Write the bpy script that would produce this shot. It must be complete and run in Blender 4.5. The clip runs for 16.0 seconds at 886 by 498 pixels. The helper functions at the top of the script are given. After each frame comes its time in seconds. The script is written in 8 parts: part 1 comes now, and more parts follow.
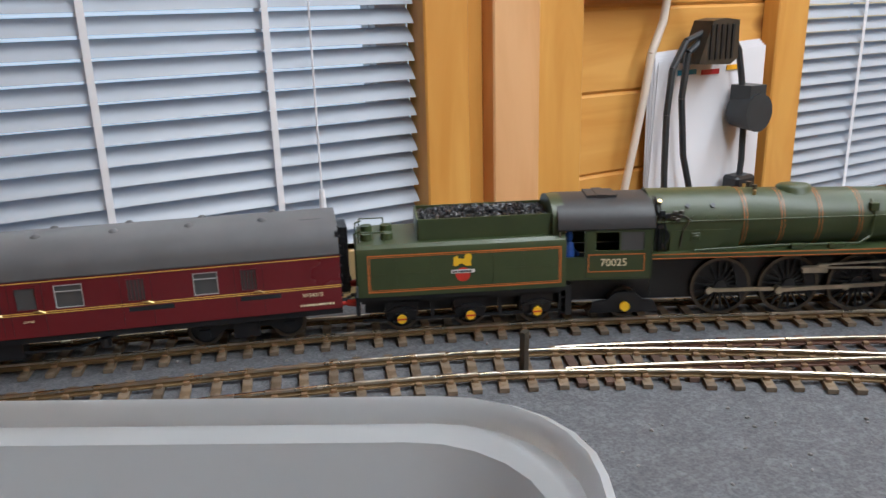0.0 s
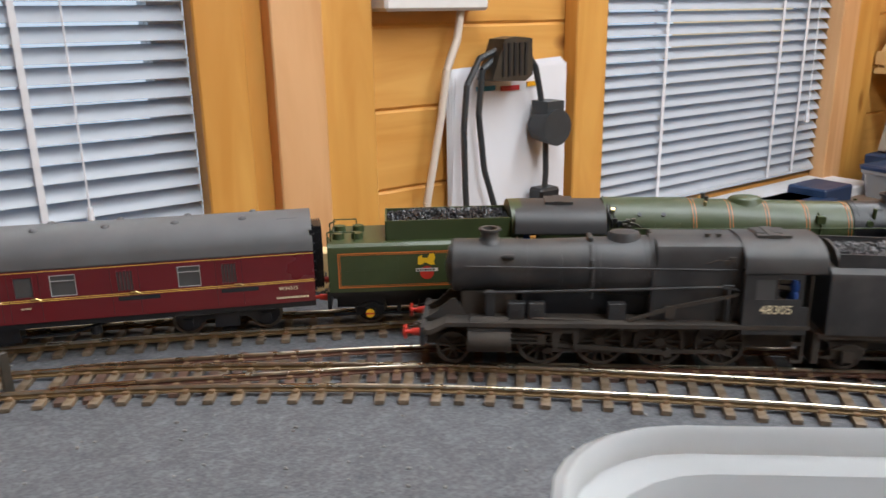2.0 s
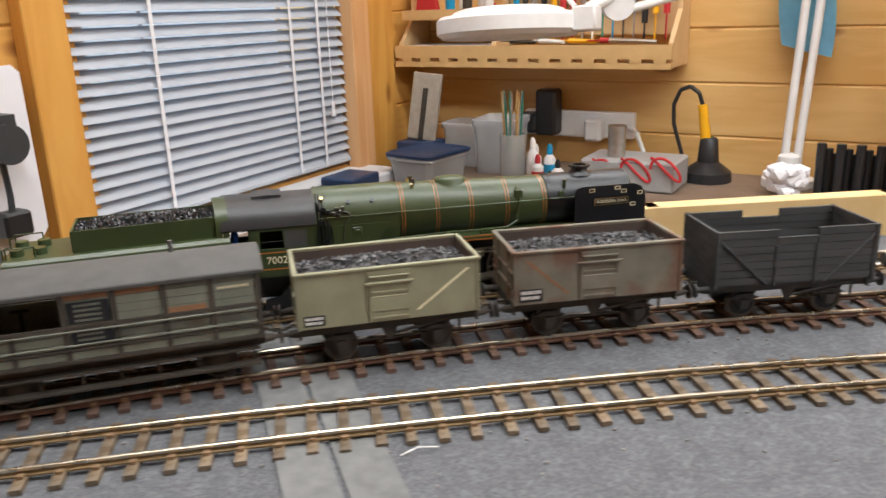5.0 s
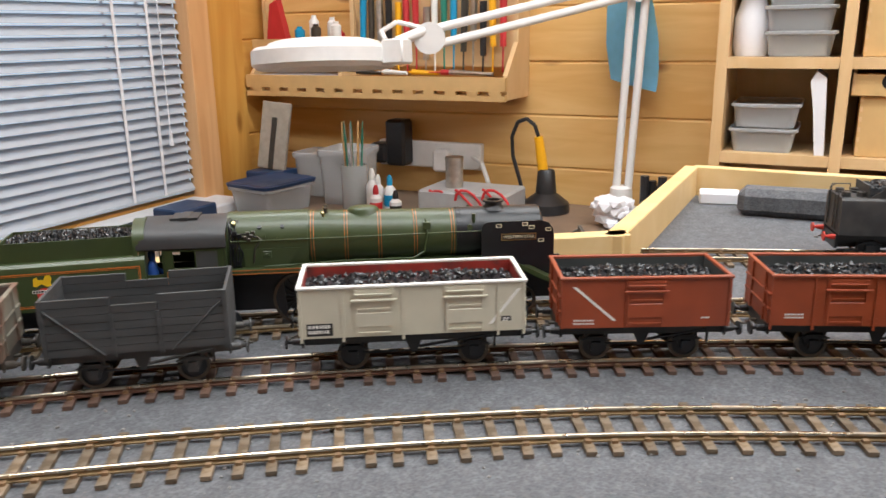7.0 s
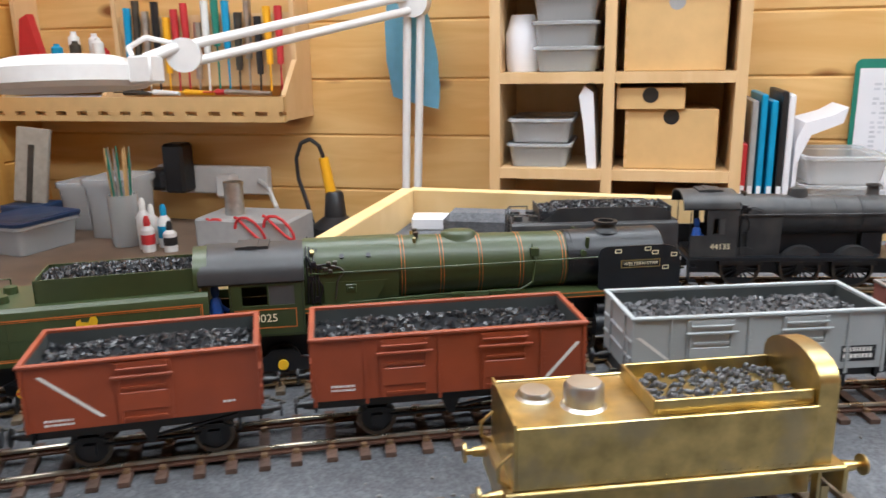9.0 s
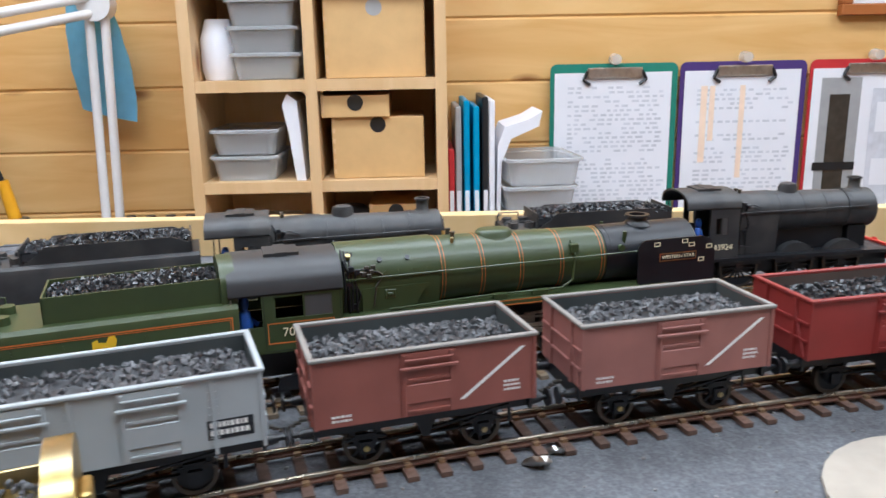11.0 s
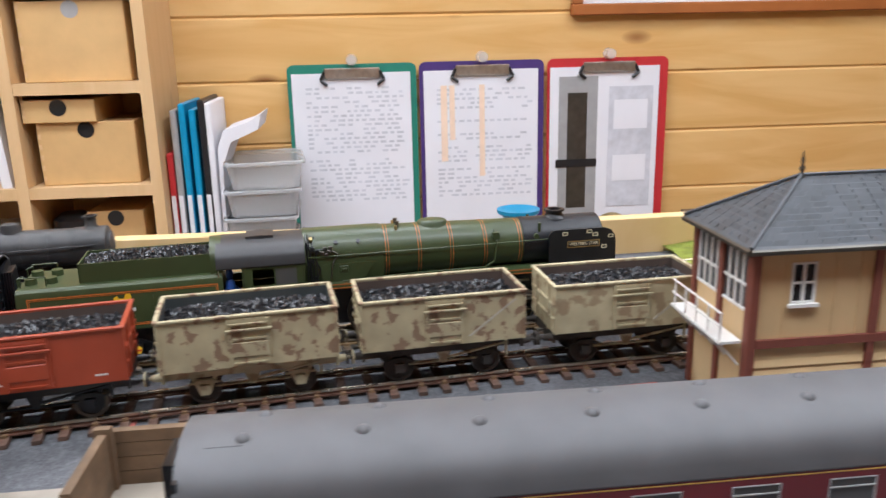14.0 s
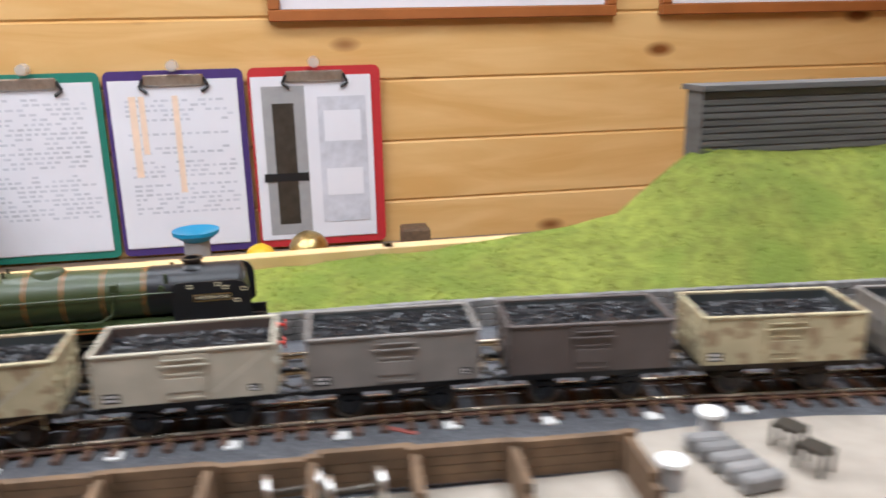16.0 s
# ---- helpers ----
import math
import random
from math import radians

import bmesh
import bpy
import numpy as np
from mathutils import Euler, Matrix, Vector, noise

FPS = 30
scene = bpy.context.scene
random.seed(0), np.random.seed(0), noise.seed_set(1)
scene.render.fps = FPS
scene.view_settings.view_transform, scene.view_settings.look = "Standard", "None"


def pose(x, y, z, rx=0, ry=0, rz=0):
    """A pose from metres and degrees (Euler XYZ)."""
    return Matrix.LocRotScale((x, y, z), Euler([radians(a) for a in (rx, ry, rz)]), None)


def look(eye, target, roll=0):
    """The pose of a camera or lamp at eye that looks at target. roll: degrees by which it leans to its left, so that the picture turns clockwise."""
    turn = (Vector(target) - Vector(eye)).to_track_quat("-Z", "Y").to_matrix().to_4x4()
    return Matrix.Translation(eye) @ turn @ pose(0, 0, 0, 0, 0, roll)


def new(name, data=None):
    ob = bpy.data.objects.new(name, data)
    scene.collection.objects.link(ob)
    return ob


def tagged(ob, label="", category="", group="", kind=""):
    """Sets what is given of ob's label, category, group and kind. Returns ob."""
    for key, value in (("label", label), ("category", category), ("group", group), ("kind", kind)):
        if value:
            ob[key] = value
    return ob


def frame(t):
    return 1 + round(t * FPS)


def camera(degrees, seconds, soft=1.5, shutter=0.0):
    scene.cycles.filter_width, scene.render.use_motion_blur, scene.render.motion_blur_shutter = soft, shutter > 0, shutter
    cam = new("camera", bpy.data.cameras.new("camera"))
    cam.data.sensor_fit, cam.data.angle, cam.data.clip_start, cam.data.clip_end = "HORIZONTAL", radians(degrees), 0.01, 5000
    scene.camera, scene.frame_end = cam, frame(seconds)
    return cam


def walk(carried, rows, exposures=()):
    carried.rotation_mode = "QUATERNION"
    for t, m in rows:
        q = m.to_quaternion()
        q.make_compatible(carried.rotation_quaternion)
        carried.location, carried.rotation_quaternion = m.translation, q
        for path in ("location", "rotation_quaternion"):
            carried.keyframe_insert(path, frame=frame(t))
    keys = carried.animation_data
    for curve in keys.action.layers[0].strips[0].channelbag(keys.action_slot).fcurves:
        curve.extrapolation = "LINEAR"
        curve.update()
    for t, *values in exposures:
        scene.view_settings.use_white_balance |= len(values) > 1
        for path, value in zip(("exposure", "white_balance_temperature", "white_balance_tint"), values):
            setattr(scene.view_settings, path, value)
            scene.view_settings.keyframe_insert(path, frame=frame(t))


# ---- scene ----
EXPOSURES = [(0, -0.26, 5950, 5), (4.5, -0.2, 6500, 7), (8, -0.27, 6250, 6), (11, -0.28, 5600, 5), (12.5, -0.3, 5800, 7), (16, -0.32, 5950, 9)]
cam = camera(58.97, 16.0, shutter=0.25)
PATH = [
    (0, -0.0047, -0.0173, 0.13, -29.654, -17.368, 1.447),
    (0.5, 0.0085, -0.0074, 0.1233, -30.525, -16.971, 1.096),
    (1, 0.041, -0.0236, 0.124, -31.492, -16.708, 0.419),
    (1.5, 0.0813, -0.0653, 0.1286, -32.957, -16.635, 0.32),
    (2, 0.125, -0.1109, 0.1326, -35.538, -16.623, 0.826),
    (2.5, 0.1518, -0.1318, 0.1229, -39.575, -16.87, 1.176),
    (3, 0.1708, -0.138, 0.1223, -45.491, -17.36, 1.521),
    (3.5, 0.2126, -0.1531, 0.1284, -50.582, -17.639, 2.033),
    (4, 0.2276, -0.1636, 0.1258, -55.116, -17.793, 2.22),
    (4.5, 0.2832, -0.2116, 0.1199, -58.464, -17.535, 1.832),
    (5, 0.3264, -0.2725, 0.1279, -60.287, -17.183, 1.71),
    (7.5, 0.4704, -0.4801, 0.1336, -65.767, -15.149, 0.568),
    (8, 0.4947, -0.4927, 0.1291, -68.206, -14.89, 0.426),
    (10.5, 0.6167, -0.6145, 0.1235, -89.038, -14.01, 1.555),
    (11, 0.6241, -0.6462, 0.121, -91.873, -14.047, 1.049),
    (11.5, 0.624, -0.6926, 0.1284, -93.123, -14.087, 0.504),
    (12, 0.6281, -0.7484, 0.1314, -93.358, -13.981, 0.189),
    (12.5, 0.6263, -0.8292, 0.135, -92.873, -14.169, 0.194),
    (13, 0.6212, -0.9056, 0.135, -93.091, -14.391, 0.248),
    (13.5, 0.6103, -0.9544, 0.1329, -94.268, -14.631, 0.594),
    (14, 0.6095, -1.0018, 0.1387, -96.609, -15.082, 1.206),
    (14.5, 0.632, -1.0708, 0.1412, -99.232, -15.531, 1.503),
    (15, 0.6815, -1.136, 0.1389, -101.354, -15.803, 2.493),
    (15.5, 0.699, -1.209, 0.1326, -102.86, -15.673, 1.996),
    (15.8, 0.6621, -1.3628, 0.1472, -100.304, -15.166, 1.581),
    (16, 0.6283, -1.45, 0.153, -100.46, -15.578, 1.16),
]
walk(cam, [(t, pose(x, y, z, 90 + pitch, roll, yaw)) for t, x, y, z, yaw, pitch, roll in PATH], exposures=EXPOSURES)

# ---- world, sun, lamps, exposure ----
world = bpy.data.worlds.new("world")
scene.world = world
world.use_nodes = True
wn = world.node_tree.nodes
sky = wn.new("ShaderNodeTexSky")
sky.sky_type, sky.sun_disc = "NISHITA", False
sky.sun_elevation, sky.sun_rotation = radians(38), radians(20)
world.node_tree.links.new(sky.outputs[0], wn["Background"].inputs[0])
wn["Background"].inputs[1].default_value = 0.12
sun_lamp = new("sun", bpy.data.lights.new("sun", "SUN"))
sun_lamp.data.energy, sun_lamp.data.angle, sun_lamp.data.color = 1.0, radians(12), (1.0, 0.95, 0.88)
sun_lamp.matrix_basis = look((0.8, 6, 5), (0.4, 0, 0))


def area_lamp(name, x, y, z, sx, sy, watts, tint):
    lamp = new(name, bpy.data.lights.new(name, "AREA"))
    lamp.data.shape, lamp.data.size, lamp.data.size_y = "RECTANGLE", sx, sy
    lamp.data.energy, lamp.data.color = watts, tint
    lamp.matrix_basis = look((x, y, z), (x, y + 0.001, z - 1))
    return lamp


# unseen area lamps under the ceiling, added to light the layout from above
area_lamp("ceiling_strip", 0.45, -0.55, 1.17, 0.3, 1.8, 30, (0.97, 0.98, 1.0))
area_lamp("ceiling_strip", 1.35, -0.4, 1.17, 0.3, 1.8, 30, (0.97, 0.98, 1.0))
area_lamp("ceiling_strip", 0.9, -1.9, 1.17, 1.4, 0.3, 26, (0.97, 0.98, 1.0))

# ---- materials ----


def material(name, base, rough=0.6, metal=0.0, vary=0.12, scale=60.0, bump=0.0, bump_scale=None, second=None, second_amount=0.5, second_scale=25.0, coat=0.0, random=0.0, stretch=None, soft=(0.48, 0.62)):
    """A surface with grain, wider stains, optional second tint in patches and fine relief."""
    m = bpy.data.materials.new(name)
    m.use_nodes = True
    nt = m.node_tree
    n, l = nt.nodes, nt.links
    b = n["Principled BSDF"]
    tc = n.new("ShaderNodeTexCoord")
    vec = tc.outputs["Object"]
    if stretch:
        mp = n.new("ShaderNodeMapping")
        mp.inputs["Scale"].default_value = stretch
        l.new(vec, mp.inputs["Vector"])
        vec = mp.outputs["Vector"]

    def tex(s, detail=4.0):
        t = n.new("ShaderNodeTexNoise")
        t.inputs["Scale"].default_value, t.inputs["Detail"].default_value = s, detail
        l.new(vec, t.inputs["Vector"])
        return t.outputs["Fac"]

    def ramp(fac, lo, hi, p=0.3, q=0.7):
        r = n.new("ShaderNodeValToRGB")
        r.color_ramp.elements[0].position, r.color_ramp.elements[1].position = p, q
        r.color_ramp.elements[0].color, r.color_ramp.elements[1].color = (*lo, 1), (*hi, 1)
        l.new(fac, r.inputs[0])
        return r.outputs[0]

    def mix(kind, fac, a, c):
        x = n.new("ShaderNodeMixRGB")
        x.blend_type = kind
        for i, v in enumerate((fac, a, c)):
            if hasattr(v, "node"):
                l.new(v, x.inputs[i])
            else:
                x.inputs[i].default_value = v if i == 0 else (*v, 1)
        return x.outputs[0]

    col = ramp(tex(scale), [c * (1 - vary) for c in base], [min(1, c * (1 + vary)) for c in base])
    if second:
        col = mix("MIX", ramp(tex(second_scale, 6.0), (0, 0, 0), (second_amount,) * 3, *soft), col, second)
    col = mix("MULTIPLY", 1.0, col, ramp(tex(scale * 0.13, 3.0), (1 - vary,) * 3, (1, 1, 1)))
    if random:
        oi = n.new("ShaderNodeObjectInfo")
        col = mix("MULTIPLY", 1.0, col, ramp(oi.outputs["Random"], (1 - random,) * 3, (1, 1, 1), 0.0, 1.0))
    l.new(col, b.inputs["Base Color"])
    rr = n.new("ShaderNodeMapRange")
    rr.inputs[3].default_value, rr.inputs[4].default_value = max(0.02, rough - 0.1), min(1, rough + 0.1)
    l.new(tex(scale * 0.5), rr.inputs[0])
    l.new(rr.outputs[0], b.inputs["Roughness"])
    b.inputs["Metallic"].default_value = metal
    b.inputs["Coat Weight"].default_value = coat
    if bump:
        bp = n.new("ShaderNodeBump")
        bp.inputs["Strength"].default_value, bp.inputs["Distance"].default_value = 0.6, bump
        l.new(tex(bump_scale or scale * 2), bp.inputs["Height"])
        l.new(bp.outputs[0], b.inputs["Normal"])
    return m


def pine(name, base, axis, dark, rough=0.45):
    """Varnished pine: long grain along one axis, growth bands and knots."""
    m = bpy.data.materials.new(name)
    m.use_nodes = True
    nt = m.node_tree
    n, l = nt.nodes, nt.links
    b = n["Principled BSDF"]
    tc, mp = n.new("ShaderNodeTexCoord"), n.new("ShaderNodeMapping")
    sc = [7.0, 7.0, 7.0]
    sc[axis] = 0.9
    mp.inputs["Scale"].default_value = sc
    l.new(tc.outputs["Object"], mp.inputs["Vector"])
    oi = n.new("ShaderNodeObjectInfo")
    cb = n.new("ShaderNodeCombineXYZ")
    mul = n.new("ShaderNodeMath")
    mul.operation = "MULTIPLY"
    mul.inputs[1].default_value = 40
    l.new(oi.outputs["Random"], mul.inputs[0])
    for i in range(3):
        l.new(mul.outputs[0], cb.inputs[i])
    l.new(cb.outputs[0], mp.inputs["Location"])
    t = n.new("ShaderNodeTexNoise")
    t.inputs["Scale"].default_value, t.inputs["Detail"].default_value, t.inputs["Distortion"].default_value = 3.0, 5.0, 1.2
    l.new(mp.outputs[0], t.inputs["Vector"])
    r = n.new("ShaderNodeValToRGB")
    r.color_ramp.elements[0].position, r.color_ramp.elements[1].position = 0.35, 0.65
    r.color_ramp.elements[0].color, r.color_ramp.elements[1].color = (*dark, 1), (*base, 1)
    l.new(t.outputs["Fac"], r.inputs[0])
    vm = n.new("ShaderNodeMapping")
    vs = [9.0, 9.0, 9.0]
    vs[axis] = 4.0
    vm.inputs["Scale"].default_value = vs
    l.new(tc.outputs["Object"], vm.inputs["Vector"])
    l.new(cb.outputs[0], vm.inputs["Location"])
    v = n.new("ShaderNodeTexVoronoi")
    v.inputs["Scale"].default_value = 1.0
    l.new(vm.outputs[0], v.inputs["Vector"])
    kr = n.new("ShaderNodeValToRGB")
    kr.color_ramp.elements[0].position, kr.color_ramp.elements[1].position = 0.06, 0.15
    kr.color_ramp.elements[0].color, kr.color_ramp.elements[1].color = (0.3, 0.16, 0.08, 1), (1, 1, 1, 1)
    l.new(v.outputs["Distance"], kr.inputs[0])
    x = n.new("ShaderNodeMixRGB")
    x.blend_type = "MULTIPLY"
    x.inputs[0].default_value = 1
    l.new(r.outputs[0], x.inputs[1])
    l.new(kr.outputs[0], x.inputs[2])
    l.new(x.outputs[0], b.inputs["Base Color"])
    b.inputs["Roughness"].default_value = rough
    bp = n.new("ShaderNodeBump")
    bp.inputs["Strength"].default_value, bp.inputs["Distance"].default_value = 0.2, 0.0005
    l.new(t.outputs["Fac"], bp.inputs["Height"])
    l.new(bp.outputs[0], b.inputs["Normal"])
    return m


def clear(name, tint, rough=0.25, alpha=0.45):
    """Milky or clear plastic: part see-through, part solid."""
    m = bpy.data.materials.new(name)
    m.use_nodes = True
    b = m.node_tree.nodes["Principled BSDF"]
    b.inputs["Base Color"].default_value = (*tint, 1)
    b.inputs["Roughness"].default_value = rough
    b.inputs["Transmission Weight"].default_value = 1 - alpha
    b.inputs["IOR"].default_value = 1.15
    return m


def glow(name, tint, strength):
    m = bpy.data.materials.new(name)
    m.use_nodes = True
    b = m.node_tree.nodes["Principled BSDF"]
    b.inputs["Base Color"].default_value = (*tint, 1)
    b.inputs["Emission Color"].default_value = (*tint, 1)
    b.inputs["Emission Strength"].default_value = strength
    return m


M = {}
M["board"] = material("grey_board", (0.105, 0.108, 0.118), 0.85, vary=0.3, scale=900, bump=0.0006, bump_scale=900, second=(0.2, 0.2, 0.21), second_amount=0.4, second_scale=420)
M["card"] = material("pale_card", (0.35, 0.305, 0.25), 0.8, vary=0.1, scale=90)
M["seam"] = material("joint_plate", (0.16, 0.162, 0.16), 0.75, vary=0.2, scale=160)
M["sleeper"] = material("sleeper_wood", (0.16, 0.105, 0.055), 0.8, vary=0.35, scale=300, bump=0.0002, second=(0.3, 0.24, 0.18), second_amount=0.5, second_scale=200, random=0.45)
M["sleeper_rust"] = material("rusty_sleeper", (0.12, 0.062, 0.04), 0.85, vary=0.3, scale=300, bump=0.0002, second=(0.2, 0.13, 0.1), second_amount=0.4, second_scale=200, random=0.4)
M["rail_side"] = material("rail_side", (0.2, 0.13, 0.06), 0.55, metal=0.5, vary=0.25, scale=200)
M["rail_rust"] = material("rusty_rail_side", (0.12, 0.055, 0.035), 0.7, metal=0.2, vary=0.25, scale=200)
M["rail_top"] = material("worn_rail_head", (0.62, 0.54, 0.42), 0.28, metal=1.0, vary=0.12, scale=150)
M["chair"] = material("rail_chair", (0.2, 0.12, 0.06), 0.7, vary=0.3, scale=200)
M["green"] = material("loco_green_paint", (0.042, 0.06, 0.021), 0.42, vary=0.14, scale=90, coat=0.08)
M["greengrey"] = material("dusty_green_paint", (0.11, 0.13, 0.08), 0.4, vary=0.12, scale=90)
M["black"] = material("satin_black_paint", (0.009, 0.01, 0.013), 0.38, vary=0.2, scale=150)
M["cabroof"] = material("cab_roof_paint", (0.03, 0.03, 0.032), 0.5, vary=0.15, scale=120)
M["loco_black"] = material("weathered_black", (0.036, 0.036, 0.038), 0.5, vary=0.25, scale=120, second=(0.062, 0.057, 0.052), second_amount=0.6, second_scale=60)
M["grime"] = material("track_grime", (0.06, 0.048, 0.038), 0.8, vary=0.3, scale=140, second=(0.03, 0.027, 0.025), second_amount=0.7, second_scale=70)
M["wheelrim"] = material("wheel_tyre", (0.13, 0.11, 0.09), 0.45, metal=1.0, vary=0.15, scale=150)
M["steel"] = material("bright_steel", (0.58, 0.52, 0.42), 0.35, metal=1.0, vary=0.15, scale=200)
M["orange"] = material("orange_line", (0.55, 0.16, 0.03), 0.5, vary=0.05)
M["cream_line"] = material("yellow_line", (0.75, 0.48, 0.1), 0.5, vary=0.05)
M["number"] = material("pale_number", (0.8, 0.72, 0.48), 0.5, vary=0.04)
M["yellow"] = material("yellow_cap", (0.85, 0.52, 0.02), 0.4, vary=0.08)
M["red"] = material("buffer_red", (0.55, 0.035, 0.02), 0.5, vary=0.15, scale=200)
M["blue"] = material("blue_overalls", (0.02, 0.09, 0.4), 0.6, vary=0.2, scale=300)
M["skin"] = material("painted_face", (0.5, 0.3, 0.2), 0.6)
M["white"] = material("white_paint", (0.78, 0.77, 0.74), 0.5, vary=0.05)
M["coal"] = material("coal", (0.032, 0.033, 0.037), 0.3, vary=0.45, scale=500)
M["coal_grey"] = material("slate_grey_coal", (0.1, 0.1, 0.105), 0.45, vary=0.4, scale=500)
M["maroon"] = material("maroon_coach_paint", (0.13, 0.009, 0.013), 0.3, vary=0.08, scale=60, coat=0.2)
M["roofgrey"] = material("coach_roof_grey", (0.1, 0.1, 0.105), 0.6, vary=0.12, scale=70)
M["glass"] = material("dark_window", (0.02, 0.022, 0.024), 0.12, vary=0.1)
M["windowgrey"] = material("misted_window", (0.075, 0.075, 0.075), 0.35, vary=0.1)
M["brass"] = material("raw_brass", (0.66, 0.5, 0.2), 0.34, metal=1.0, vary=0.25, scale=160, second=(0.5, 0.42, 0.26), second_amount=0.7, second_scale=60)
M["silver"] = material("tin_plate", (0.6, 0.58, 0.54), 0.35, metal=1.0, vary=0.15, scale=90)
M["w_green"] = material("wagon_grey_green", (0.3, 0.29, 0.19), 0.7, vary=0.15, scale=80, second=(0.2, 0.13, 0.08), second_amount=0.35, second_scale=45, bump=0.0001)
M["w_rust"] = material("wagon_faded_grey", (0.2, 0.18, 0.14), 0.75, vary=0.2, scale=80, second=(0.17, 0.07, 0.04), second_amount=0.75, second_scale=55, bump=0.0001)
M["w_wood"] = material("bare_wood_dark_planks", (0.055, 0.057, 0.06), 0.75, vary=0.3, scale=120, second=(0.1, 0.1, 0.1), second_amount=0.4, second_scale=90, stretch=(0.2, 1, 2))
M["w_cream"] = material("wagon_cream_grey", (0.55, 0.52, 0.42), 0.55, vary=0.05, scale=80)
M["w_baux"] = material("wagon_bauxite", (0.3, 0.06, 0.022), 0.48, vary=0.12, scale=80, second=(0.2, 0.05, 0.03), second_amount=0.5)
M["w_red"] = material("wagon_bright_bauxite", (0.33, 0.05, 0.018), 0.5, vary=0.1, scale=80)
M["w_crim"] = material("wagon_dark_red", (0.25, 0.03, 0.026), 0.5, vary=0.1, scale=80)
M["w_brown"] = material("wagon_red_brown", (0.26, 0.085, 0.065), 0.55, vary=0.1, scale=80)
M["w_pink"] = material("wagon_faded_red_brown", (0.3, 0.125, 0.105), 0.6, vary=0.1, scale=80)
M["w_grey"] = material("wagon_light_grey", (0.36, 0.385, 0.395), 0.5, vary=0.05, scale=80)
M["w_camo"] = material("peeling_cream_paint", (0.42, 0.36, 0.22), 0.7, vary=0.12, scale=120, second=(0.2, 0.115, 0.07), second_amount=0.85, second_scale=210, bump=0.0001, soft=(0.54, 0.58))
M["w_camo2"] = material("worn_cream_paint", (0.46, 0.4, 0.25), 0.7, vary=0.12, scale=120, second=(0.22, 0.13, 0.07), second_amount=0.6, second_scale=170, bump=0.0001, soft=(0.54, 0.6))
M["w_buff"] = material("wagon_buff", (0.47, 0.43, 0.34), 0.65, vary=0.12, scale=80)
M["w_lgrey"] = material("wagon_warm_grey", (0.23, 0.21, 0.19), 0.65, vary=0.12, scale=80)
M["w_dgrey"] = material("wagon_dark_brown_grey", (0.1, 0.08, 0.072), 0.65, vary=0.12, scale=80)
M["in_grey"] = material("wagon_inside_grey", (0.05, 0.058, 0.058), 0.7, vary=0.15)
M["in_brown"] = material("wagon_inside_brown", (0.09, 0.062, 0.05), 0.75, vary=0.15)
M["in_red"] = material("wagon_inside_red", (0.33, 0.03, 0.02), 0.6, vary=0.2, second=(0.04, 0.03, 0.03), second_amount=0.9, second_scale=50)
M["van"] = material("brake_van_grey", (0.135, 0.14, 0.115), 0.7, vary=0.25, scale=120, second=(0.07, 0.05, 0.035), second_amount=0.6, second_scale=70)
M["van_dark"] = material("van_frame_brown", (0.06, 0.05, 0.04), 0.75, vary=0.2, scale=120)
M["van_light"] = material("van_pale_plank", (0.2, 0.21, 0.17), 0.7, vary=0.15, scale=120)
M["van_orange"] = material("replaced_orange_plank", (0.28, 0.14, 0.07), 0.7, vary=0.15, scale=120)
M["vanroof"] = material("brake_van_roof", (0.085, 0.083, 0.08), 0.8, vary=0.15, scale=120)
M["pine_h"] = pine("varnished_pine_boards_y", (0.73, 0.47, 0.19), 1, (0.64, 0.37, 0.12))
M["pine_x"] = pine("varnished_pine_boards_x", (0.7, 0.38, 0.1), 0, (0.6, 0.29, 0.06))
M["pine_v"] = pine("varnished_pine_post", (0.68, 0.36, 0.085), 2, (0.58, 0.27, 0.05))
M["pine_pale"] = pine("pale_pine_post", (0.72, 0.42, 0.2), 2, (0.62, 0.33, 0.14))
M["ply"] = pine("birch_ply", (0.72, 0.52, 0.26), 1, (0.66, 0.45, 0.2), 0.5)
M["mdf"] = pine("ply_unit", (0.68, 0.47, 0.25), 2, (0.62, 0.41, 0.2), 0.5)
M["boxwood"] = material("wooden_box", (0.62, 0.4, 0.17), 0.55, vary=0.06, scale=30)
M["bench"] = material("bench_top", (0.2, 0.14, 0.1), 0.6, vary=0.15, scale=20)
# white slats: the shade on their room side is put into this blue-grey
M["blind"] = material("shaded_blind_slat", (0.44, 0.48, 0.54), 0.35, vary=0.03, scale=20)
M["cord"] = material("blind_cord", (0.75, 0.76, 0.8), 0.6, vary=0.03)
M["plastic_white"] = material("white_plastic", (0.74, 0.73, 0.72), 0.35, vary=0.03)
M["cable_white"] = material("white_cable", (0.68, 0.6, 0.52), 0.4, vary=0.03)
M["cable_dark"] = material("dark_cable", (0.035, 0.04, 0.045), 0.4, vary=0.1)
M["gunmetal"] = material("dark_metal_hook", (0.1, 0.09, 0.075), 0.4, metal=0.7, vary=0.15)
M["paper"] = material("white_paper", (0.76, 0.76, 0.8), 0.8, vary=0.03, scale=12)
M["print"] = material("grey_print", (0.6, 0.61, 0.66), 0.8, vary=0.1)
M["print_orange"] = material("orange_marker", (0.85, 0.66, 0.5), 0.8, vary=0.05)
M["tub"] = clear("milky_tub", (0.8, 0.82, 0.83), 0.3, 0.3)
M["tray"] = clear("clear_tray", (0.86, 0.88, 0.9), 0.22, 0.28)
M["navy"] = material("navy_lid", (0.02, 0.045, 0.11), 0.4, vary=0.1)
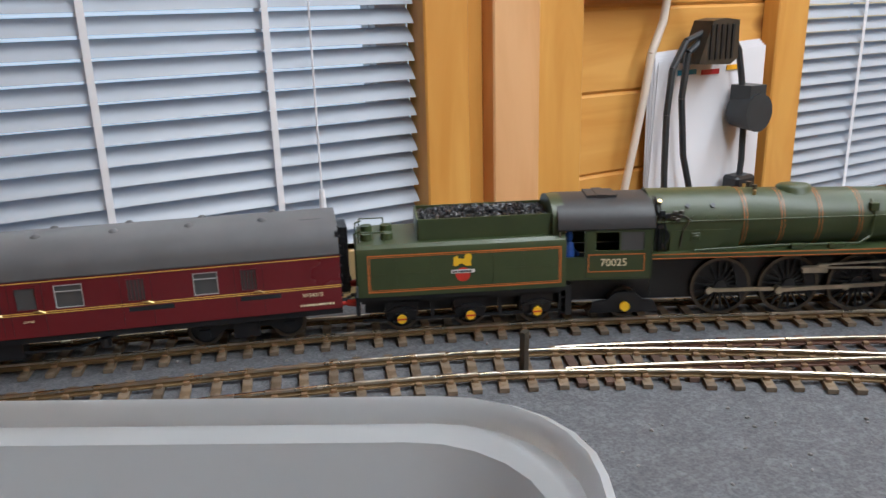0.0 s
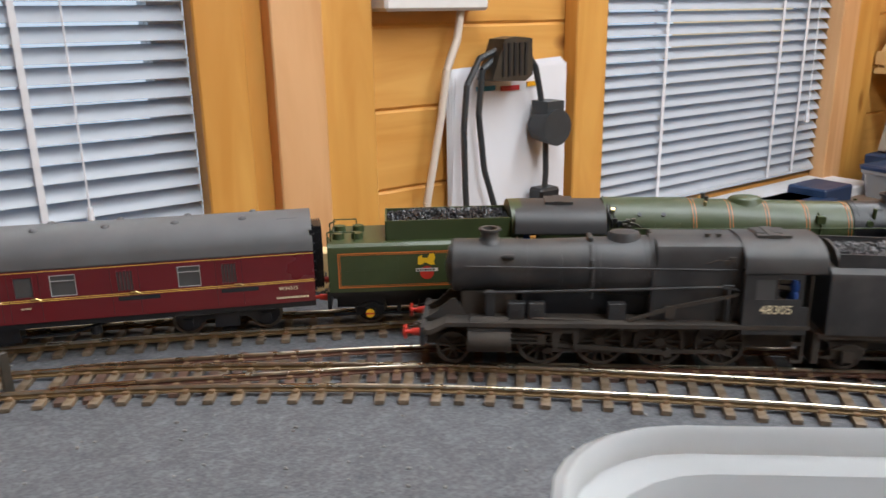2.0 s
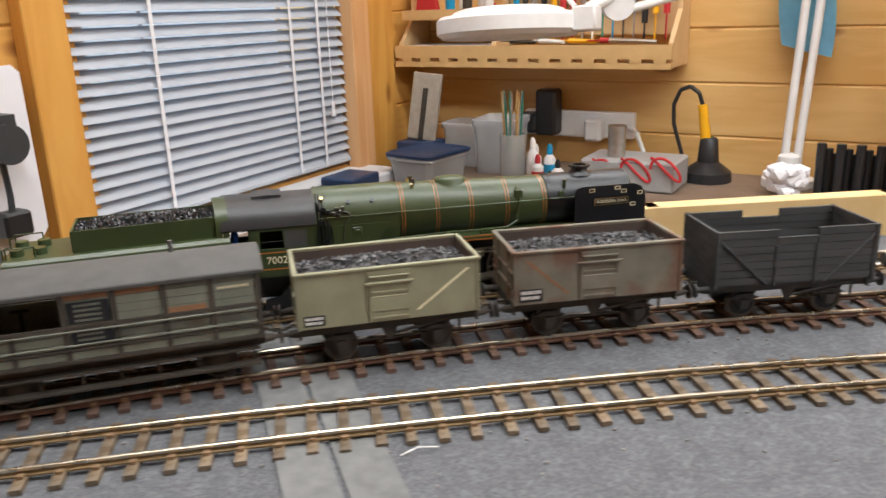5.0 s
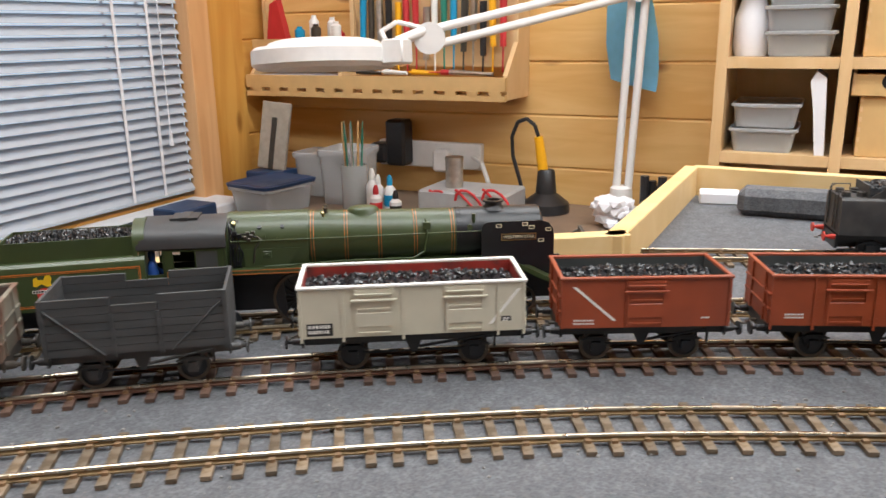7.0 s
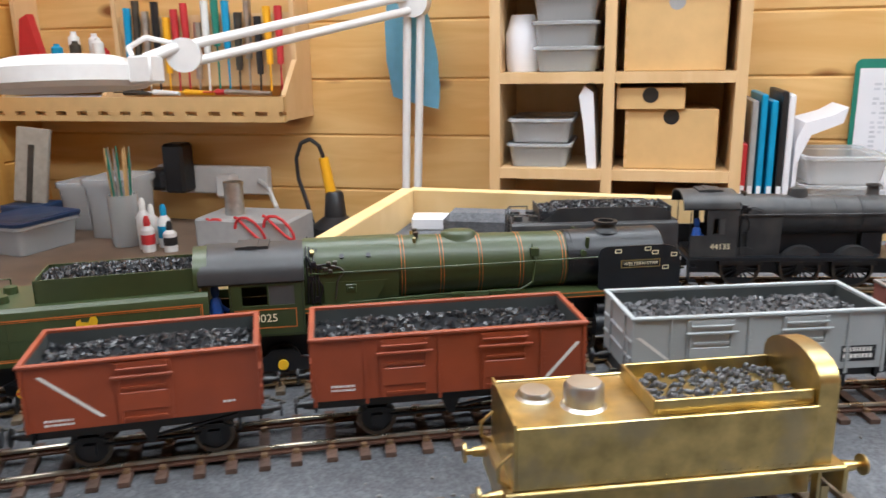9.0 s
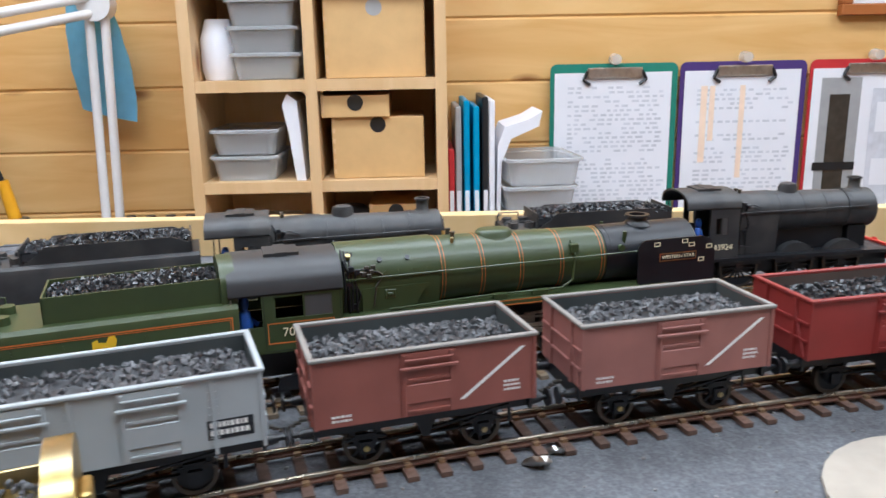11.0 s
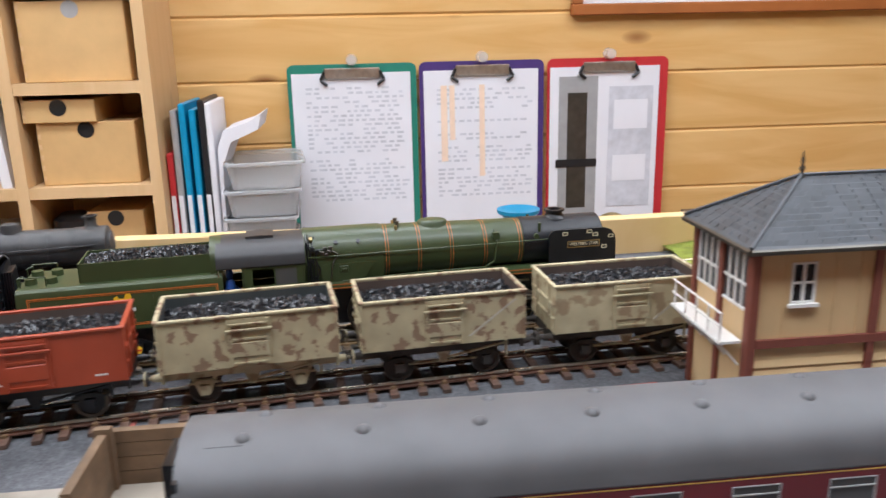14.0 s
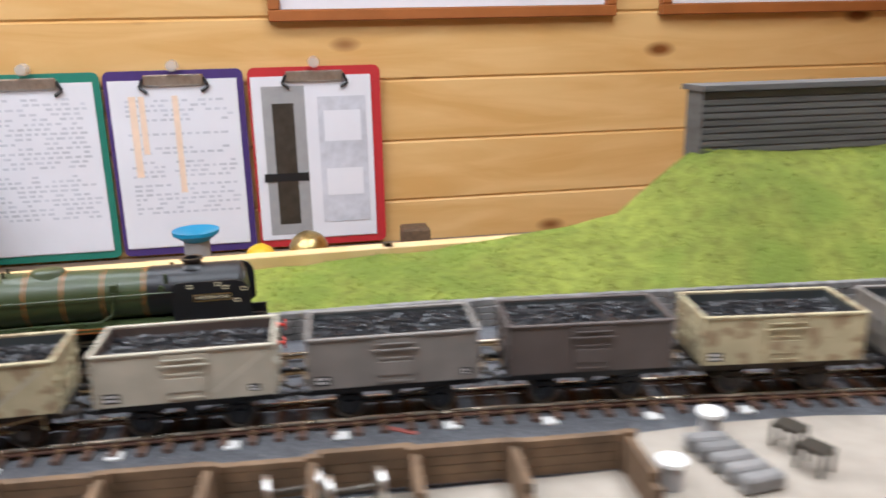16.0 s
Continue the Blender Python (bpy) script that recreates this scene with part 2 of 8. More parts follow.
M["maskblue"] = material("pale_blue_fabric", (0.26, 0.58, 0.82), 0.8, vary=0.06, scale=40)
M["blue_file"] = material("blue_plastic_file", (0.01, 0.28, 0.52), 0.4, vary=0.05)
M["teal"] = material("green_board", (0.02, 0.2, 0.14), 0.5, vary=0.05)
M["purple"] = material("purple_board", (0.06, 0.03, 0.16), 0.5, vary=0.05)
M["redboard"] = material("red_board", (0.5, 0.025, 0.03), 0.5, vary=0.05)
M["toolyellow"] = material("yellow_handle", (0.85, 0.42, 0.01), 0.4, vary=0.05)
M["blackplastic"] = material("black_plastic", (0.015, 0.015, 0.017), 0.4, vary=0.1)
M["greyplastic"] = material("grey_plastic", (0.35, 0.35, 0.35), 0.4, vary=0.06)
M["frame_wood"] = material("picture_frame_wood", (0.36, 0.12, 0.03), 0.4, vary=0.1, scale=20)
M["grass"] = material("grass_scatter", (0.38, 0.43, 0.08), 0.95, vary=0.25, scale=120, second=(0.27, 0.37, 0.06), second_amount=0.7, second_scale=22, bump=0.0015, bump_scale=500)
M["stone"] = material("grey_stone", (0.26, 0.25, 0.24), 0.85, vary=0.25, scale=150, bump=0.0006, random=0.3)
M["viaduct"] = material("dark_stone_wall", (0.13, 0.125, 0.12), 0.85, vary=0.25, scale=60, bump=0.0012, stretch=(1, 0.25, 2))
M["sb_cream"] = material("signal_cabin_cream", (0.62, 0.44, 0.23), 0.6, vary=0.05, scale=80)
M["sb_brown"] = material("signal_cabin_brown", (0.2, 0.06, 0.04), 0.6, vary=0.08, scale=80)
M["slate"] = material("slate", (0.07, 0.078, 0.09), 0.55, vary=0.2, scale=150, random=0.25, bump=0.0001)
M["hutroof"] = material("pale_slate", (0.26, 0.26, 0.255), 0.7, vary=0.15, scale=150, random=0.3)
M["oldwood"] = material("old_brown_wood", (0.16, 0.1, 0.055), 0.8, vary=0.3, scale=100, bump=0.0003)
M["chalk_red"] = material("red_line", (0.36, 0.1, 0.08), 0.9, vary=0.2, scale=300)
M["sill"] = material("white_sill", (0.7, 0.71, 0.73), 0.45, vary=0.05)
M["far_out"] = glow("daylight_glow", (0.7, 0.8, 0.92), 1.0)


# ---- mesh helpers ----
def mat4(x=0, y=0, z=0, rx=0, ry=0, rz=0):
    return pose(x, y, z, rx, ry, rz)


def box(bm, x0, x1, y0, y1, z0, z1, m=None, bevel=0.0):
    v = [bm.verts.new(p) for p in ((x0, y0, z0), (x1, y0, z0), (x1, y1, z0), (x0, y1, z0), (x0, y0, z1), (x1, y0, z1), (x1, y1, z1), (x0, y1, z1))]
    f = [bm.faces.new([v[i] for i in q]) for q in ((3, 2, 1, 0), (4, 5, 6, 7), (0, 1, 5, 4), (1, 2, 6, 5), (2, 3, 7, 6), (3, 0, 4, 7))]
    if m is not None:
        bmesh.ops.transform(bm, matrix=m, verts=v)
    if bevel:
        bmesh.ops.bevel(bm, geom=list({e for q in f for e in q.edges}), offset=bevel, segments=1, affect="EDGES", profile=0.5)
    return bm


def prism(bm, pts, y0, y1, axis="y"):
    """An outline extruded along an axis: pts are (x, z) for y, (y, z) for x, (x, y) for z."""
    def p3(a, b, c):
        return {"y": (a, c, b), "x": (c, a, b), "z": (a, b, c)}[axis]
    lo = [bm.verts.new(p3(a, b, y0)) for a, b in pts]
    hi = [bm.verts.new(p3(a, b, y1)) for a, b in pts]
    k = len(pts)
    bm.faces.new(lo)
    bm.faces.new(hi[::-1])
    for i in range(k):
        bm.faces.new((lo[i], hi[i], hi[(i + 1) % k], lo[(i + 1) % k]))
    return bm


def rod(bm, a, b, r, r2=None, seg=8):
    """A round bar from a to b."""
    a, b = Vector(a), Vector(b)
    d = b - a
    q = d.to_track_quat("Z", "Y").to_matrix().to_4x4()
    bmesh.ops.create_cone(bm, cap_ends=True, segments=seg, radius1=r, radius2=r if r2 is None else r2, depth=d.length, matrix=Matrix.Translation((a + b) / 2) @ q)
    return bm


def lathe(bm, prof, m=None, seg=16):
    """Turned about z: prof is (radius, z)."""
    rings = []
    for r, z in prof:
        rings.append([bm.verts.new((r * math.cos(2 * math.pi * i / seg), r * math.sin(2 * math.pi * i / seg), z)) for i in range(seg)])
    for a, b in zip(rings, rings[1:]):
        for i in range(seg):
            bm.faces.new((a[i], a[(i + 1) % seg], b[(i + 1) % seg], b[i]))
    bm.faces.new(rings[0][::-1])
    bm.faces.new(rings[-1])
    if m is not None:
        bmesh.ops.transform(bm, matrix=m, verts=[v for r in rings for v in r])
    return bm


def pipe(bm, pts, r, seg=6):
    for a, b in zip(pts, pts[1:]):
        rod(bm, a, b, r, seg=seg)
    return bm


def mesh_of(bm, name, mats, smooth=False):
    bmesh.ops.recalc_face_normals(bm, faces=bm.faces)
    me = bpy.data.meshes.new(name)
    bm.to_mesh(me)
    bm.free()
    for m in mats if isinstance(mats, (list, tuple)) else [mats]:
        me.materials.append(m)
    if smooth:
        for p in me.polygons:
            p.use_smooth = True
        me.set_sharp_from_angle(angle=radians(smooth if smooth is not True else 40))
    return me


def part(name, bm, mat, parent, label="", smooth=False, at=None):
    ob = new(name, mesh_of(bm, name, mat, smooth))
    ob.parent = parent
    if at is not None:
        ob.matrix_basis = at
    return tagged(ob, label)


def thing(name, label, category, group="", kind="", at=None):
    ob = tagged(new(name), label, category, group, kind)
    if at is not None:
        ob.matrix_basis = at
    return ob


def solid(name, bm, mat, label, category, group="", kind="", smooth=False, at=None):
    ob = tagged(new(name, mesh_of(bm, name, mat, smooth)), label, category, group, kind)
    if at is not None:
        ob.matrix_basis = at
    return ob


def B():
    return bmesh.new()


def words(text, size, mat, parent, at, name="lettering"):
    cu = bpy.data.curves.new(name, "FONT")
    cu.body, cu.size, cu.align_x, cu.align_y, cu.extrude = text, size, "CENTER", "CENTER", 0.00008
    tmp = bpy.data.objects.new(name, cu)
    scene.collection.objects.link(tmp)
    me = bpy.data.meshes.new_from_object(tmp.evaluated_get(bpy.context.evaluated_depsgraph_get()))
    bpy.data.objects.remove(tmp)
    me.materials.clear()
    me.materials.append(mat)
    ob = new(name, me)
    ob.parent = parent
    ob.matrix_basis = at
    return ob


def lumps(rng, n, x0, x1, y0, y1, z, rise, size, mat, name, parent, label):
    """A heaped load of many angular lumps over a bed."""
    bm = B()
    box(bm, x0, x1, y0, y1, z - 0.006, z - 0.0005)
    cx, cy = (x0 + x1) / 2, (y0 + y1) / 2
    for _ in range(n):
        x, y = rng.uniform(x0, x1), rng.uniform(y0, y1)
        h = rise * max(0, 1 - ((x - cx) / (x1 - x0) * 2) ** 4) * max(0, 1 - ((y - cy) / (y1 - y0) * 2) ** 2)
        s = size * rng.uniform(0.6, 1.3)
        vs = []
        for k in range(6):
            d = [(1, 0, 0), (-1, 0, 0), (0, 1, 0), (0, -1, 0), (0, 0, 1), (0, 0, -1)][k]
            vs.append(Vector(d) * s * rng.uniform(0.55, 1.1))
        q = Euler([rng.uniform(0, 6.3) for _ in range(3)]).to_matrix()
        p = [bm.verts.new(q @ v + Vector((x, y, z + h + rng.uniform(-0.0004, 0.0008)))) for v in vs]
        for a, b, c in ((0, 2, 4), (2, 1, 4), (1, 3, 4), (3, 0, 4), (2, 0, 5), (1, 2, 5), (3, 1, 5), (0, 3, 5)):
            bm.faces.new((p[a], p[b], p[c]))
    ob = part(name, bm, mat, parent, label)
    ob["kind"] = "stuff"
    return ob

# ---- plan of the tracks ----
T1_PTS = [(-0.6, 0.4198), (-0.35, 0.3898), (-0.1701, 0.3517), (-0.0601, 0.3237), (0.0075, 0.3007), (0.0731, 0.2781), (0.1361, 0.2528), (0.1964, 0.2248), (0.2541, 0.1941), (0.3397, 0.1425), (0.4755, 0.0334), (0.6037, -0.0863), (0.718, -0.227), (0.8111, -0.3894), (0.8828, -0.5724), (0.9337, -0.7733), (0.9633, -0.9916), (0.9786, -1.2222), (0.9771, -1.4717), (0.9602, -1.639), (0.9323, -1.8085), (0.8923, -1.9782)]
T2_PTS = [(0.0028, 0.2544), (0.1407, 0.2022), (0.228, 0.158), (0.3078, 0.1081), (0.4394, -0.0032), (0.564, -0.1225), (0.673, -0.2581), (0.7621, -0.4136), (0.8305, -0.5895), (0.8795, -0.7844), (0.9109, -0.9965), (0.926, -1.2248), (0.924, -1.4701), (0.908, -1.64), (0.88, -1.81), (0.84, -1.98)]
T3_PTS = [(-0.55, 0.37), (-0.3, 0.335), (-0.13, 0.297), (0.0028, 0.2544), (0.1407, 0.2022), (0.2547, 0.1264), (0.3539, 0.0366), (0.4445, -0.0612), (0.5299, -0.164), (0.6101, -0.2721), (0.6822, -0.3889), (0.7295, -0.4925), (0.772, -0.6)]


# ---- tracks as curves ----
class Line:
    """A smooth line in plan with arc length."""

    def __init__(self, pts, shift=0.0):
        P = [np.array(p) for p in pts]
        P = [2 * P[0] - P[1]] + P + [2 * P[-1] - P[-2]]
        out = []
        for i in range(1, len(P) - 2):
            a, b, c, d = P[i - 1:i + 3]
            for k in range(40):
                u = k / 40
                out.append(0.5 * ((2 * b) + (-a + c) * u + (2 * a - 5 * b + 4 * c - d) * u * u + (-a + 3 * b - 3 * c + d) * u ** 3))
        out.append(P[-2])
        q = np.array(out)
        self.s = np.r_[0, np.cumsum(np.linalg.norm(np.diff(q, axis=0), axis=1))]
        t = np.gradient(q, axis=0)
        t /= np.linalg.norm(t, axis=1)[:, None]
        self.n = np.stack([-t[:, 1], t[:, 0]], 1)
        self.q = q + self.n * shift

    def at(self, s, lat=0.0):
        x, y, nx, ny = (np.interp(s, self.s, v) for v in (self.q[:, 0], self.q[:, 1], self.n[:, 0], self.n[:, 1]))
        return x + nx * lat, y + ny * lat, math.degrees(math.atan2(-nx, ny))

    def stand(self, s, half, z, turn=0):
        """The pose of a vehicle whose pivots are half apart on either side of s."""
        xa, ya, _ = self.at(s - half)
        xb, yb, _ = self.at(s + half)
        return pose((xa + xb) / 2, (ya + yb) / 2, z, 0, 0, math.degrees(math.atan2(yb - ya, xb - xa)) + turn)


T1, T2, T3 = Line(T1_PTS), Line(T2_PTS), Line(T3_PTS)
T0 = Line([T2.at(s_, float(np.interp(s_, (1.0, 1.2, 1.35, 1.5, 1.8), (0.15, 0.142, 0.127, 0.118, 0.118))))[:2] for s_ in np.arange(0.1, 2.4, 0.1)])
RAIL = 0.0045

# ---- the shed: walls, windows, ceiling ----
YA, XB = 0.79, 2.085
CEIL = 1.2


def board_wall(name, along, fixed, spans, z0, z1, label):
    """A wall of horizontal tongue-and-groove boards, each a piece; spans are (a, b, za, zb) solid pieces."""
    root = thing(name, label, "wall", kind="structure")
    step = 0.11 if along == "x" else 0.113
    for a, b, za, zb in spans:
        k = math.floor((za - z0) / step)
        while z0 + k * step < zb - 1e-6:
            lo, hi = max(za, z0 + k * step), min(zb, z0 + (k + 1) * step)
            if hi - lo > 0.004:
                bm = B()
                if along == "x":
                    prism(bm, [(fixed, lo + 0.004), (fixed + 0.004, lo), (fixed + 0.03, lo), (fixed + 0.03, hi), (fixed + 0.004, hi), (fixed, hi - 0.004)], a, b, "x")
                else:
                    prism(bm, [(fixed, lo + 0.004), (fixed + 0.004, lo), (fixed + 0.03, lo), (fixed + 0.03, hi), (fixed + 0.004, hi), (fixed, hi - 0.004)], a, b, "y")
                part("board", bm, M["pine_x" if along == "x" else "pine_h"], root)
            k += 1
    return root


Z0, Z1 = -1.0, CEIL
board_wall("wall_north", "x", YA + 0.012, [(-1.6, -1.0, Z0, Z1), (-1.0, 0.43, Z0, -0.2), (-1.0, 0.43, 0.75, Z1), (0.43, 1.1, Z0, Z1), (1.1, 1.78, Z0, -0.21), (1.1, 1.78, 0.75, Z1), (1.78, XB, Z0, Z1)], -0.1, CEIL, "varnished orange pine board wall with two windows")
# unseen walls added to shut out the sky and bounce warm light
board_wall("wall_east", "y", XB, [(-3.2, YA + 0.05, Z0, Z1)], -0.158, CEIL, "varnished golden pine board wall")
for nm, args in (("wall_south", (-1.6, 2.2, -3.25, -3.2)), ("wall_west", (-1.65, -1.6, -3.2, 0.9))):
    bm = B()
    box(bm, *args, Z0, Z1)
    solid(nm, bm, M["pine_x"], "unseen plain pine wall added to close the room behind the layout", "wall", kind="structure")
# unseen ceiling slab, added to keep sky and sun out of the room
bm = B()
box(bm, -1.65, 2.2, -3.25, 0.9, CEIL, CEIL + 0.05)
solid("ceiling", bm, M["pine_x"], "unseen plain pine ceiling added to close the room", "ceiling", kind="structure")
bm = B()
box(bm, -1.65, 2.2, -3.25, 0.9, Z0 - 0.05, Z0)
solid("floor", bm, M["bench"], "brown shed floor below the layout", "floor", kind="structure")

# posts and casings on the north wall
for x0, x1, proud, mat, nm in ((0.42, 0.478, 0.03, "pine_v", "window casing"), (0.478, 0.508, 0.012, "pine_v", "recessed pine strip"), (0.508, 0.575, 0.035, "pine_pale", "pale planed pine post"), (0.575, 0.652, 0.022, "pine_v", "knotty pine post"), (1.005, 1.072, 0.03, "pine_v", "window casing"), (1.752, 1.815, 0.035, "pine_pale", "pale pine corner casing"), (1.815, 1.95, 0.01, "pine_v", "pine panel beside the corner")):
    bm = B()
    box(bm, x0, x1, YA + 0.012 - proud, YA + 0.011, Z0, Z1, bevel=0.002)
    solid("trim", bm, M[mat], nm + ", varnished", "trim", kind="structure")


def window(name, x0, x1, z0, z1):
    w = thing(name, "shed window with white venetian blind, daylight behind", "window", kind="structure")
    bm = B()
    for a, b, c, d in ((x0, x0 + 0.04, z0, z1), (x1 - 0.04, x1, z0, z1), (x0 + 0.04, x1 - 0.04, z0, z0 + 0.04), (x0 + 0.04, x1 - 0.04, z1 - 0.04, z1)):
        box(bm, a, b, YA + 0.045, YA + 0.085, c, d)
    part("window_frame", bm, M["plastic_white"], w)
    bm = B()
    box(bm, x0 + 0.04, x1 - 0.04, YA + 0.06, YA + 0.065, z0 + 0.04, z1 - 0.04)
    g = bpy.data.materials.get("window_glass") or clear("window_glass", (0.95, 0.97, 1.0), 0.02, 0.02)
    pane = part("pane", bm, g, w)
    pane.visible_shadow = False
    bm = B()
    box(bm, x0 - 0.01, x1 + 0.01, YA - 0.11, YA + 0.04, z0 - 0.03, z0 - 0.005, bevel=0.003)
    part("window_sill", bm, M["sill"], w)
    return w


def blind(x0, x1, z0, z1, tilt, cords):
    w = thing("venetian_blind", "white metal venetian blind, half-open slats", "blind")
    n = int((z1 - z0) / 0.0205)
    me = None
    for k in range(n):
        if me is None:
            bm = B()
            prof = [(-0.0125 + 0.025 * i / 6, 0.0016 * (1 - (i / 3 - 1) ** 2)) for i in range(7)]
            prism(bm, prof + [(a, b - 0.0004) for a, b in prof[::-1]], x0, x1, "x")
            me = mesh_of(bm, "slat", M["blind"], 60)
        ob = new("slat", me)
        ob.parent = w
        ob.matrix_basis = pose(0, YA + 0.012, z0 + 0.012 + k * 0.0205, tilt, 0, 0)
    bm = B()
    box(bm, x0, x1, YA, YA + 0.024, z0 - 0.004, z0 + 0.004, bevel=0.002)
    part("bottom_rail", bm, M["blind"], w)
    for x in cords:
        bm = B()
        for dy in (-0.0135, 0.0135):
            box(bm, x - 0.0035, x + 0.0035, YA + 0.012 + dy - 0.0004, YA + 0.012 + dy + 0.0004, z0, z1)
        part("ladder_tape", bm, M["cord"], w)
    return w


window("window_1", -1.0, 0.43, -0.2, 0.75)
window("window_2", 1.1, 1.78, -0.21, 0.75)
blind(-0.98, 0.418, -0.18, 0.72, 42, (-0.62, -0.28, 0.076, 0.247))
blind(1.075, 1.75, -0.195, 0.72, 44, (1.235, 1.575, 1.66))
for xw in (0.29, 1.68):
    bm = B()
    rod(bm, (xw, YA - 0.012, -0.06), (xw, YA - 0.012, 0.72), 0.0012, seg=6)
    rod(bm, (xw, YA - 0.012, -0.09), (xw, YA - 0.012, -0.06), 0.005, 0.003, seg=8)
    solid("blind_cord", bm, M["cord"], "thin pull cord with small plastic toggle", "cord")
# emissive sheet added beyond the windows to supply the daylight between the slats
bm = B()
box(bm, -3.5, 4.5, 3.4, 3.45, -1.5, 2.6)
solid("backdrop", bm, M["far_out"], "pale glowing sheet standing in for daylight outside the windows", "backdrop", kind="structure")

# ---- layout board ----
EDGE = [(-0.6, 0.5), (-0.35, 0.462), (-0.1, 0.385), (0.125, 0.303), (0.247, 0.242), (0.4, 0.15), (0.55, 0.02), (0.729, -0.168), (0.808, -0.277), (0.868, -0.364), (1.11, -0.367), (1.085, -1.12), (1.098, -1.5), (1.1, -2.6)]
bm = B()
prism(bm, EDGE + [(-0.9, -2.6), (-0.9, 0.5)], -0.03, 0.0, "z")
solid("layout_board", bm, M["board"], "grey-painted baseboard of a model railway with scattered grit", "baseboard", kind="structure")
edge = thing("board_edging", "pale plywood upstand round the board's outer edge", "edging", kind="structure")
for a, b in zip(EDGE, EDGE[1:]):
    a, b = Vector((*a, 0)), Vector((*b, 0))
    d = (b - a).normalized()
    L_ = (b - a).length
    bm = B()
    box(bm, -0.004, L_ + 0.004, 0.0, 0.011, -0.06, 0.0235, bevel=0.0006)
    part("plank", bm, M["ply"], edge, at=Matrix.Translation(a) @ pose(0, 0, 0, 0, 0, math.degrees(math.atan2(d.y, d.x))))

# board joint across the tracks and pale ground card
bm = B()
jt = pose(0.496, -0.128, 0, 0, 0, -42)
for x0, x1 in ((-0.0165, -0.0008), (0.0008, 0.0165)):
    box(bm, x0, x1, -0.14, 0.17, 0.0002, 0.0008, jt @ pose(0, 0, 0, 0, 0, 0))
solid("joint_plate", bm, M["seam"], "two smooth grey strips along the baseboard joint", "joint", kind="structure")
bm = B()
pts = [(0.8455, -1.001), (0.8455, -0.80)] + [(0.805 + 0.04 * math.cos(a), -0.795 + 0.04 * math.sin(a)) for a in np.linspace(0, math.pi / 2, 8)] + [(0.70, -0.757), (0.66, -0.925), (0.799, -0.925), (0.799, -1.001)]
prism(bm, pts, 0.0003, 0.0016, "z")
solid("ground_card", bm, M["card"], "pale brown card laid on the board under the hut", "card", kind="structure")
bm = B()
prism(bm, [(0.866, -1.345), (0.86, -1.56), (0.8834, -1.5686), (0.884, -1.61), (0.881, -1.647), (0.8756, -1.6726), (0.84, -1.9), (0.55, -1.9), (0.55, -1.345)], 0.0003, 0.0016, "z")
solid("ground_card", bm, M["card"], "pale brown card laid on the board by the coal bins", "card", kind="structure")
bm = B()
for a, b in (((0.895, -0.913), (0.88, -0.914)), ((0.88, -0.914), (0.893, -1.12)), ((0.912, -1.475), (0.904, -1.487))):
    a, b = Vector((*a, 0)), Vector((*b, 0))
    d = b - a
    box(bm, 0, d.length, -0.0012, 0.0012, 0.0002, 0.0006, Matrix.Translation(a) @ pose(0, 0, 0, 0, 0, math.degrees(math.atan2(d.y, d.x))))
solid("marking_line", bm, M["chalk_red"], "thin red marking line drawn on the board", "line", kind="structure")
for k, (x, y) in enumerate([(0.911, -1.33), (0.911, -1.373), (0.91, -1.416), (0.908, -1.458), (0.907, -1.502), (0.902, -1.541), (0.897, -1.583), (0.8935, -1.622)]):
    bm = B()
    box(bm, x - 0.0028, x + 0.0028, y - 0.003, y + 0.003, 0, 0.0012, bevel=0.0003)
    solid("white_tile", bm, M["white"], "small square white marker tile on the board", "tile", "row of marker tiles")
rng = random.Random(5)
bm = B()
for _ in range(1500):
    s, lat = rng.uniform(0, T2.s[-1]), rng.gauss(-0.05, 0.06)
    x, y, _a = T2.at(s, lat)
    if x > 1.08 or (x > 0.8 and y > -0.4):
        continue
    r = rng.uniform(0.0003, 0.001)
    bmesh.ops.create_icosphere(bm, subdivisions=1, radius=r, matrix=pose(x, y, r * 0.3, rng.uniform(0, 360), 0, rng.uniform(0, 360)) @ Matrix.Diagonal((1, 0.7, 0.6, 1)))
solid("grit", bm, M["stone"], "loose pale ballast grit scattered on the board", "grit", kind="stuff")
for (x, y, r) in ((0.836, -0.679, 0.006), (0.843, -0.686, 0.004)):
    bm = B()
    bmesh.ops.create_icosphere(bm, subdivisions=2, radius=r, matrix=pose(x, y, r * 0.15, 20, 30, 40) @ Matrix.Diagonal((1, 0.6, 0.25, 1)))
    for v in bm.verts:
        v.co.z += rng.uniform(-0.0006, 0.0012)
    solid("foil_scrap", bm, M["silver"], "crumpled scrap of silver foil on the board", "scrap")
bm = B()
pipe(bm, [(0.496, -0.157, 0.0009), (0.501, -0.16, 0.0018), (0.505, -0.1645, 0.0009)], 0.00022, seg=5)
solid("loose_fibre", bm, M["white"], "thin white fibre lying on the board", "fibre")


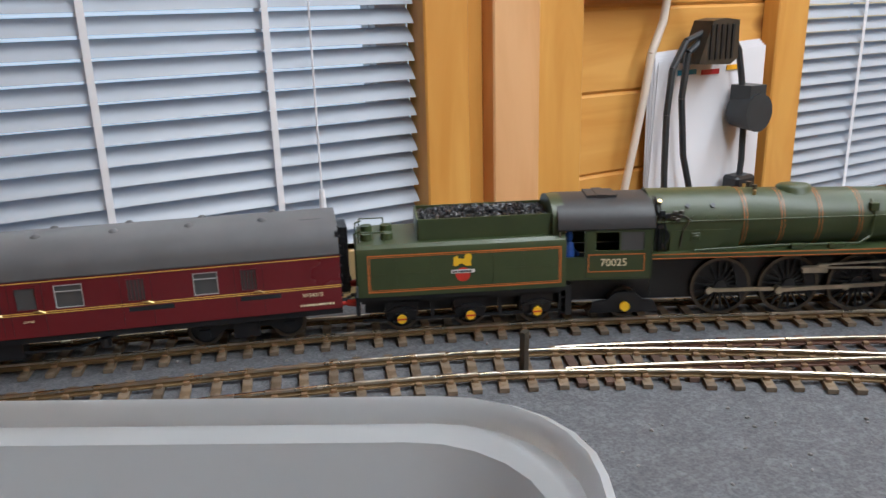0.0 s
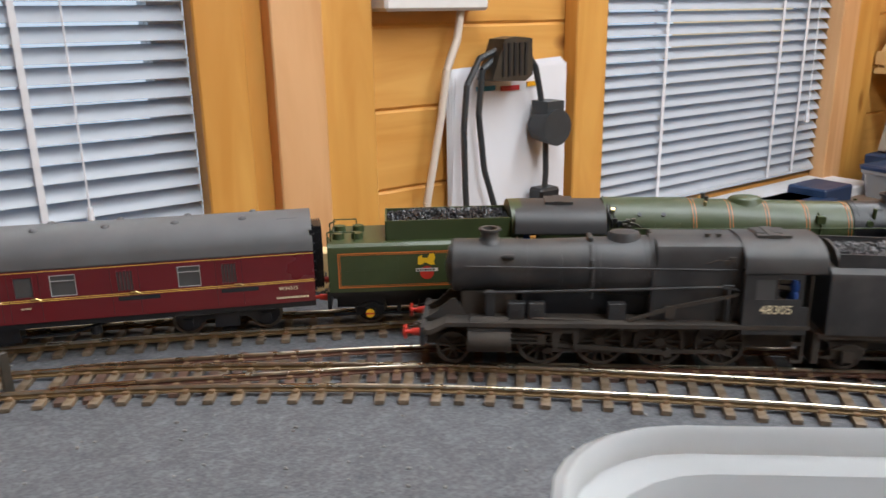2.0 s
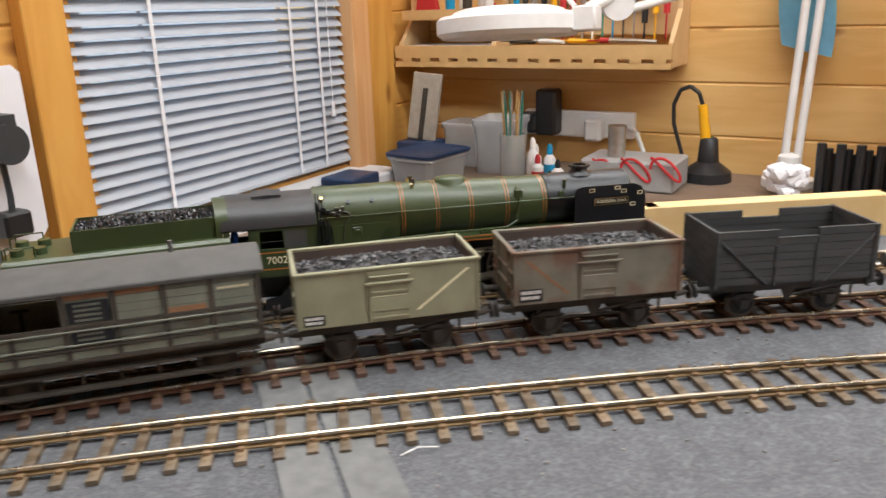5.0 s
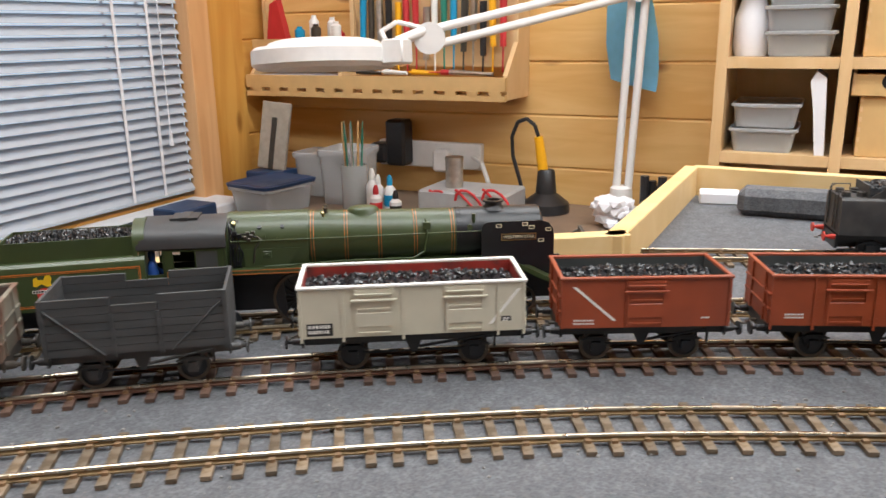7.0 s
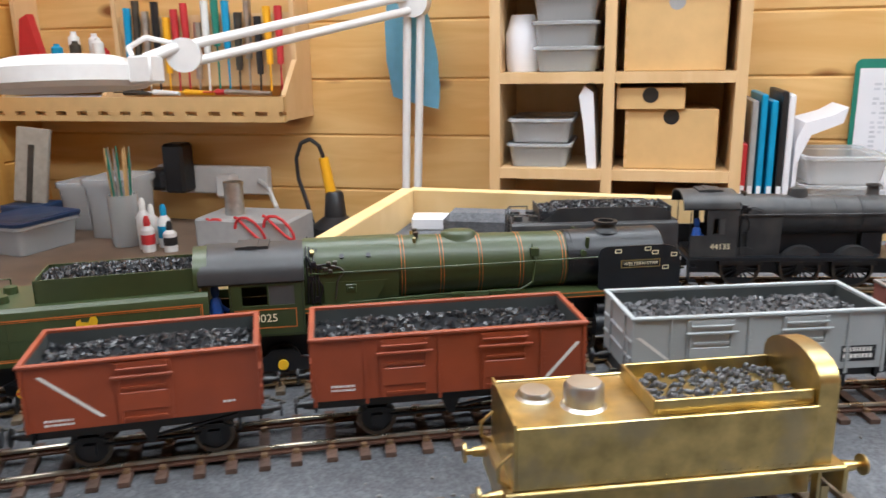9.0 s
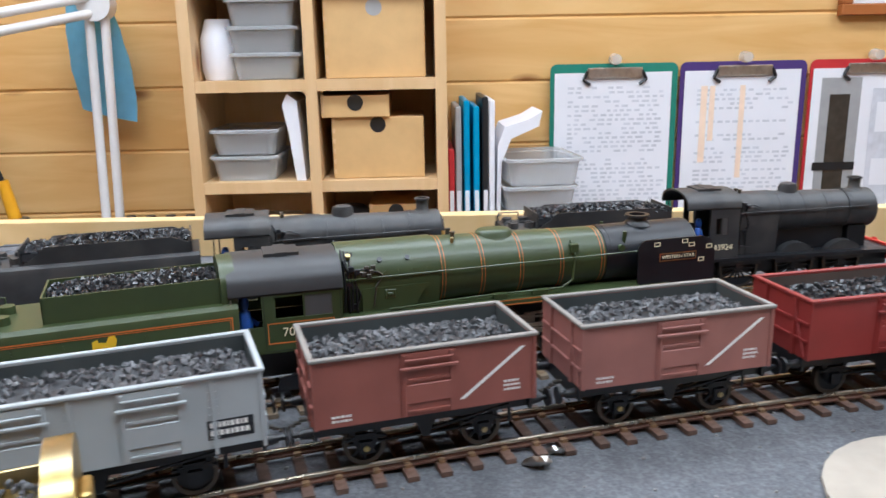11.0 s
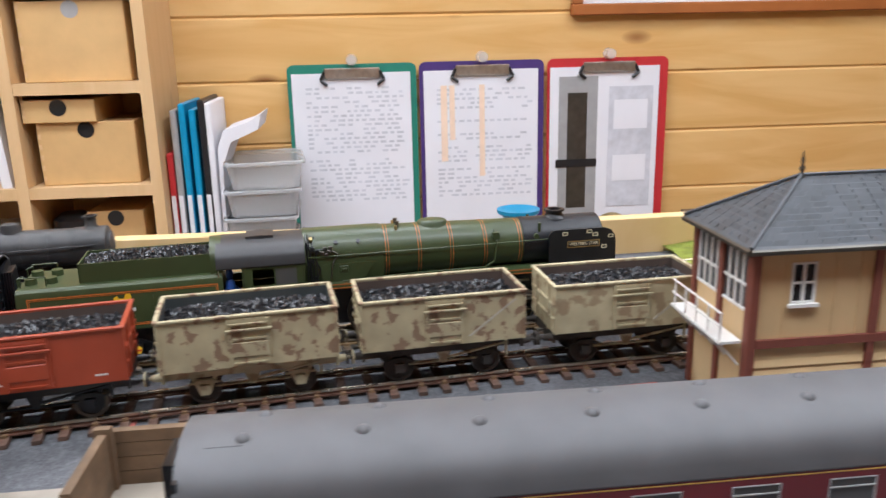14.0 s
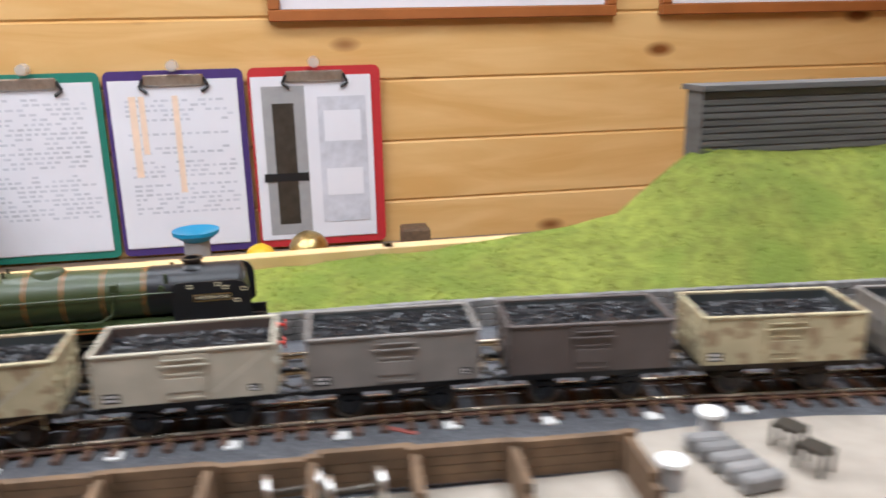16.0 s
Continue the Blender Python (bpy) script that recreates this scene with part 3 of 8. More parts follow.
# ---- track: rails, sleepers, chairs ----
def lay(name, line, s0, s1, mats, label, length=0.0335, spacing=0.0103, parts=True):
    root = thing(name, label, "track", "railway tracks", "structure")
    sl, side = mats
    bm = B()
    box(bm, -0.0017, 0.0017, -length / 2, length / 2, 0, 0.0016)
    me = mesh_of(bm, "sleeper", M[sl])
    bm = B()
    for y in (-0.0091, 0.0091):
        for o in (-0.0014, 0.0014):
            box(bm, -0.001, 0.001, y + o - 0.0009, y + o + 0.0009, 0.0016, 0.0027)
    mc = mesh_of(bm, "chair", M["chair"])
    r = random.Random(len(name) + int(s0 * 100))
    n = int((s1 - s0) / spacing)
    singles = list(range(n)) if n <= 290 else list(range(n - 290, n))
    for k in range(n):
        s = s0 + (k + 0.5) * spacing + r.uniform(-0.0008, 0.0008)
        x, y, a = line.at(s, r.uniform(-0.0006, 0.0006))
        ob = new("sleeper", me)
        ob.parent = root
        ob.matrix_basis = pose(x, y, 0.0002, 0, 0, a + r.uniform(-1.5, 1.5))
        cc = new("chair", mc)
        cc.parent = ob
    for d in (-0.00915, 0.00915):
        for prof, mat, nm in (([(-0.0011, 0.0016), (0.0011, 0.0016), (0.0011, 0.0021), (0.0004, 0.0024), (0.0004, 0.0034), (-0.0004, 0.0034), (-0.0004, 0.0024), (-0.0011, 0.0021)], M[side], "rail"), ([(-0.0006, 0.0034), (0.0006, 0.0034), (0.0006, 0.0043), (0.0003, RAIL), (-0.0003, RAIL), (-0.0006, 0.0043)], M["rail_top"], "rail_head")):
            bm = B()
            rings = []
            for s in np.arange(s0, s1, 0.012):
                x, y, a = line.at(s, d)
                m = pose(x, y, 0, 0, 0, a)
                rings.append([bm.verts.new(m @ Vector((0, u, v))) for u, v in prof])
            for p, q in zip(rings, rings[1:]):
                for i in range(len(prof)):
                    bm.faces.new((p[i], p[(i + 1) % len(prof)], q[(i + 1) % len(prof)], q[i]))
            bm.faces.new(rings[0])
            bm.faces.new(rings[-1][::-1])
            part(nm, bm, mat, root)
    return root


lay("track_outer", T1, 0.3, T1.s[-1] - 0.02, ("sleeper", "rail_side"), "outer running line with brown sleepers and bright rail heads")
lay("track_goods", T2, 0.17, T2.s[-1] - 0.02, ("sleeper_rust", "rail_rust"), "goods line with rusty brown sleepers and rails")
lay("track_inner", T3, 0.05, T3.s[-1], ("sleeper", "rail_side"), "inner line with weathered wooden sleepers and brassy rails")
lay("track_yard", T0, 0.98, 2.0, ("sleeper", "rail_side"), "yard siding with grey-brown sleepers")
bm = B()
for y in (0.0106,):
    box(bm, -0.0022, 0.0022, -0.0018, 0.0018, 0.0, 0.0008)
    box(bm, -0.0016, 0.0016, -0.001, 0.001, 0.0008, 0.0185)
solid("marker_post", bm, M["gunmetal"], "short dark metal post beside the inner line", "post", at=pose(0.1453, 0.1936, 0, 2, -2, 25))

# yard buffer stop of bent rail
bs = thing("buffer_stop", "grey bent-rail buffer stop at the siding's end", "buffer stop")
x, y, a = T0.at(1.035)
bs.matrix_basis = pose(x, y, RAIL, 0, 0, a)
bm = B()
for s in (-1, 1):
    pipe(bm, [(-0.022, s * 0.009, 0), (0.0, s * 0.009, 0.012), (0.003, s * 0.009, 0.0)], 0.0007)
    pipe(bm, [(-0.006, s * 0.009, 0.009), (-0.02, s * 0.009, 0.0)], 0.0007)
part("bent_rail", bm, M["gunmetal"], bs)
bm = B()
box(bm, 0.0, 0.002, -0.015, 0.015, 0.009, 0.013)
part("beam", bm, M["grime"], bs)
bm = B()
box(bm, -0.045, 0.045, -0.013, 0.013, 0, 0.02, bevel=0.005)
solid("grey_block", bm, M["board"], "low dark grey foam block on the yard board", "block", at=pose(1.058, -0.45, 0, 0, 0, -88))
bm = B()
box(bm, -0.015, 0.015, -0.01, 0.01, 0, 0.009, bevel=0.001)
solid("cream_block", bm, M["paper"], "small cream card block by the edging", "block", at=pose(1.088, -0.388, 0, 0, 0, -80))

# ---- rolling stock; local x runs along the track, z = 0 is the rail head; mm() turns model millimetres into metres ----
def mm(*v):
    return [a / 1000 for a in v] if len(v) > 1 else v[0] / 1000


MM = Matrix.Scale(0.001, 4)


def mmpart(name, bm, mat, parent, label="", smooth=False, at=None):
    """A part drawn in millimetres."""
    bmesh.ops.transform(bm, matrix=MM, verts=bm.verts)
    if at is not None:
        at = Matrix.Translation(at.translation / 1000) @ at.to_3x3().to_4x4()
    return part(name, bm, mat, parent, label, smooth, at)


def wheel_mesh(r, spokes, side, weight=False, disc=False):
    """A wheel whose axle is y; materials: black centre, bright tyre."""
    bm = B()
    turn = pose(0, 0, 0, 90, 0, 0)
    w = 1.1
    seg = 28 if r > 8 else 18
    prof = [(r - 1.3, -w), (r, -w), (r, w), (r - 1.3, w), (r - 1.3, -w)]
    rings = [[bm.verts.new((a * math.cos(2 * math.pi * i / seg), b, a * math.sin(2 * math.pi * i / seg))) for i in range(seg)] for a, b in prof[:4]]
    for a in range(4):
        p, q = rings[a], rings[(a + 1) % 4]
        for i in range(seg):
            f = bm.faces.new((p[i], p[(i + 1) % seg], q[(i + 1) % seg], q[i]))
            f.material_index = 1 if a in (0, 1, 2) else 0
    rod(bm, (0, -w * 1.2, 0), (0, w * 1.2, 0), r * 0.2, seg=12)
    if disc:
        rod(bm, (0, -w * 0.5, 0), (0, w * 0.5, 0), r - 1.2, seg=18)
    for k in range(spokes):
        a = 2 * math.pi * k / spokes
        m = Matrix.Rotation(a, 4, "Y")
        box(bm, -0.35, 0.35, -0.5, 0.5, r * 0.15, r - 1.0, m)
    if weight:
        pts = [(math.cos(a) * (r - 1.2), math.sin(a) * (r - 1.2)) for a in np.linspace(math.pi * 1.2, math.pi * 1.8, 7)]
        prism(bm, pts, -w * 0.8, w * 0.8)
        rod(bm, (0, -w * 2.2, r * 0.42), (0, w * 2.2, r * 0.42), 1.0, seg=8)
    bmesh.ops.transform(bm, matrix=MM, verts=bm.verts)
    return mesh_of(bm, "wheel", [M["black"], M["wheelrim"]], 35)


WHEELS = {}


def wheel(parent, x, y, r, spokes=10, weight=False, disc=False, name="wheel", mat=None):
    key = (r, spokes, weight, disc, mat)
    if key not in WHEELS:
        WHEELS[key] = wheel_mesh(r, spokes, 1, weight, disc)
        if mat:
            WHEELS[key].materials.clear()
            WHEELS[key].materials.append(M[mat])
            WHEELS[key].materials.append(M["wheelrim"] if mat != "grime" else M["grime"])
    ob = new(name, WHEELS[key])
    ob.parent = parent
    ob.location = (x / 1000, y / 1000, r / 1000)
    return ob


def buffers(parent, x, d, z=13.5, half=11.5, mat="black"):
    for s in (-1, 1):
        bm = B()
        rod(bm, (x, s * half, z), (x + d * 3.5, s * half, z), 1.7, 1.3, seg=10)
        rod(bm, (x + d * 3.5, s * half, z), (x + d * 5.5, s * half, z), 0.8, seg=8)
        rod(bm, (x + d * 5.5, s * half, z), (x + d * 6.2, s * half, z), 2.9, 2.7, seg=14)
        mmpart("buffer", bm, M[mat], parent, smooth=True)


def coupling(parent, x, d, z=12.5):
    bm = B()
    rod(bm, (x, 0, z), (x + d * 2.5, 0, z), 0.8, seg=6)
    for k in range(3):
        a = x + d * (2 + 1.6 * k)
        box(bm, a, a + d * 2.0, -0.9 + 0.3 * (k % 2), 0.9 - 0.3 * (k % 2), z - 1 - 0.8 * k, z - 0.5 - 0.8 * k)
    mmpart("coupling", bm, M["gunmetal"], parent)


def lining(parent, x0, x1, z0, z1, y, w, mat, name="lining"):
    """A thin painted rectangle line on a side at y."""
    bm = B()
    t = 0.06 if y > 0 else -0.06
    ya, yb = sorted((y, y + t))
    box(bm, x0, x1, ya, yb, z0, z0 + w)
    box(bm, x0, x1, ya, yb, z1 - w, z1)
    box(bm, x0, x0 + w, ya, yb, z0 + w, z1 - w)
    box(bm, x1 - w, x1, ya, yb, z0 + w, z1 - w)
    return mmpart(name, bm, M[mat], parent)


def rivets(bm, pts, y, r=0.22):
    for x, z in pts:
        box(bm, x - r, x + r, y - r * 0.7, y + r * 0.7, z - r, z + r)


def side_text(parent, text, size, x, z, y, mat="number", name="lettering"):
    rz = 0 if y < 0 else 180
    return words(text, size / 1000, M[mat], parent, pose(x / 1000, y / 1000, z / 1000, 90, 0, rz), name)


def bars(parent, x, z, y, wide, rows, mat="white", h=0.7, gap=1.3, name="small_print", seed=1):
    rng = random.Random(seed)
    bm = B()
    t = 0.05 if y > 0 else -0.05
    ya, yb = sorted((y, y + t))
    for k in range(rows):
        a = x
        while a < x + wide - 0.6:
            w = min(rng.uniform(0.5, 1.1), x + wide - a)
            box(bm, a, a + w, ya, yb, z - k * gap - h, z - k * gap)
            a += w + 0.35
    return tagged(mmpart(name, bm, M[mat], parent), kind="stuff")


def figure(parent, x, y, z, name="crew_figure"):
    bm = B()
    lathe(bm, [(1.6, 0), (2.3, 3), (2.6, 8), (1.9, 12), (1.0, 13), (1.5, 14), (1.6, 16), (1.0, 17.4)], mat4(x, y, z), seg=10)
    rod(bm, (x + 1, y, z + 10), (x + 4, y + 1, z + 7), 0.9, seg=6)
    return mmpart(name, bm, M["blue"], parent, "plain painted figure in blue", smooth=True)


def loco(spec):
    """A steam locomotive from its measures; forward is +x."""
    S = spec
    ob = thing("steam_locomotive", S["label"], "model locomotive", "steam locomotives")
    paint, under, top = M[S["paint"]], M[S["under"]], M[S["roof"]]
    az, rb, rf, xb, xs, xf = S["axis"], S["r_back"], S["r_front"], S["fire_x"], S["smoke_x"], S["front_x"]
    along = pose(0, 0, 0, 0, 90, 0)
    seg = 28
    # boiler and firebox
    xc = S["cab_x"][1]
    bm = B()
    lathe(bm, [(rb * 0.98, xb), (rb, xb + 1), (rf + (rb - rf) * 0.5, (xb + xs) / 2), (rf, xs)], mat4(0, 0, az) @ along, seg)
    mmpart("boiler", bm, paint, ob, smooth=True)
    bm = B()
    w = rb + S.get("fire_wide", 0.4)
    half = [(w * math.cos(a), az + w * math.sin(a)) for a in np.linspace(0, math.pi, 15)]
    prism(bm, half + [(-w * 0.97, az - 6), (-w * 0.9, S["plate"] - 1), (w * 0.9, S["plate"] - 1), (w * 0.97, az - 6)], xc, xb + 1, "x")
    fb = mmpart("firebox", bm, paint, ob, smooth=True)
    # bands
    for k, x in enumerate(S["bands"]):
        t = (x - xb) / (xs - xb)
        r = rb + (rf - rb) * max(0, min(1, t))
        bm = B()
        lathe(bm, [(r + 0.02, x - 0.55), (r + 0.14, x - 0.5), (r + 0.14, x + 0.5), (r + 0.02, x + 0.55)], mat4(0, 0, az) @ along, seg)
        mmpart("boiler_band", bm, paint, ob, smooth=True)
        if S["lined"]:
            for d in (-0.62, 0.62):
                bm = B()
                lathe(bm, [(r + 0.03, x + d - 0.13), (r + 0.12, x + d - 0.12), (r + 0.12, x + d + 0.12), (r + 0.03, x + d + 0.13)], mat4(0, 0, az) @ along, seg)
                mmpart("lining", bm, M["orange"], ob, smooth=True)
    # smokebox
    bm = B()
    rs = rf + 0.35
    lathe(bm, [(rs, xs), (rs, xf - 0.8), (rs - 0.8, xf), (rs * 0.75, xf + 0.2), (rs * 0.72, xf + 1.0), (rs * 0.3, xf + 2.0), (0.5, xf + 2.4)], mat4(0, 0, az) @ along, seg)
    smoke = mmpart("smokebox", bm, M[S["smoke"]], ob, smooth=True)
    bm = B()
    for k in range(26):
        a = math.pi * (k / 25)
        for x in (xs + 0.7, xs + 2.2):
            box(bm, x - 0.25, x + 0.25, -0.25, 0.25, rs - 0.1, rs + 0.15, mat4(0, 0, az) @ Matrix.Rotation(math.pi / 2 - a, 4, "X"))
    mmpart("rivets", bm, M[S["smoke"]], smoke)
    bm = B()
    box(bm, xs + 2, xf - 4, -7, 7, S["plate"] - 8, az - rs + 2)
    mmpart("saddle", bm, under, ob)
    # chimney, dome, valves
    ch, cr = S["chimney"]
    bm = B()
    lathe(bm, [(cr * 1.5, az + rs - 1.0), (cr * 1.25, az + rs - 0.2), (cr, az + rs + 0.8), (cr * 0.97, az + rs + ch - 1), (cr * 1.25, az + rs + ch - 0.8), (cr * 1.2, az + rs + ch), (cr * 0.8, az + rs + ch), (cr * 0.75, az + rs + ch - 1.5)], mat4(S["chimney_x"], 0, 0), 18)
    mmpart("chimney", bm, M[S["smoke"]], ob, smooth=True)
    dh, dr = S["dome"]
    rx = rf + (rb - rf) * 0.4
    bm = B()
    lathe(bm, [(dr * 1.2, az + rx - 1.4), (dr * 1.05, az + rx - 0.2), (dr, az + rx + dh * 0.5), (dr * 0.85, az + rx + dh * 0.85), (dr * 0.4, az + rx + dh), (0.2, az + rx + dh)], mat4(S["dome_x"], 0, 0) @ Matrix.Diagonal((1.35, 1, 1, 1)), 18)
    mmpart("dome", bm, paint, ob, smooth=True)
    for x, y in S.get("valves", ()):
        bm = B()
        rod(bm, (x, y, az + rb - 1.2), (x, y, az + rb + 1.3), 0.8, seg=8)
        rod(bm, (x, y, az + rb + 1.3), (x, y, az + rb + 1.8), 1.1, seg=8)
        mmpart("safety_valve", bm, M["gunmetal"], ob, smooth=True)
    bm = B()
    for x in S.get("washout", ()):
        for s in (-1, 1):
            a = radians(38)
            p = Vector((x, s * w * math.cos(a), az + w * math.sin(a)))
            rod(bm, p - Vector((0, s * 0.3, 0.3)), p + Vector((0, s * 0.5, 0.4)), 0.9, seg=10)
    if S.get("washout"):
        mmpart("washout_plugs", bm, under, fb, smooth=True)
    # handrails and pipes on both sides
    for s in (-1, 1):
        a = radians(S.get("rail_angle", 12))
        pts = [(xc + 2, s * (w + 0.9) * math.cos(a), az + w * math.sin(a)), (xf - 6, s * (rf + 1.0) * math.cos(a), az + rf * math.sin(a) + 0.6)]
        bm = B()
        pipe(bm, pts, 0.28)
        for k in range(6):
            p = Vector(pts[0]).lerp(Vector(pts[1]), (k + 0.5) / 6)
            rod(bm, p, p - Vector((0, s * 1.1, 0)), 0.3, seg=6)
        mmpart("handrail", bm, M[S.get("rail_mat", S["paint"])], ob)
        bm = B()
        y = s * (rb + 0.4)
        pipe(bm, [(xc + 6, y, az + 6), (xc + 5, y, az + 2), (xc + 7, y, az - 3), (xc + 5.5, y, az - 8), (xc + 6, y, S["plate"])], 0.35)
        pipe(bm, [(xc + 1.5, y * 0.9, az + 9), (xc + 3, y, az + 5), (xc + 2.5, y, az - 4), (xc + 3, y, S["plate"])], 0.4)
        pipe(bm, [(xc + 3, y * 0.95, az + 5.5), (xc + 9, y, az + 6), (xc + 13, y, az + 4.5)], 0.3)
        for p in ((xc + 4, y, az + 6.4), (xc + 6, y, az + 5.2), (xc + 3, y, az + 1), (xc + 5, y, az - 7)):
            box(bm, p[0] - 0.9, p[0] + 0.9, p[1] - 0.8, p[1] + 0.8, p[2] - 0.8, p[2] + 0.8)
        mmpart("pipework", bm, M[S["under"]], ob)
    # running plate
    x0, x1, pl, hw = S["cab_x"][0], S["beam_x"], S["plate"], S["wide"]
    bm = B()
    if S.get("high_plate"):
        box(bm, xc - 0.5, xs + 24, -hw, hw, pl - 2.2, pl)
        prism(bm, [(xs + 23, pl - 2.2), (xs + 23, pl), (x1 - 4, 17), (x1, 17), (x1, 15), (x1 - 4.5, 15)], -hw, hw)
    else:
        box(bm, x0, x1 - 9, -hw, hw, pl - 1.6, pl)
        prism(bm, [(x1 - 9.2, pl - 1.6), (x1 - 9.2, pl), (x1 - 3, min(pl, 16)), (x1, min(pl, 16)), (x1, 14.2), (x1 - 3.4, 14.2)], -hw, hw)
    plate = mmpart("running_plate", bm, paint if S["lined"] else under, ob)
    if S["lined"]:
        for s in (-1, 1):
            bm = B()
            ya, yb = sorted((s * hw, s * (hw + 0.06)))
            box(bm, xc, xs + 23, ya, yb, pl - 2.1, pl - 1.75)
            box(bm, xc, xs + 23, ya, yb, pl - 0.45, pl - 0.1)
            mmpart("lining", bm, M["orange"], plate)
    bm = B()
    box(bm, x1 - 1.0, x1 + 0.8, -hw, hw, 9.5, 17)
    mmpart("buffer_beam", bm, M[S.get("beam", "red")], ob)
    buffers(ob, x1 + 0.8, 1, mat=S.get("buf", S.get("beam", "red")))
    coupling(ob, x1 + 0.8, 1)
    # frames
    for s in (-1, 1):
        bm = B()
        ya, yb = sorted((s * 6.2, s * 7.2))
        box(bm, x0 + 2, x1 - 1, ya, yb, 7, pl - 1.5)
        mmpart("frame", bm, under, ob)
    bm = B()
    box(bm, xc + 2, xb, -rb * 0.6, rb * 0.6, 8, pl)
    mmpart("ashpan", bm, under, ob)
    bm = B()
    box(bm, -25, xs, -5.5, 5.5, 12, az - rb + 3)
    mmpart("inner_frame", bm, M["black"], ob)
    # cab
    c0, c1 = S["cab_x"]
    ch0, ch1, cw = S["cab_z"][0], S["cab_z"][1], S["cab_w"]
    cab = None
    for s in (-1, 1):
        bm = B()
        wx0, wx1, wz0, wz1 = S["cab_win"]
        ya, yb = sorted((s * cw, s * (cw - 0.8)))
        xr = c0 + S.get("cab_cut", 6)
        box(bm, xr, wx0, ya, yb, ch0, ch1)
        box(bm, wx1, c1, ya, yb, ch0, ch1)
        box(bm, wx0, wx1, ya, yb, ch0, wz0)
        box(bm, wx0, wx1, ya, yb, wz1, ch1)
        box(bm, c0 + 1, xr, ya, yb, ch0, ch0 + (ch1 - ch0) * 0.45)
        wall = mmpart("cab_side", bm, paint, ob)
        if S["lined"]:
            lining(wall, xr + 0.6, c1 - 0.6, ch0 + 0.6, ch1 - 0.6, s * (cw + 0.02), 0.16, "black", "panel_edge")
        bm = B()
        mid = wx0 + (wx1 - wx0) * 0.5
        yc, yd = sorted((s * (cw - 0.3), s * (cw - 0.5)))
        box(bm, mid, wx1, yc, yd, wz0, wz1)
        mmpart("window_pane", bm, M["windowgrey"], wall)
        bm = B()
        box(bm, mid - 0.3, mid + 0.3, ya - 0.1, yb + 0.1, wz0, wz1)
        mmpart("window_bar", bm, paint, wall)
        bm = B()
        rod(bm, (c0 + 0.8, s * cw, ch0 + 2), (c0 + 0.8, s * cw, ch1 - 1), 0.3, seg=6)
        mmpart("grab_rail", bm, M["steel"] if S["lined"] else under, ob)
    bm = B()
    box(bm, c1 - 0.9, c1, -cw + 0.8, cw - 0.8, ch0, ch1)
    mmpart("cab_front", bm, paint, ob)
    bm = B()
    box(bm, c0 + 2, c1 - 0.9, -cw + 0.8, cw - 0.8, ch0 - 0.2, ch0 + 1.5)
    mmpart("cab_floor", bm, under, ob)
    bm = B()
    n = 13
    crown = S["roof_top"]
    arc = [(cw * 1.03 * -math.cos(math.pi * i / (n - 1)), ch1 + (crown - ch1) * math.sin(math.pi * i / (n - 1)) ** S.get("roof_pow", 0.75)) for i in range(n)]
    prism(bm, arc + [(a * 0.95, b - 0.8) for a, b in arc[::-1]], c0 - S.get("roof_back", 0.5), c1 + 0.4, "x")
    roof = mmpart("cab_roof", bm, top, ob, smooth=True)
    bm = B()
    box(bm, (c0 + c1) / 2 - 6, (c0 + c1) / 2 + 6, -6, 6, crown - 0.7, crown + 0.5)
    box(bm, (c0 + c1) / 2 - 2, (c0 + c1) / 2 + 2, -6.5, 6.5, crown - 0.7, crown + 0.8)
    mmpart("roof_vent", bm, top, roof)
    figure(ob, c0 + 5, S["near"] * (cw - 4.5), ch0 + 2)
    # wheels
    drivers = []
    for x in S["drivers"]:
        for s in (-1, 1):
            drivers.append(wheel(ob, x, s * 8.6, S["driver_r"], S.get("spokes", 16), True, name="driving_wheel", mat=S.get("wheel_mat")))
    for x in S.get("carrying", ()):
        for s in (-1, 1):
            wheel(ob, x, s * 8.6, S["carry_r"], 9, mat=S.get("wheel_mat"))
    rods = []
    cr_ = S["driver_r"] * 0.42
    for s in (-1, 1):
        bm = B()
        xa, xz = S["drivers"][0], S["drivers"][-1]
        y = s * 10.6
        box(bm, xa, xz, y - 0.35, y + 0.35, -0.75, 0.75)
        for x in S["drivers"]:
            rod(bm, (x, y - 0.7, 0), (x, y + 0.7, 0), 1.5, seg=10)
        rods.append(mmpart("coupling_rod", bm, M[S["rod_mat"]], ob, at=mat4(0, 0, S["driver_r"] + cr_)))
        if S.get("cyl"):
            cx, cz = S["cyl"]
            bm = B()
            rod(bm, (cx - 8, s * 13.3, cz), (cx + 8, s * 13.3, cz), 4.6, seg=16)
            rod(bm, (cx - 7, s * 12.8, cz + 6.2), (cx + 7, s * 12.8, cz + 6.2), 2.6, seg=12)
            box(bm, cx - 7.5, cx + 7.5, min(s * 6, s * 13), max(s * 6, s * 13), cz - 3, cz + 8)
            mmpart("cylinder", bm, M[S["under"]], ob, smooth=True)
            xm = S["drivers"][len(S["drivers"]) // 2 - (1 if len(S["drivers"]) == 4 else 0)]
            if len(S["drivers"]) == 4:
                xm = S["drivers"][1]
            bm = B()
            y2 = s * 12.3
            box(bm, cx - 26, cx - 8, y2 - 0.5, y2 + 0.5, cz + 1.2, cz + 2.0)
            box(bm, cx - 26, cx - 8, y2 - 0.5, y2 + 0.5, cz - 2.0, cz - 1.2)
            box(bm, cx - 21, cx - 18, y2 - 0.9, y2 + 0.9, cz - 1.8, cz + 1.8)
            rod(bm, (cx - 19, y2, cz), (cx - 8, y2, cz), 0.6, seg=6)
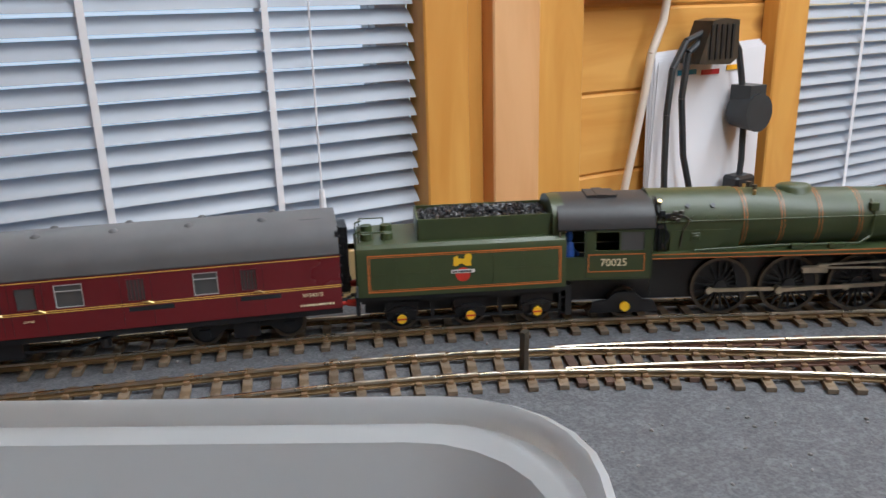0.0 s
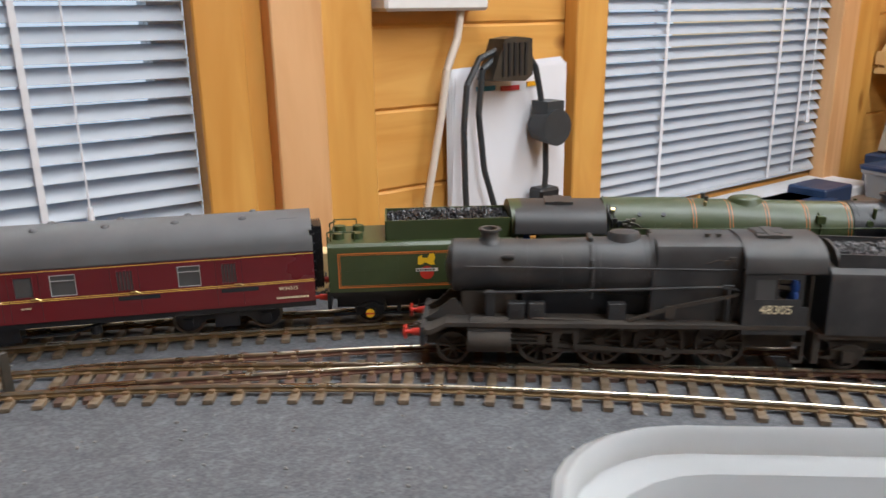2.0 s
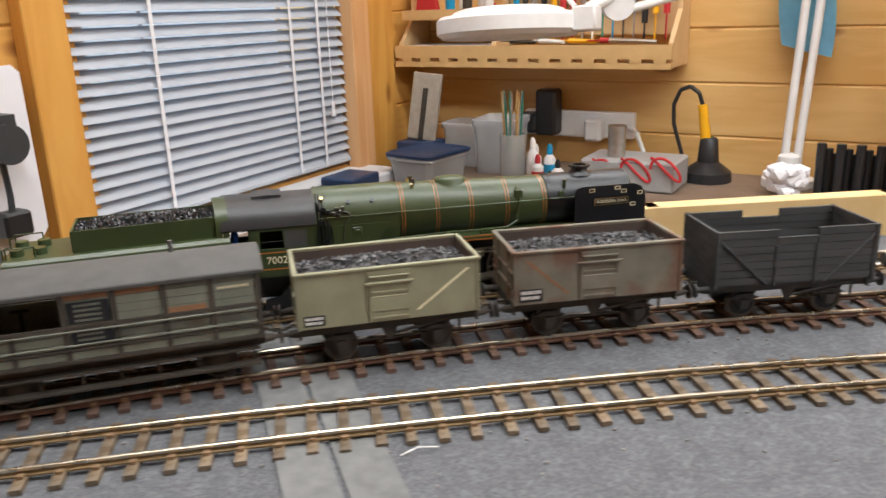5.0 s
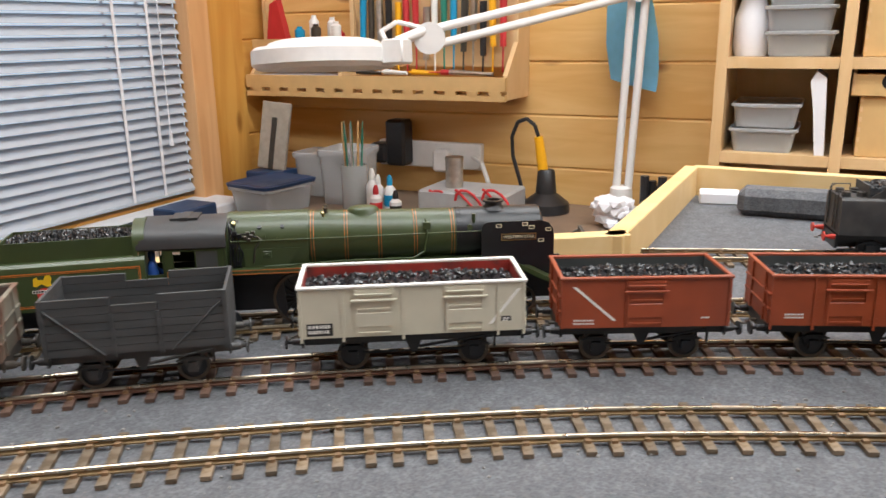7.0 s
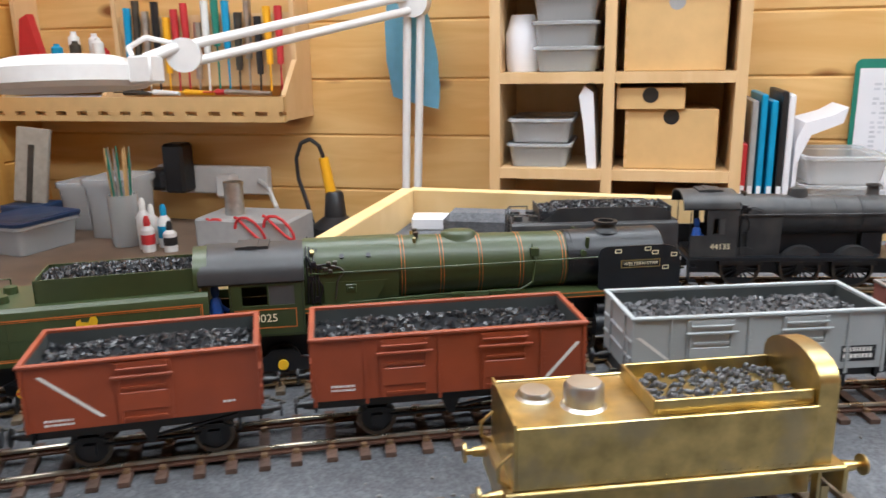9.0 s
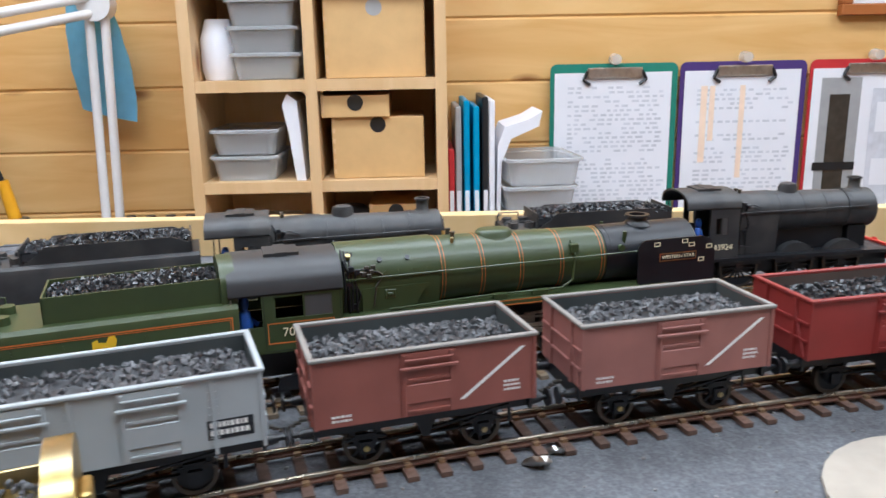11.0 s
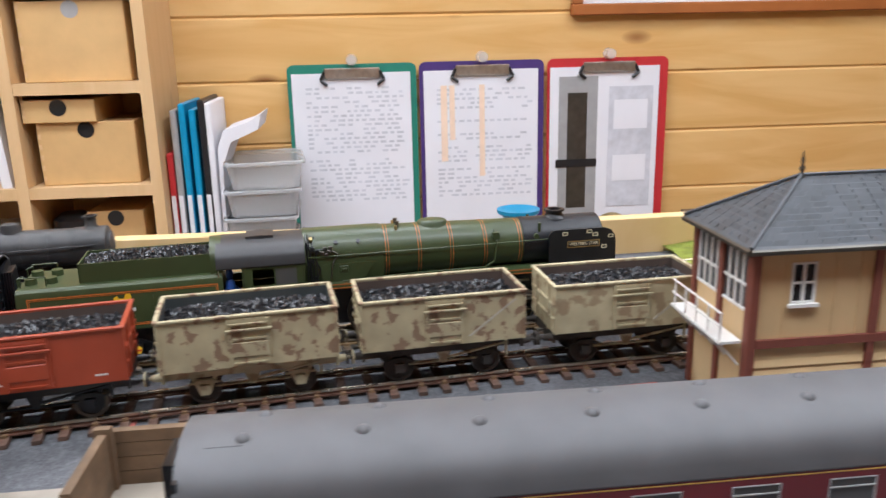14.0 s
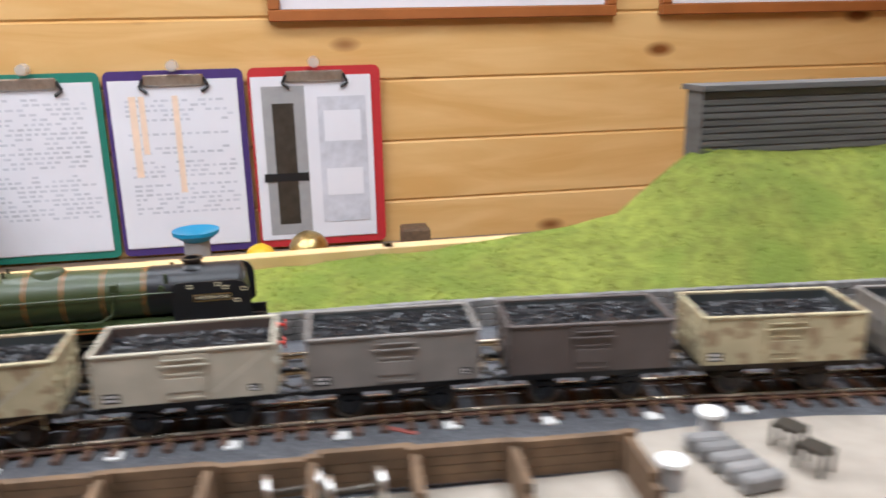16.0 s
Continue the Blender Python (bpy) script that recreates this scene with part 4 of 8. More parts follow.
            rod(bm, (xm + 3, y2 + s * 0.6, S["driver_r"] + 8), (cx - 18, y2 + s * 0.6, cz + 5), 0.5, seg=6)
            box(bm, xm + 4, xm + 14, y2 - 0.4, y2 + 0.4, S["driver_r"] + 5.6, S["driver_r"] + 8.6)
            rod(bm, (xm + 10, y2, S["driver_r"] + 9), (cx - 16, y2, cz + 8), 0.6, seg=6)
            mmpart("valve_gear", bm, M[S["rod_mat"]], ob)
            bm = B()
            length = (cx - 19) - xm
            box(bm, 0, length, y2 - 0.4, y2 + 0.4, -0.8, 0.8)
            rod(bm, (0, y2 - 0.8, 0), (0, y2 + 0.8, 0), 1.6, seg=10)
            con = mmpart("connecting_rod", bm, M[S["rod_mat"]], ob, at=mat4(xm, 0, S["driver_r"] + cr_))
            con["reach"] = length / 1000
            rods.append(con)
        if S.get("splash"):
            for x in S["drivers"]:
                bm = B()
                r = S["driver_r"] + 1.2
                pts = [(x + r * math.cos(a), S["driver_r"] + r * math.sin(a)) for a in np.linspace(0.15, math.pi - 0.15, 13)]
                ya, yb = sorted((s * 6.5, s * 11.0))
                prism(bm, pts, ya, yb)
                mmpart("splasher", bm, paint, ob, smooth=30)
    bm = B()
    for s in (-1, 1):
        box(bm, c0 + 1, c0 + 5, min(s * 11, s * 15), max(s * 11, s * 15), 4, 5)
        box(bm, c0 + 1, c0 + 5, min(s * 11, s * 15), max(s * 11, s * 15), 11, 12)
        box(bm, c0 + 1, c0 + 1.8, min(s * 11, s * 15), max(s * 11, s * 15), 4, ch0)
    mmpart("cab_steps", bm, under, ob)
    return ob, drivers, rods


def tender(spec):
    S = spec
    ob = thing("tender", S["label"], "model tender", "tenders")
    L, hw, paint, under = S["half"], S["wide"], M[S["paint"]], M[S["under"]]
    zb, zs, zt = S["z_base"], S["z_side"], S["z_top"]
    bm = B()
    k = S.get("coal_w", 10.5)
    prism(bm, [(-hw, zb), (-hw, zs - 3), (-hw + 0.6, zs - 1.2), (-hw + 2.2, zs), (hw - 2.2, zs), (hw - 0.6, zs - 1.2), (hw, zs - 3), (hw, zb)], -L, L, "x")
    if S.get("step"):
        bm.free()
        bm = B()
        xs_, zl = S["step"]
        prism(bm, [(-hw, zb), (-hw, zs - 3), (-hw + 0.5, zs - 1.6), (-k - 0.2, zs), (k + 0.2, zs), (hw - 0.5, zs - 1.6), (hw, zs - 3), (hw, zb)], xs_, L, "x")
        prism(bm, [(-hw, zb), (-hw, zl), (hw, zl), (hw, zb)], -L, xs_ - 0.01, "x")
        for s in (-1, 1):
            prism(bm, [(xs_ - 7, zl), (xs_ - 4, zl + 0.8), (xs_ - 1.5, zl + 3), (xs_, zs - 3), (xs_, zl)], min(s * hw, s * (hw - 0.7)), max(s * hw, s * (hw - 0.7)))
    tank = mmpart("tank", bm, paint, ob, smooth=30)
    b0, b1 = S["bunker"]
    for s in (-1, 1):
        bm = B()
        ya, yb = sorted((s * k, s * (k - 0.7)))
        if S.get("shaped"):
            pts = [(b0, zs - 0.5), (b0 + 6, zs - 0.5 + (zt - zs) * 0.55), (b0 + 10, zt), (b1 - 8, zt), (b1 - 4, zt - 1.5), (b1, zt - 3), (b1, zs - 0.5)]
            prism(bm, pts, ya, yb)
        else:
            prism(bm, [(b0, zs - 0.5), (b0, zt), (b1, zt + S.get("slant", 0)), (b1, zs - 0.5)], ya, yb)
        mmpart("bunker_side", bm, paint, ob)
    for x in (b0, b1 - 0.7):
        bm = B()
        if S.get("arched_ends"):
            arc = [(k * math.cos(a), zt - 3.5 + 6.5 * math.sin(a)) for a in np.linspace(0, math.pi, 13)]
            prism(bm, arc + [(-k, zs - 0.5), (k, zs - 0.5)], x, x + 0.9, "x")
        elif S.get("arched") and x > 0:
            arc = [(k * 1.15 * math.cos(a), zt - 3 + 8 * math.sin(a)) for a in np.linspace(0, math.pi, 13)]
            prism(bm, arc + [(-k * 1.15, zs), (k * 1.15, zs)], x, x + 5, "x")
        else:
            box(bm, x, x + 0.7, -k, k, zs - 0.5, zt)
        mmpart("bunker_end", bm, paint, ob, smooth=30)
    lumps(random.Random(S["seed"]), 620, (b0 + 1) / 1000, (b1 - 1) / 1000, -(k - 0.8) / 1000, (k - 0.8) / 1000, (zt - 2.0) / 1000, 0.0025, 0.0012, M[S.get("load", "coal")], "coal_load", ob, "heap of black coal")
    bm = B()
    for x in (-L + 4, -L + 12):
        for s in (-1, 1):
            zc = S["step"][1] if S.get("step") else zs
            rod(bm, (x, s * 6, zc), (x, s * 6, zc + 2.5), 2.6, 2.4, seg=12)
    mmpart("filler_caps", bm, paint, ob, smooth=True)
    bm = B()
    for s in (-1, 1):
        zc = S["step"][1] if S.get("step") else zs
        pipe(bm, [(-L + 1, s * 11, zc), (-L + 1, s * 11, zc + 4), (-L + 11, s * 11, zc + 4), (-L + 11, s * 11, zc)], 0.3)
        pipe(bm, [(-L - 0.6, s * 8, zb + 2), (-L - 0.6, s * 8, zs + 3), (-L + 2, s * 8, zs + 4)], 0.35)
    pipe(bm, [(-L - 0.6, -3, zb + 2), (-L - 0.6, -3, zs)], 0.35)
    mmpart("handrails", bm, paint, ob)
    # frame
    bm = B()
    box(bm, -L - 1, L + 2, -hw + 1, hw - 1, zb - 2, zb)
    box(bm, -L - 1.2, -L + 0.3, -hw + 1.5, hw - 1.5, zb - 8, zb)
    box(bm, L + 0.5, L + 3, -hw + 2, hw - 2, 4, zb)
    mmpart("footplate", bm, under, ob)
    bm = B()
    box(bm, -L + 2, L, -5, 5, 6, zb - 1)
    mmpart("inner_frame", bm, M["black"], ob)
    for s in (-1, 1):
        bm = B()
        ya, yb = sorted((s * (hw - 3.6), s * (hw - 4.6)))
        xs = S["axles"]
        box(bm, -L + 1, L - 1, ya, yb, zb - 4, zb - 2)
        box(bm, -L + 1, L - 1, ya, yb, 5.2, 6.2)
        for x in xs:
            prism(bm, [(x - 7, zb - 3), (x - 5.5, 5.2), (x + 5.5, 5.2), (x + 7, zb - 3)], ya, yb)
        for x in [(a + b) / 2 for a, b in zip(xs, xs[1:])]:
            box(bm, x - 2.2, x - 0.6, ya, yb, 6, zb - 3)
        fr = mmpart("side_frame", bm, under, ob)
        for x in xs:
            bm = B()
            o = s * (hw - 3.4)
            box(bm, x - 2.2, x + 2.2, min(o, o + s * 1.5), max(o, o + s * 1.5), 4.5, 9)
            for j in range(4):
                box(bm, x - 6 + j * 1.2, x + 6 - j * 1.2, min(o, o + s * 1.1), max(o, o + s * 1.1), 9.2 + j * 0.55, 9.65 + j * 0.55)
            bx = mmpart("axlebox", bm, under, fr)
            if S.get("caps"):
                bm = B()
                rod(bm, (x, o + s * 1.4, 6.6), (x, o + s * 2.1, 6.6), 1.9, seg=12)
                mmpart("axle_cap", bm, M["yellow"], fr, "yellow axlebox cap", smooth=True)
                bm = B()
                ya2, yb2 = sorted((o + s * 2.1, o + s * 2.2))
                box(bm, x - 1.8, x + 1.8, ya2, yb2, 6.2, 6.9)
                mmpart("cap_stripe", bm, M["red"], fr)
        for x in xs:
            wheel(ob, x, s * 8.6, S["wheel_r"], 10, mat=S.get("wheel_mat"))
    buffers(ob, -L - 1.2, -1, mat=S.get("beam", "black"))
    coupling(ob, -L - 1.2, -1)
    return ob, tank


def wagon(spec):
    """An open goods wagon with load; near side is -y."""
    S = spec
    ob = thing("mineral_wagon" if not S.get("planks") else "open_wagon", S["label"], "model wagon", "goods train wagons")
    L, hw, z0, z1 = S.get("long", 66) / 2, 15.6, 16.0, S.get("top", 36.0)
    paint, inner, under = M[S["paint"]], M[S["inner"]], M[S.get("under", "black")]
    if S.get("planks"):
        n = S["planks"]
        h = (z1 - z0) / n
        for s in (-1, 1):
            for k in range(n):
                bm = B()
                ya, yb = sorted((s * hw, s * (hw - 1.2)))
                if k < n - 2:
                    box(bm, -L, L, ya, yb, z0 + k * h + 0.12, z0 + (k + 1) * h - 0.12)
                else:
                    box(bm, -L, -8.3, ya, yb, z0 + k * h + 0.12, z0 + (k + 1) * h - 0.12)
                    box(bm, 8.3, L, ya, yb, z0 + k * h + 0.12, z0 + (k + 1) * h - 0.12)
                    if k == n - 2:
                        box(bm, -8, 8, ya, yb, z0 + k * h + 0.12, z0 + (k + 1) * h - 0.12)
                mmpart("plank", bm, paint, ob)
            for k in range(n):
                bm = B()
                xa, xb = sorted((s * L, s * (L - 1.2)))
                box(bm, xa, xb, -hw + 1.3, hw - 1.3, z0 + k * h + 0.12, z0 + (k + 1) * h - 0.12)
                mmpart("plank", bm, paint, ob)
        for s in (-1, 1):
            bm = B()
            ya, yb = sorted((s * hw, s * (hw + 0.6)))
            for x in (-L + 0.9, -8.2, 8.2, L - 0.9):
                box(bm, x - 0.8, x + 0.8, ya, yb, z0 - 1, z1 - 2 * h * (abs(x) < 9))
            for d in (-1, 1):
                a, b = Vector((d * (L - 2), s * (hw + 0.3), z1 - 4)), Vector((d * 12, s * (hw + 0.3), z0))
                rod(bm, a, b, 0.45, seg=4)
            mmpart("ironwork", bm, paint, ob)
    else:
        for nm, *ext in (("end_plate", -L, -L + 0.9, -hw + 0.9, hw - 0.9, z0, z1), ("end_plate", L - 0.9, L, -hw + 0.9, hw - 0.9, z0, z1), ("floor_plate", -L + 0.9, L - 0.9, -hw + 0.9, hw - 0.9, z0, z0 + 0.8), ("side_plate", -L, L, hw - 0.9, hw, z0, z1), ("side_plate", -L, L, -hw, -hw + 0.9, z0, z1)):
            bm = B()
            box(bm, *ext)
            body = mmpart(nm, bm, paint, ob)
        bm = B()
        i = 0.95
        for a, b, c, d in ((-L + i, L - i, -hw + i, -hw + i + 0.12), (-L + i, L - i, hw - i - 0.12, hw - i), (-L + i, -L + i + 0.12, -hw + i + 0.12, hw - i - 0.12), (L - i - 0.12, L - i, -hw + i + 0.12, hw - i - 0.12)):
            box(bm, a, b, c, d, z0 + 1, z1 - 0.25)
        mmpart("lining_plate", bm, inner, ob)
        bm = B()
        e = 0.75
        for a, b, c, d in ((-L - e, L + e, -hw - e, -hw + 1.0), (-L - e, L + e, hw - 1.0, hw + e), (-L - e, -L + 1.0, -hw + 1.0, hw - 1.0), (L - 1.0, L + e, -hw + 1.0, hw - 1.0)):
            box(bm, a, b, c, d, z1 - 0.2, z1 + 0.9, bevel=0.25)
        mmpart("top_rim", bm, M[S.get("rim", S["paint"])], ob)
        doors = S.get("doors", (0,))
        for s in (-1, 1):
            for dx in doors:
                bm = B()
                ya, yb = sorted((s * hw, s * (hw + 0.55)))
                yc, yd = sorted((s * (hw + 0.55), s * (hw + 1.0)))
                w = 8.0
                box(bm, dx - w, dx + w, ya, yb, z0 + 0.3, z1 - 0.6)
                door = mmpart("side_door", bm, paint, ob)
                bm = B()
                box(bm, dx - w + 1.5, dx + w - 1.5, yc, yd, z0 + 4.2, z0 + 10, bevel=0.2)
                mmpart("door_panel", bm, paint, door)
                for z in (z0 + 1.4, z0 + (z1 - z0) * 0.55):
                    bm = B()
                    box(bm, dx - w + 2, dx + w - 2, yc, yd, z, z + 0.7)
                    mmpart("door_bar", bm, paint, door)
                for sx in (-1, 1):
                    bm = B()
                    box(bm, dx + sx * (w - 1.2) - 0.5, dx + sx * (w - 1.2) + 0.5, yc, yd, z0 + 0.5, z1 - 1)
                    mmpart("door_strap", bm, paint, door)
                for xa, z, r in ((w + 0.6, z1 - 5.0, 0.55), (w - 1, z1 - 2.6, 0.4)):
                    bm = B()
                    rod(bm, (dx - xa, s * (hw + 1.2), z), (dx + xa, s * (hw + 1.2), z), r, seg=6)
                    mmpart("hinge_rod", bm, paint, door)
            bm = B()
            ya, yb = sorted((s * hw, s * (hw + 0.5)))
            for x in [-L + 0.4, L - 0.4] + S.get("ribs", []):
                rb_ = box(B(), x - 0.5, x + 0.5, ya, yb, z0 - (1.6 if S.get("ribs") else 0), z1 - 0.3)
                mmpart("rib", rb_, paint, ob)
            pts = [(x + d, z) for x in S.get("ribs", []) for d in (-1, 1) for z in np.linspace(z0 + 1, z1 - 2, 9)]
            rivets(bm, pts, s * (hw + 0.05))
            if pts:
                tagged(mmpart("rivets", bm, paint, ob), kind="stuff")
            else:
                bm.free()
        for s in (-1, 1):
            bm = B()
            xa, xb = sorted((s * L, s * (L + 0.7)))
            for y in (-8, 8):
                box(bm, xa, xb, y - 0.8, y + 0.8, z0, z1 - 0.3)
            for z in (z0 + 6, z0 + 12):
                box(bm, xa, xb, -hw + 0.5, hw - 0.5, z, z + 0.8)
            rod(bm, (s * (L + 0.5), -hw + 1, z0 + 1), (s * (L + 0.5), -8, z1 - 3), 0.35, seg=4)
            mmpart("end_ribs", bm, paint, ob)
    y = -hw - 0.62
    if S.get("stripe"):
        a, b = S["stripe"]
        bm = B()
        w = 0.75
        prism(bm, [(a[0] - w, a[1]), (a[0] + w, a[1]), (b[0] + w, b[1]), (b[0] - w, b[1])], -hw - 0.12, -hw - 0.02)
        mmpart("painted_stripe", bm, M[S.get("stripe_mat", "white")], ob)
    for (x, z, w, h) in S.get("panels", ()):
        bm = B()
        box(bm, x, x + w, -hw - 0.1, -hw - 0.02, z, z + h)
        mmpart("black_panel", bm, M["black"], ob)
        bars(ob, x + 0.7, z + h - 0.6, -hw - 0.13, w - 1.4, 2, h=h * 0.26, gap=h * 0.42, seed=S["seed"])
    for (x, z, w, n) in S.get("print", ()):
        bars(ob, x, z, -hw - 0.06, w, n, seed=S["seed"])
    if S.get("load"):
        lumps(random.Random(S["seed"]), S.get("lumps", 520), (-L + 1.3) / 1000, (L - 1.3) / 1000, (-hw + 1.3) / 1000, (hw - 1.3) / 1000, (z1 - S.get("down", 4.5)) / 1000, S.get("rise", 3.0) / 1000, 0.00125, M[S["load"]], "coal_load", ob, "heap of dark coal")
    # underframe
    bm = B()
    box(bm, -L, L, -hw + 3.6, -hw + 4.6, 12, 16)
    box(bm, -L, L, hw - 4.6, hw - 3.6, 12, 16)
    for x in (-L, L - 1):
        box(bm, x, x + 1, -hw + 2, hw - 2, 11.5, 16)
    box(bm, -L + 1, L - 1, -hw + 4.6, hw - 4.6, 14.5, 15.9)
    mmpart("underframe", bm, under, ob)
    ax = S.get("axle", 18)
    for s in (-1, 1):
        for x in (-ax, ax):
            bm = B()
            yo = s * 10.4
            prism(bm, [(x - 5.5, 13), (x - 2, 4.5), (x + 2, 4.5), (x + 5.5, 13), (x + 4.2, 13), (x + 1.4, 8), (x - 1.4, 8), (x - 4.2, 13)], min(yo, yo + s * 0.6), max(yo, yo + s * 0.6))
            box(bm, x - 1.8, x + 1.8, min(yo, yo + s * 1.8), max(yo, yo + s * 1.8), 4.6, 8.4)
            for j in range(3):
                box(bm, x - 6 + j * 1.5, x + 6 - j * 1.5, min(yo, yo + s * 1.2), max(yo, yo + s * 1.2), 9 + j * 0.6, 9.5 + j * 0.6)
            guard = mmpart("axleguard", bm, under, ob)
            if S.get("brassbox"):
                bm = B()
                rod(bm, (x, yo + s * 1.8, 6.4), (x, yo + s * 2.3, 6.4), 0.9, seg=8)
                mmpart("axle_end", bm, M["brass"], guard)
            wheel(ob, x, s * 8.3, 6.3, 8 if S.get("spoked") else 0, disc=not S.get("spoked"), mat=S.get("wheel_mat"))
        bm = B()
        yo = s * 11.8
        rod(bm, (2, yo, 9.5), (ax + 8, yo, 13.5), 0.6, seg=5)
        rod(bm, (-ax + 4, yo * 0.8, 7), (ax - 4, yo * 0.8, 7), 0.5, seg=5)
        prism(bm, [(-3.5, 13), (-1, 7), (1, 7), (3.5, 13)], min(yo - s * 0.9, yo - s * 0.3), max(yo - s * 0.9, yo - s * 0.3))
        box(bm, ax + 7.6, ax + 8.6, min(yo, yo + s * 0.5), max(yo, yo + s * 0.5), 8, 15)
        mmpart("brake_gear", bm, M[S.get("lever", S.get("under", "black"))], ob)
    for d in (-1, 1):
        buffers(ob, d * L, d, mat=S.get("under", "black"))
        coupling(ob, d * L, d)
    return ob


def brake_van():
    ob = thing("brake_van", "weathered grey wooden brake van with open verandah and curved roof", "model brake van", "goods train wagons")
    L, hw = 48, 15.5
    for s in (-1, 1):
        # body planks on the closed cabin
        for k in range(8):
            bm = B()
            ya, yb = sorted((s * hw, s * (hw - 0.9)))
            z = 17 + k * 2.9
            mat = "van_light"
            if k in (2,):
                mat = "van"
            box(bm, -14, L, ya, yb, z + 0.1, z + 2.8)
            mmpart("plank", bm, M[mat if k != 7 else "van"], ob)
        for k in range(4):
            bm = B()
            ya, yb = sorted((s * hw, s * (hw - 0.9)))
            box(bm, -L, -14.2, ya, yb, 17 + k * 2.9 + 0.1, 17 + k * 2.9 + 2.8)
            mmpart("plank", bm, M["van_light"], ob)
        for (x0, x1, z) in ((-13, 0, 37.5), (2, 16, 37.5), (17.5, 30, 28.6)):
            bm = B()
            ya, yb = sorted((s * (hw + 0.02), s * (hw + 0.15)))
            box(bm, x0, x1, ya, yb, z, z + 2.3)
            mmpart("replaced_plank", bm, M["van_orange"], ob, "bare orange-brown replacement plank")
        ya, yb = sorted((s * hw, s * (hw + 0.7)))
        for x in (-47.3, -30, -14, 1.5, 17, 32, 47.3):
            bm = B()
            box(bm, x - 0.8, x + 0.8, ya, yb, 16, 40.5 if x > -15 or x < -47 else 29)
            mmpart("upright", bm, M["van_dark"], ob)
        ya, yb = sorted((s * hw, s * (hw + 0.9)))
        for z, zz in ((27.8, 29), (16, 17.2), (20.5, 21.3)):
            bm = B()
            box(bm, -L, L, ya, yb, z, zz)
            mmpart("side_rail", bm, M["van_dark"], ob)
        bm = B()
        yc, yd = sorted((s * (hw + 0.15), s * (hw + 0.5)))
        box(bm, -12.6, 0.2, yc, yd, 29.6, 36.8)
        box(bm, -12.6, 0.2, yc, yd, 21.8, 27)
        mmpart("notice_board", bm, M["black"], ob)
        if s < 0:
            bars(ob, -10.5, 36, -hw - 0.52, 8, 4, mat="van_light", h=0.8, gap=1.7, seed=4)
            bars(ob, -10.5, 26, -hw - 0.52, 8, 2, mat="van_light", h=0.8, gap=1.8, seed=5)
            bars(ob, 34, 36, -hw - 0.06, 11, 1, mat="number", h=0.9, seed=6)
        # handrails and footboards
        bm = B()
        for z in (22.4, 27.2):
            rod(bm, (-46, s * (hw + 1.1), z), (46, s * (hw + 1.1), z), 0.35, seg=5)
        mmpart("handrail", bm, M["van_light"], ob)
        bm = B()
        yo = s * (hw - 0.5)
        box(bm, -L + 2, L - 2, min(yo, yo - s * 3.5), max(yo, yo - s * 3.5), 5.2, 6.2)
        box(bm, -L + 2, L - 2, min(yo, yo - s * 3.0), max(yo, yo - s * 3.0), 11.2, 12)
        for x in (-44, -25, -12, 0, 12, 25, 44):
            box(bm, x - 0.5, x + 0.5, min(yo - s * 3, yo - s * 3.6), max(yo - s * 3, yo - s * 3.6), 5.2, 15)
        mmpart("footboard", bm, M["van_dark"], ob)
        for x in (-32, 32):
            bm = B()
            yo = s * 10.4
            prism(bm, [(x - 6, 13), (x - 2, 4.5), (x + 2, 4.5), (x + 6, 13)], min(yo, yo + s * 0.6), max(yo, yo + s * 0.6))
            mmpart("axleguard", bm, M["van_dark"], ob)
            wheel(ob, x, s * 8.3, 6.3, 0, disc=True, mat="grime")
    for x0, x1, name in ((L - 1, L, "end_wall"), (-14.5, -13.5, "cabin_wall")):
        bm = B()
        box(bm, x0, x1, -hw + 0.9, hw - 0.9, 16.2, 40)
        mmpart(name, bm, M["van"], ob)
    bm = B()
    box(bm, -L, -L + 1, -hw + 0.9, hw - 0.9, 16.2, 28)
    mmpart("verandah_end", bm, M["van"], ob)
    bm = B()
    box(bm, -L, L, -hw + 0.9, hw - 0.9, 14.8, 16.1)
    box(bm, -L, L, -11.5, -10.3, 11.5, 14.8)
    box(bm, -L, L, 10.3, 11.5, 11.5, 14.8)
    mmpart("floor", bm, M["van_dark"], ob)
    bm = B()
    rod(bm, (-30, 2, 16.1), (-30, 2, 30), 0.8, seg=8)
    rod(bm, (-33, 2, 30), (-27, 2, 30), 0.6, seg=6)
    rod(bm, (-40, 10, 16.1), (-40, 10, 33), 0.5, seg=6)
    mmpart("handbrake", bm, M["black"], ob)
    arc = [(17.2 * math.sin(a), 40.2 + 4.6 * (math.cos(a * 1.1) - 0.45)) for a in np.linspace(-1.35, 1.35, 13)]
    arc = [(17 * t, 44.2 - 3.6 * t * t) for t in np.linspace(-1, 1, 13)]
    bm = B()
    prism(bm, arc + [(a, b - 0.9) for a, b in arc[::-1]], -L - 1.5, L + 1.5, "x")
    roof = mmpart("roof", bm, M["vanroof"], ob, smooth=True)
    bm = B()
    for s in (-1, 1):
        rod(bm, (-L - 1, s * 16.6, 40.8), (L + 1, s * 16.6, 40.8), 0.4, seg=4)
    rod(bm, (20, 6, 43), (20, 6, 48), 0.9, seg=8)
    mmpart("gutter", bm, M["vanroof"], roof)
    for d in (-1, 1):
        buffers(ob, d * L, d, mat="grime")
        coupling(ob, d * L, d)
    return ob


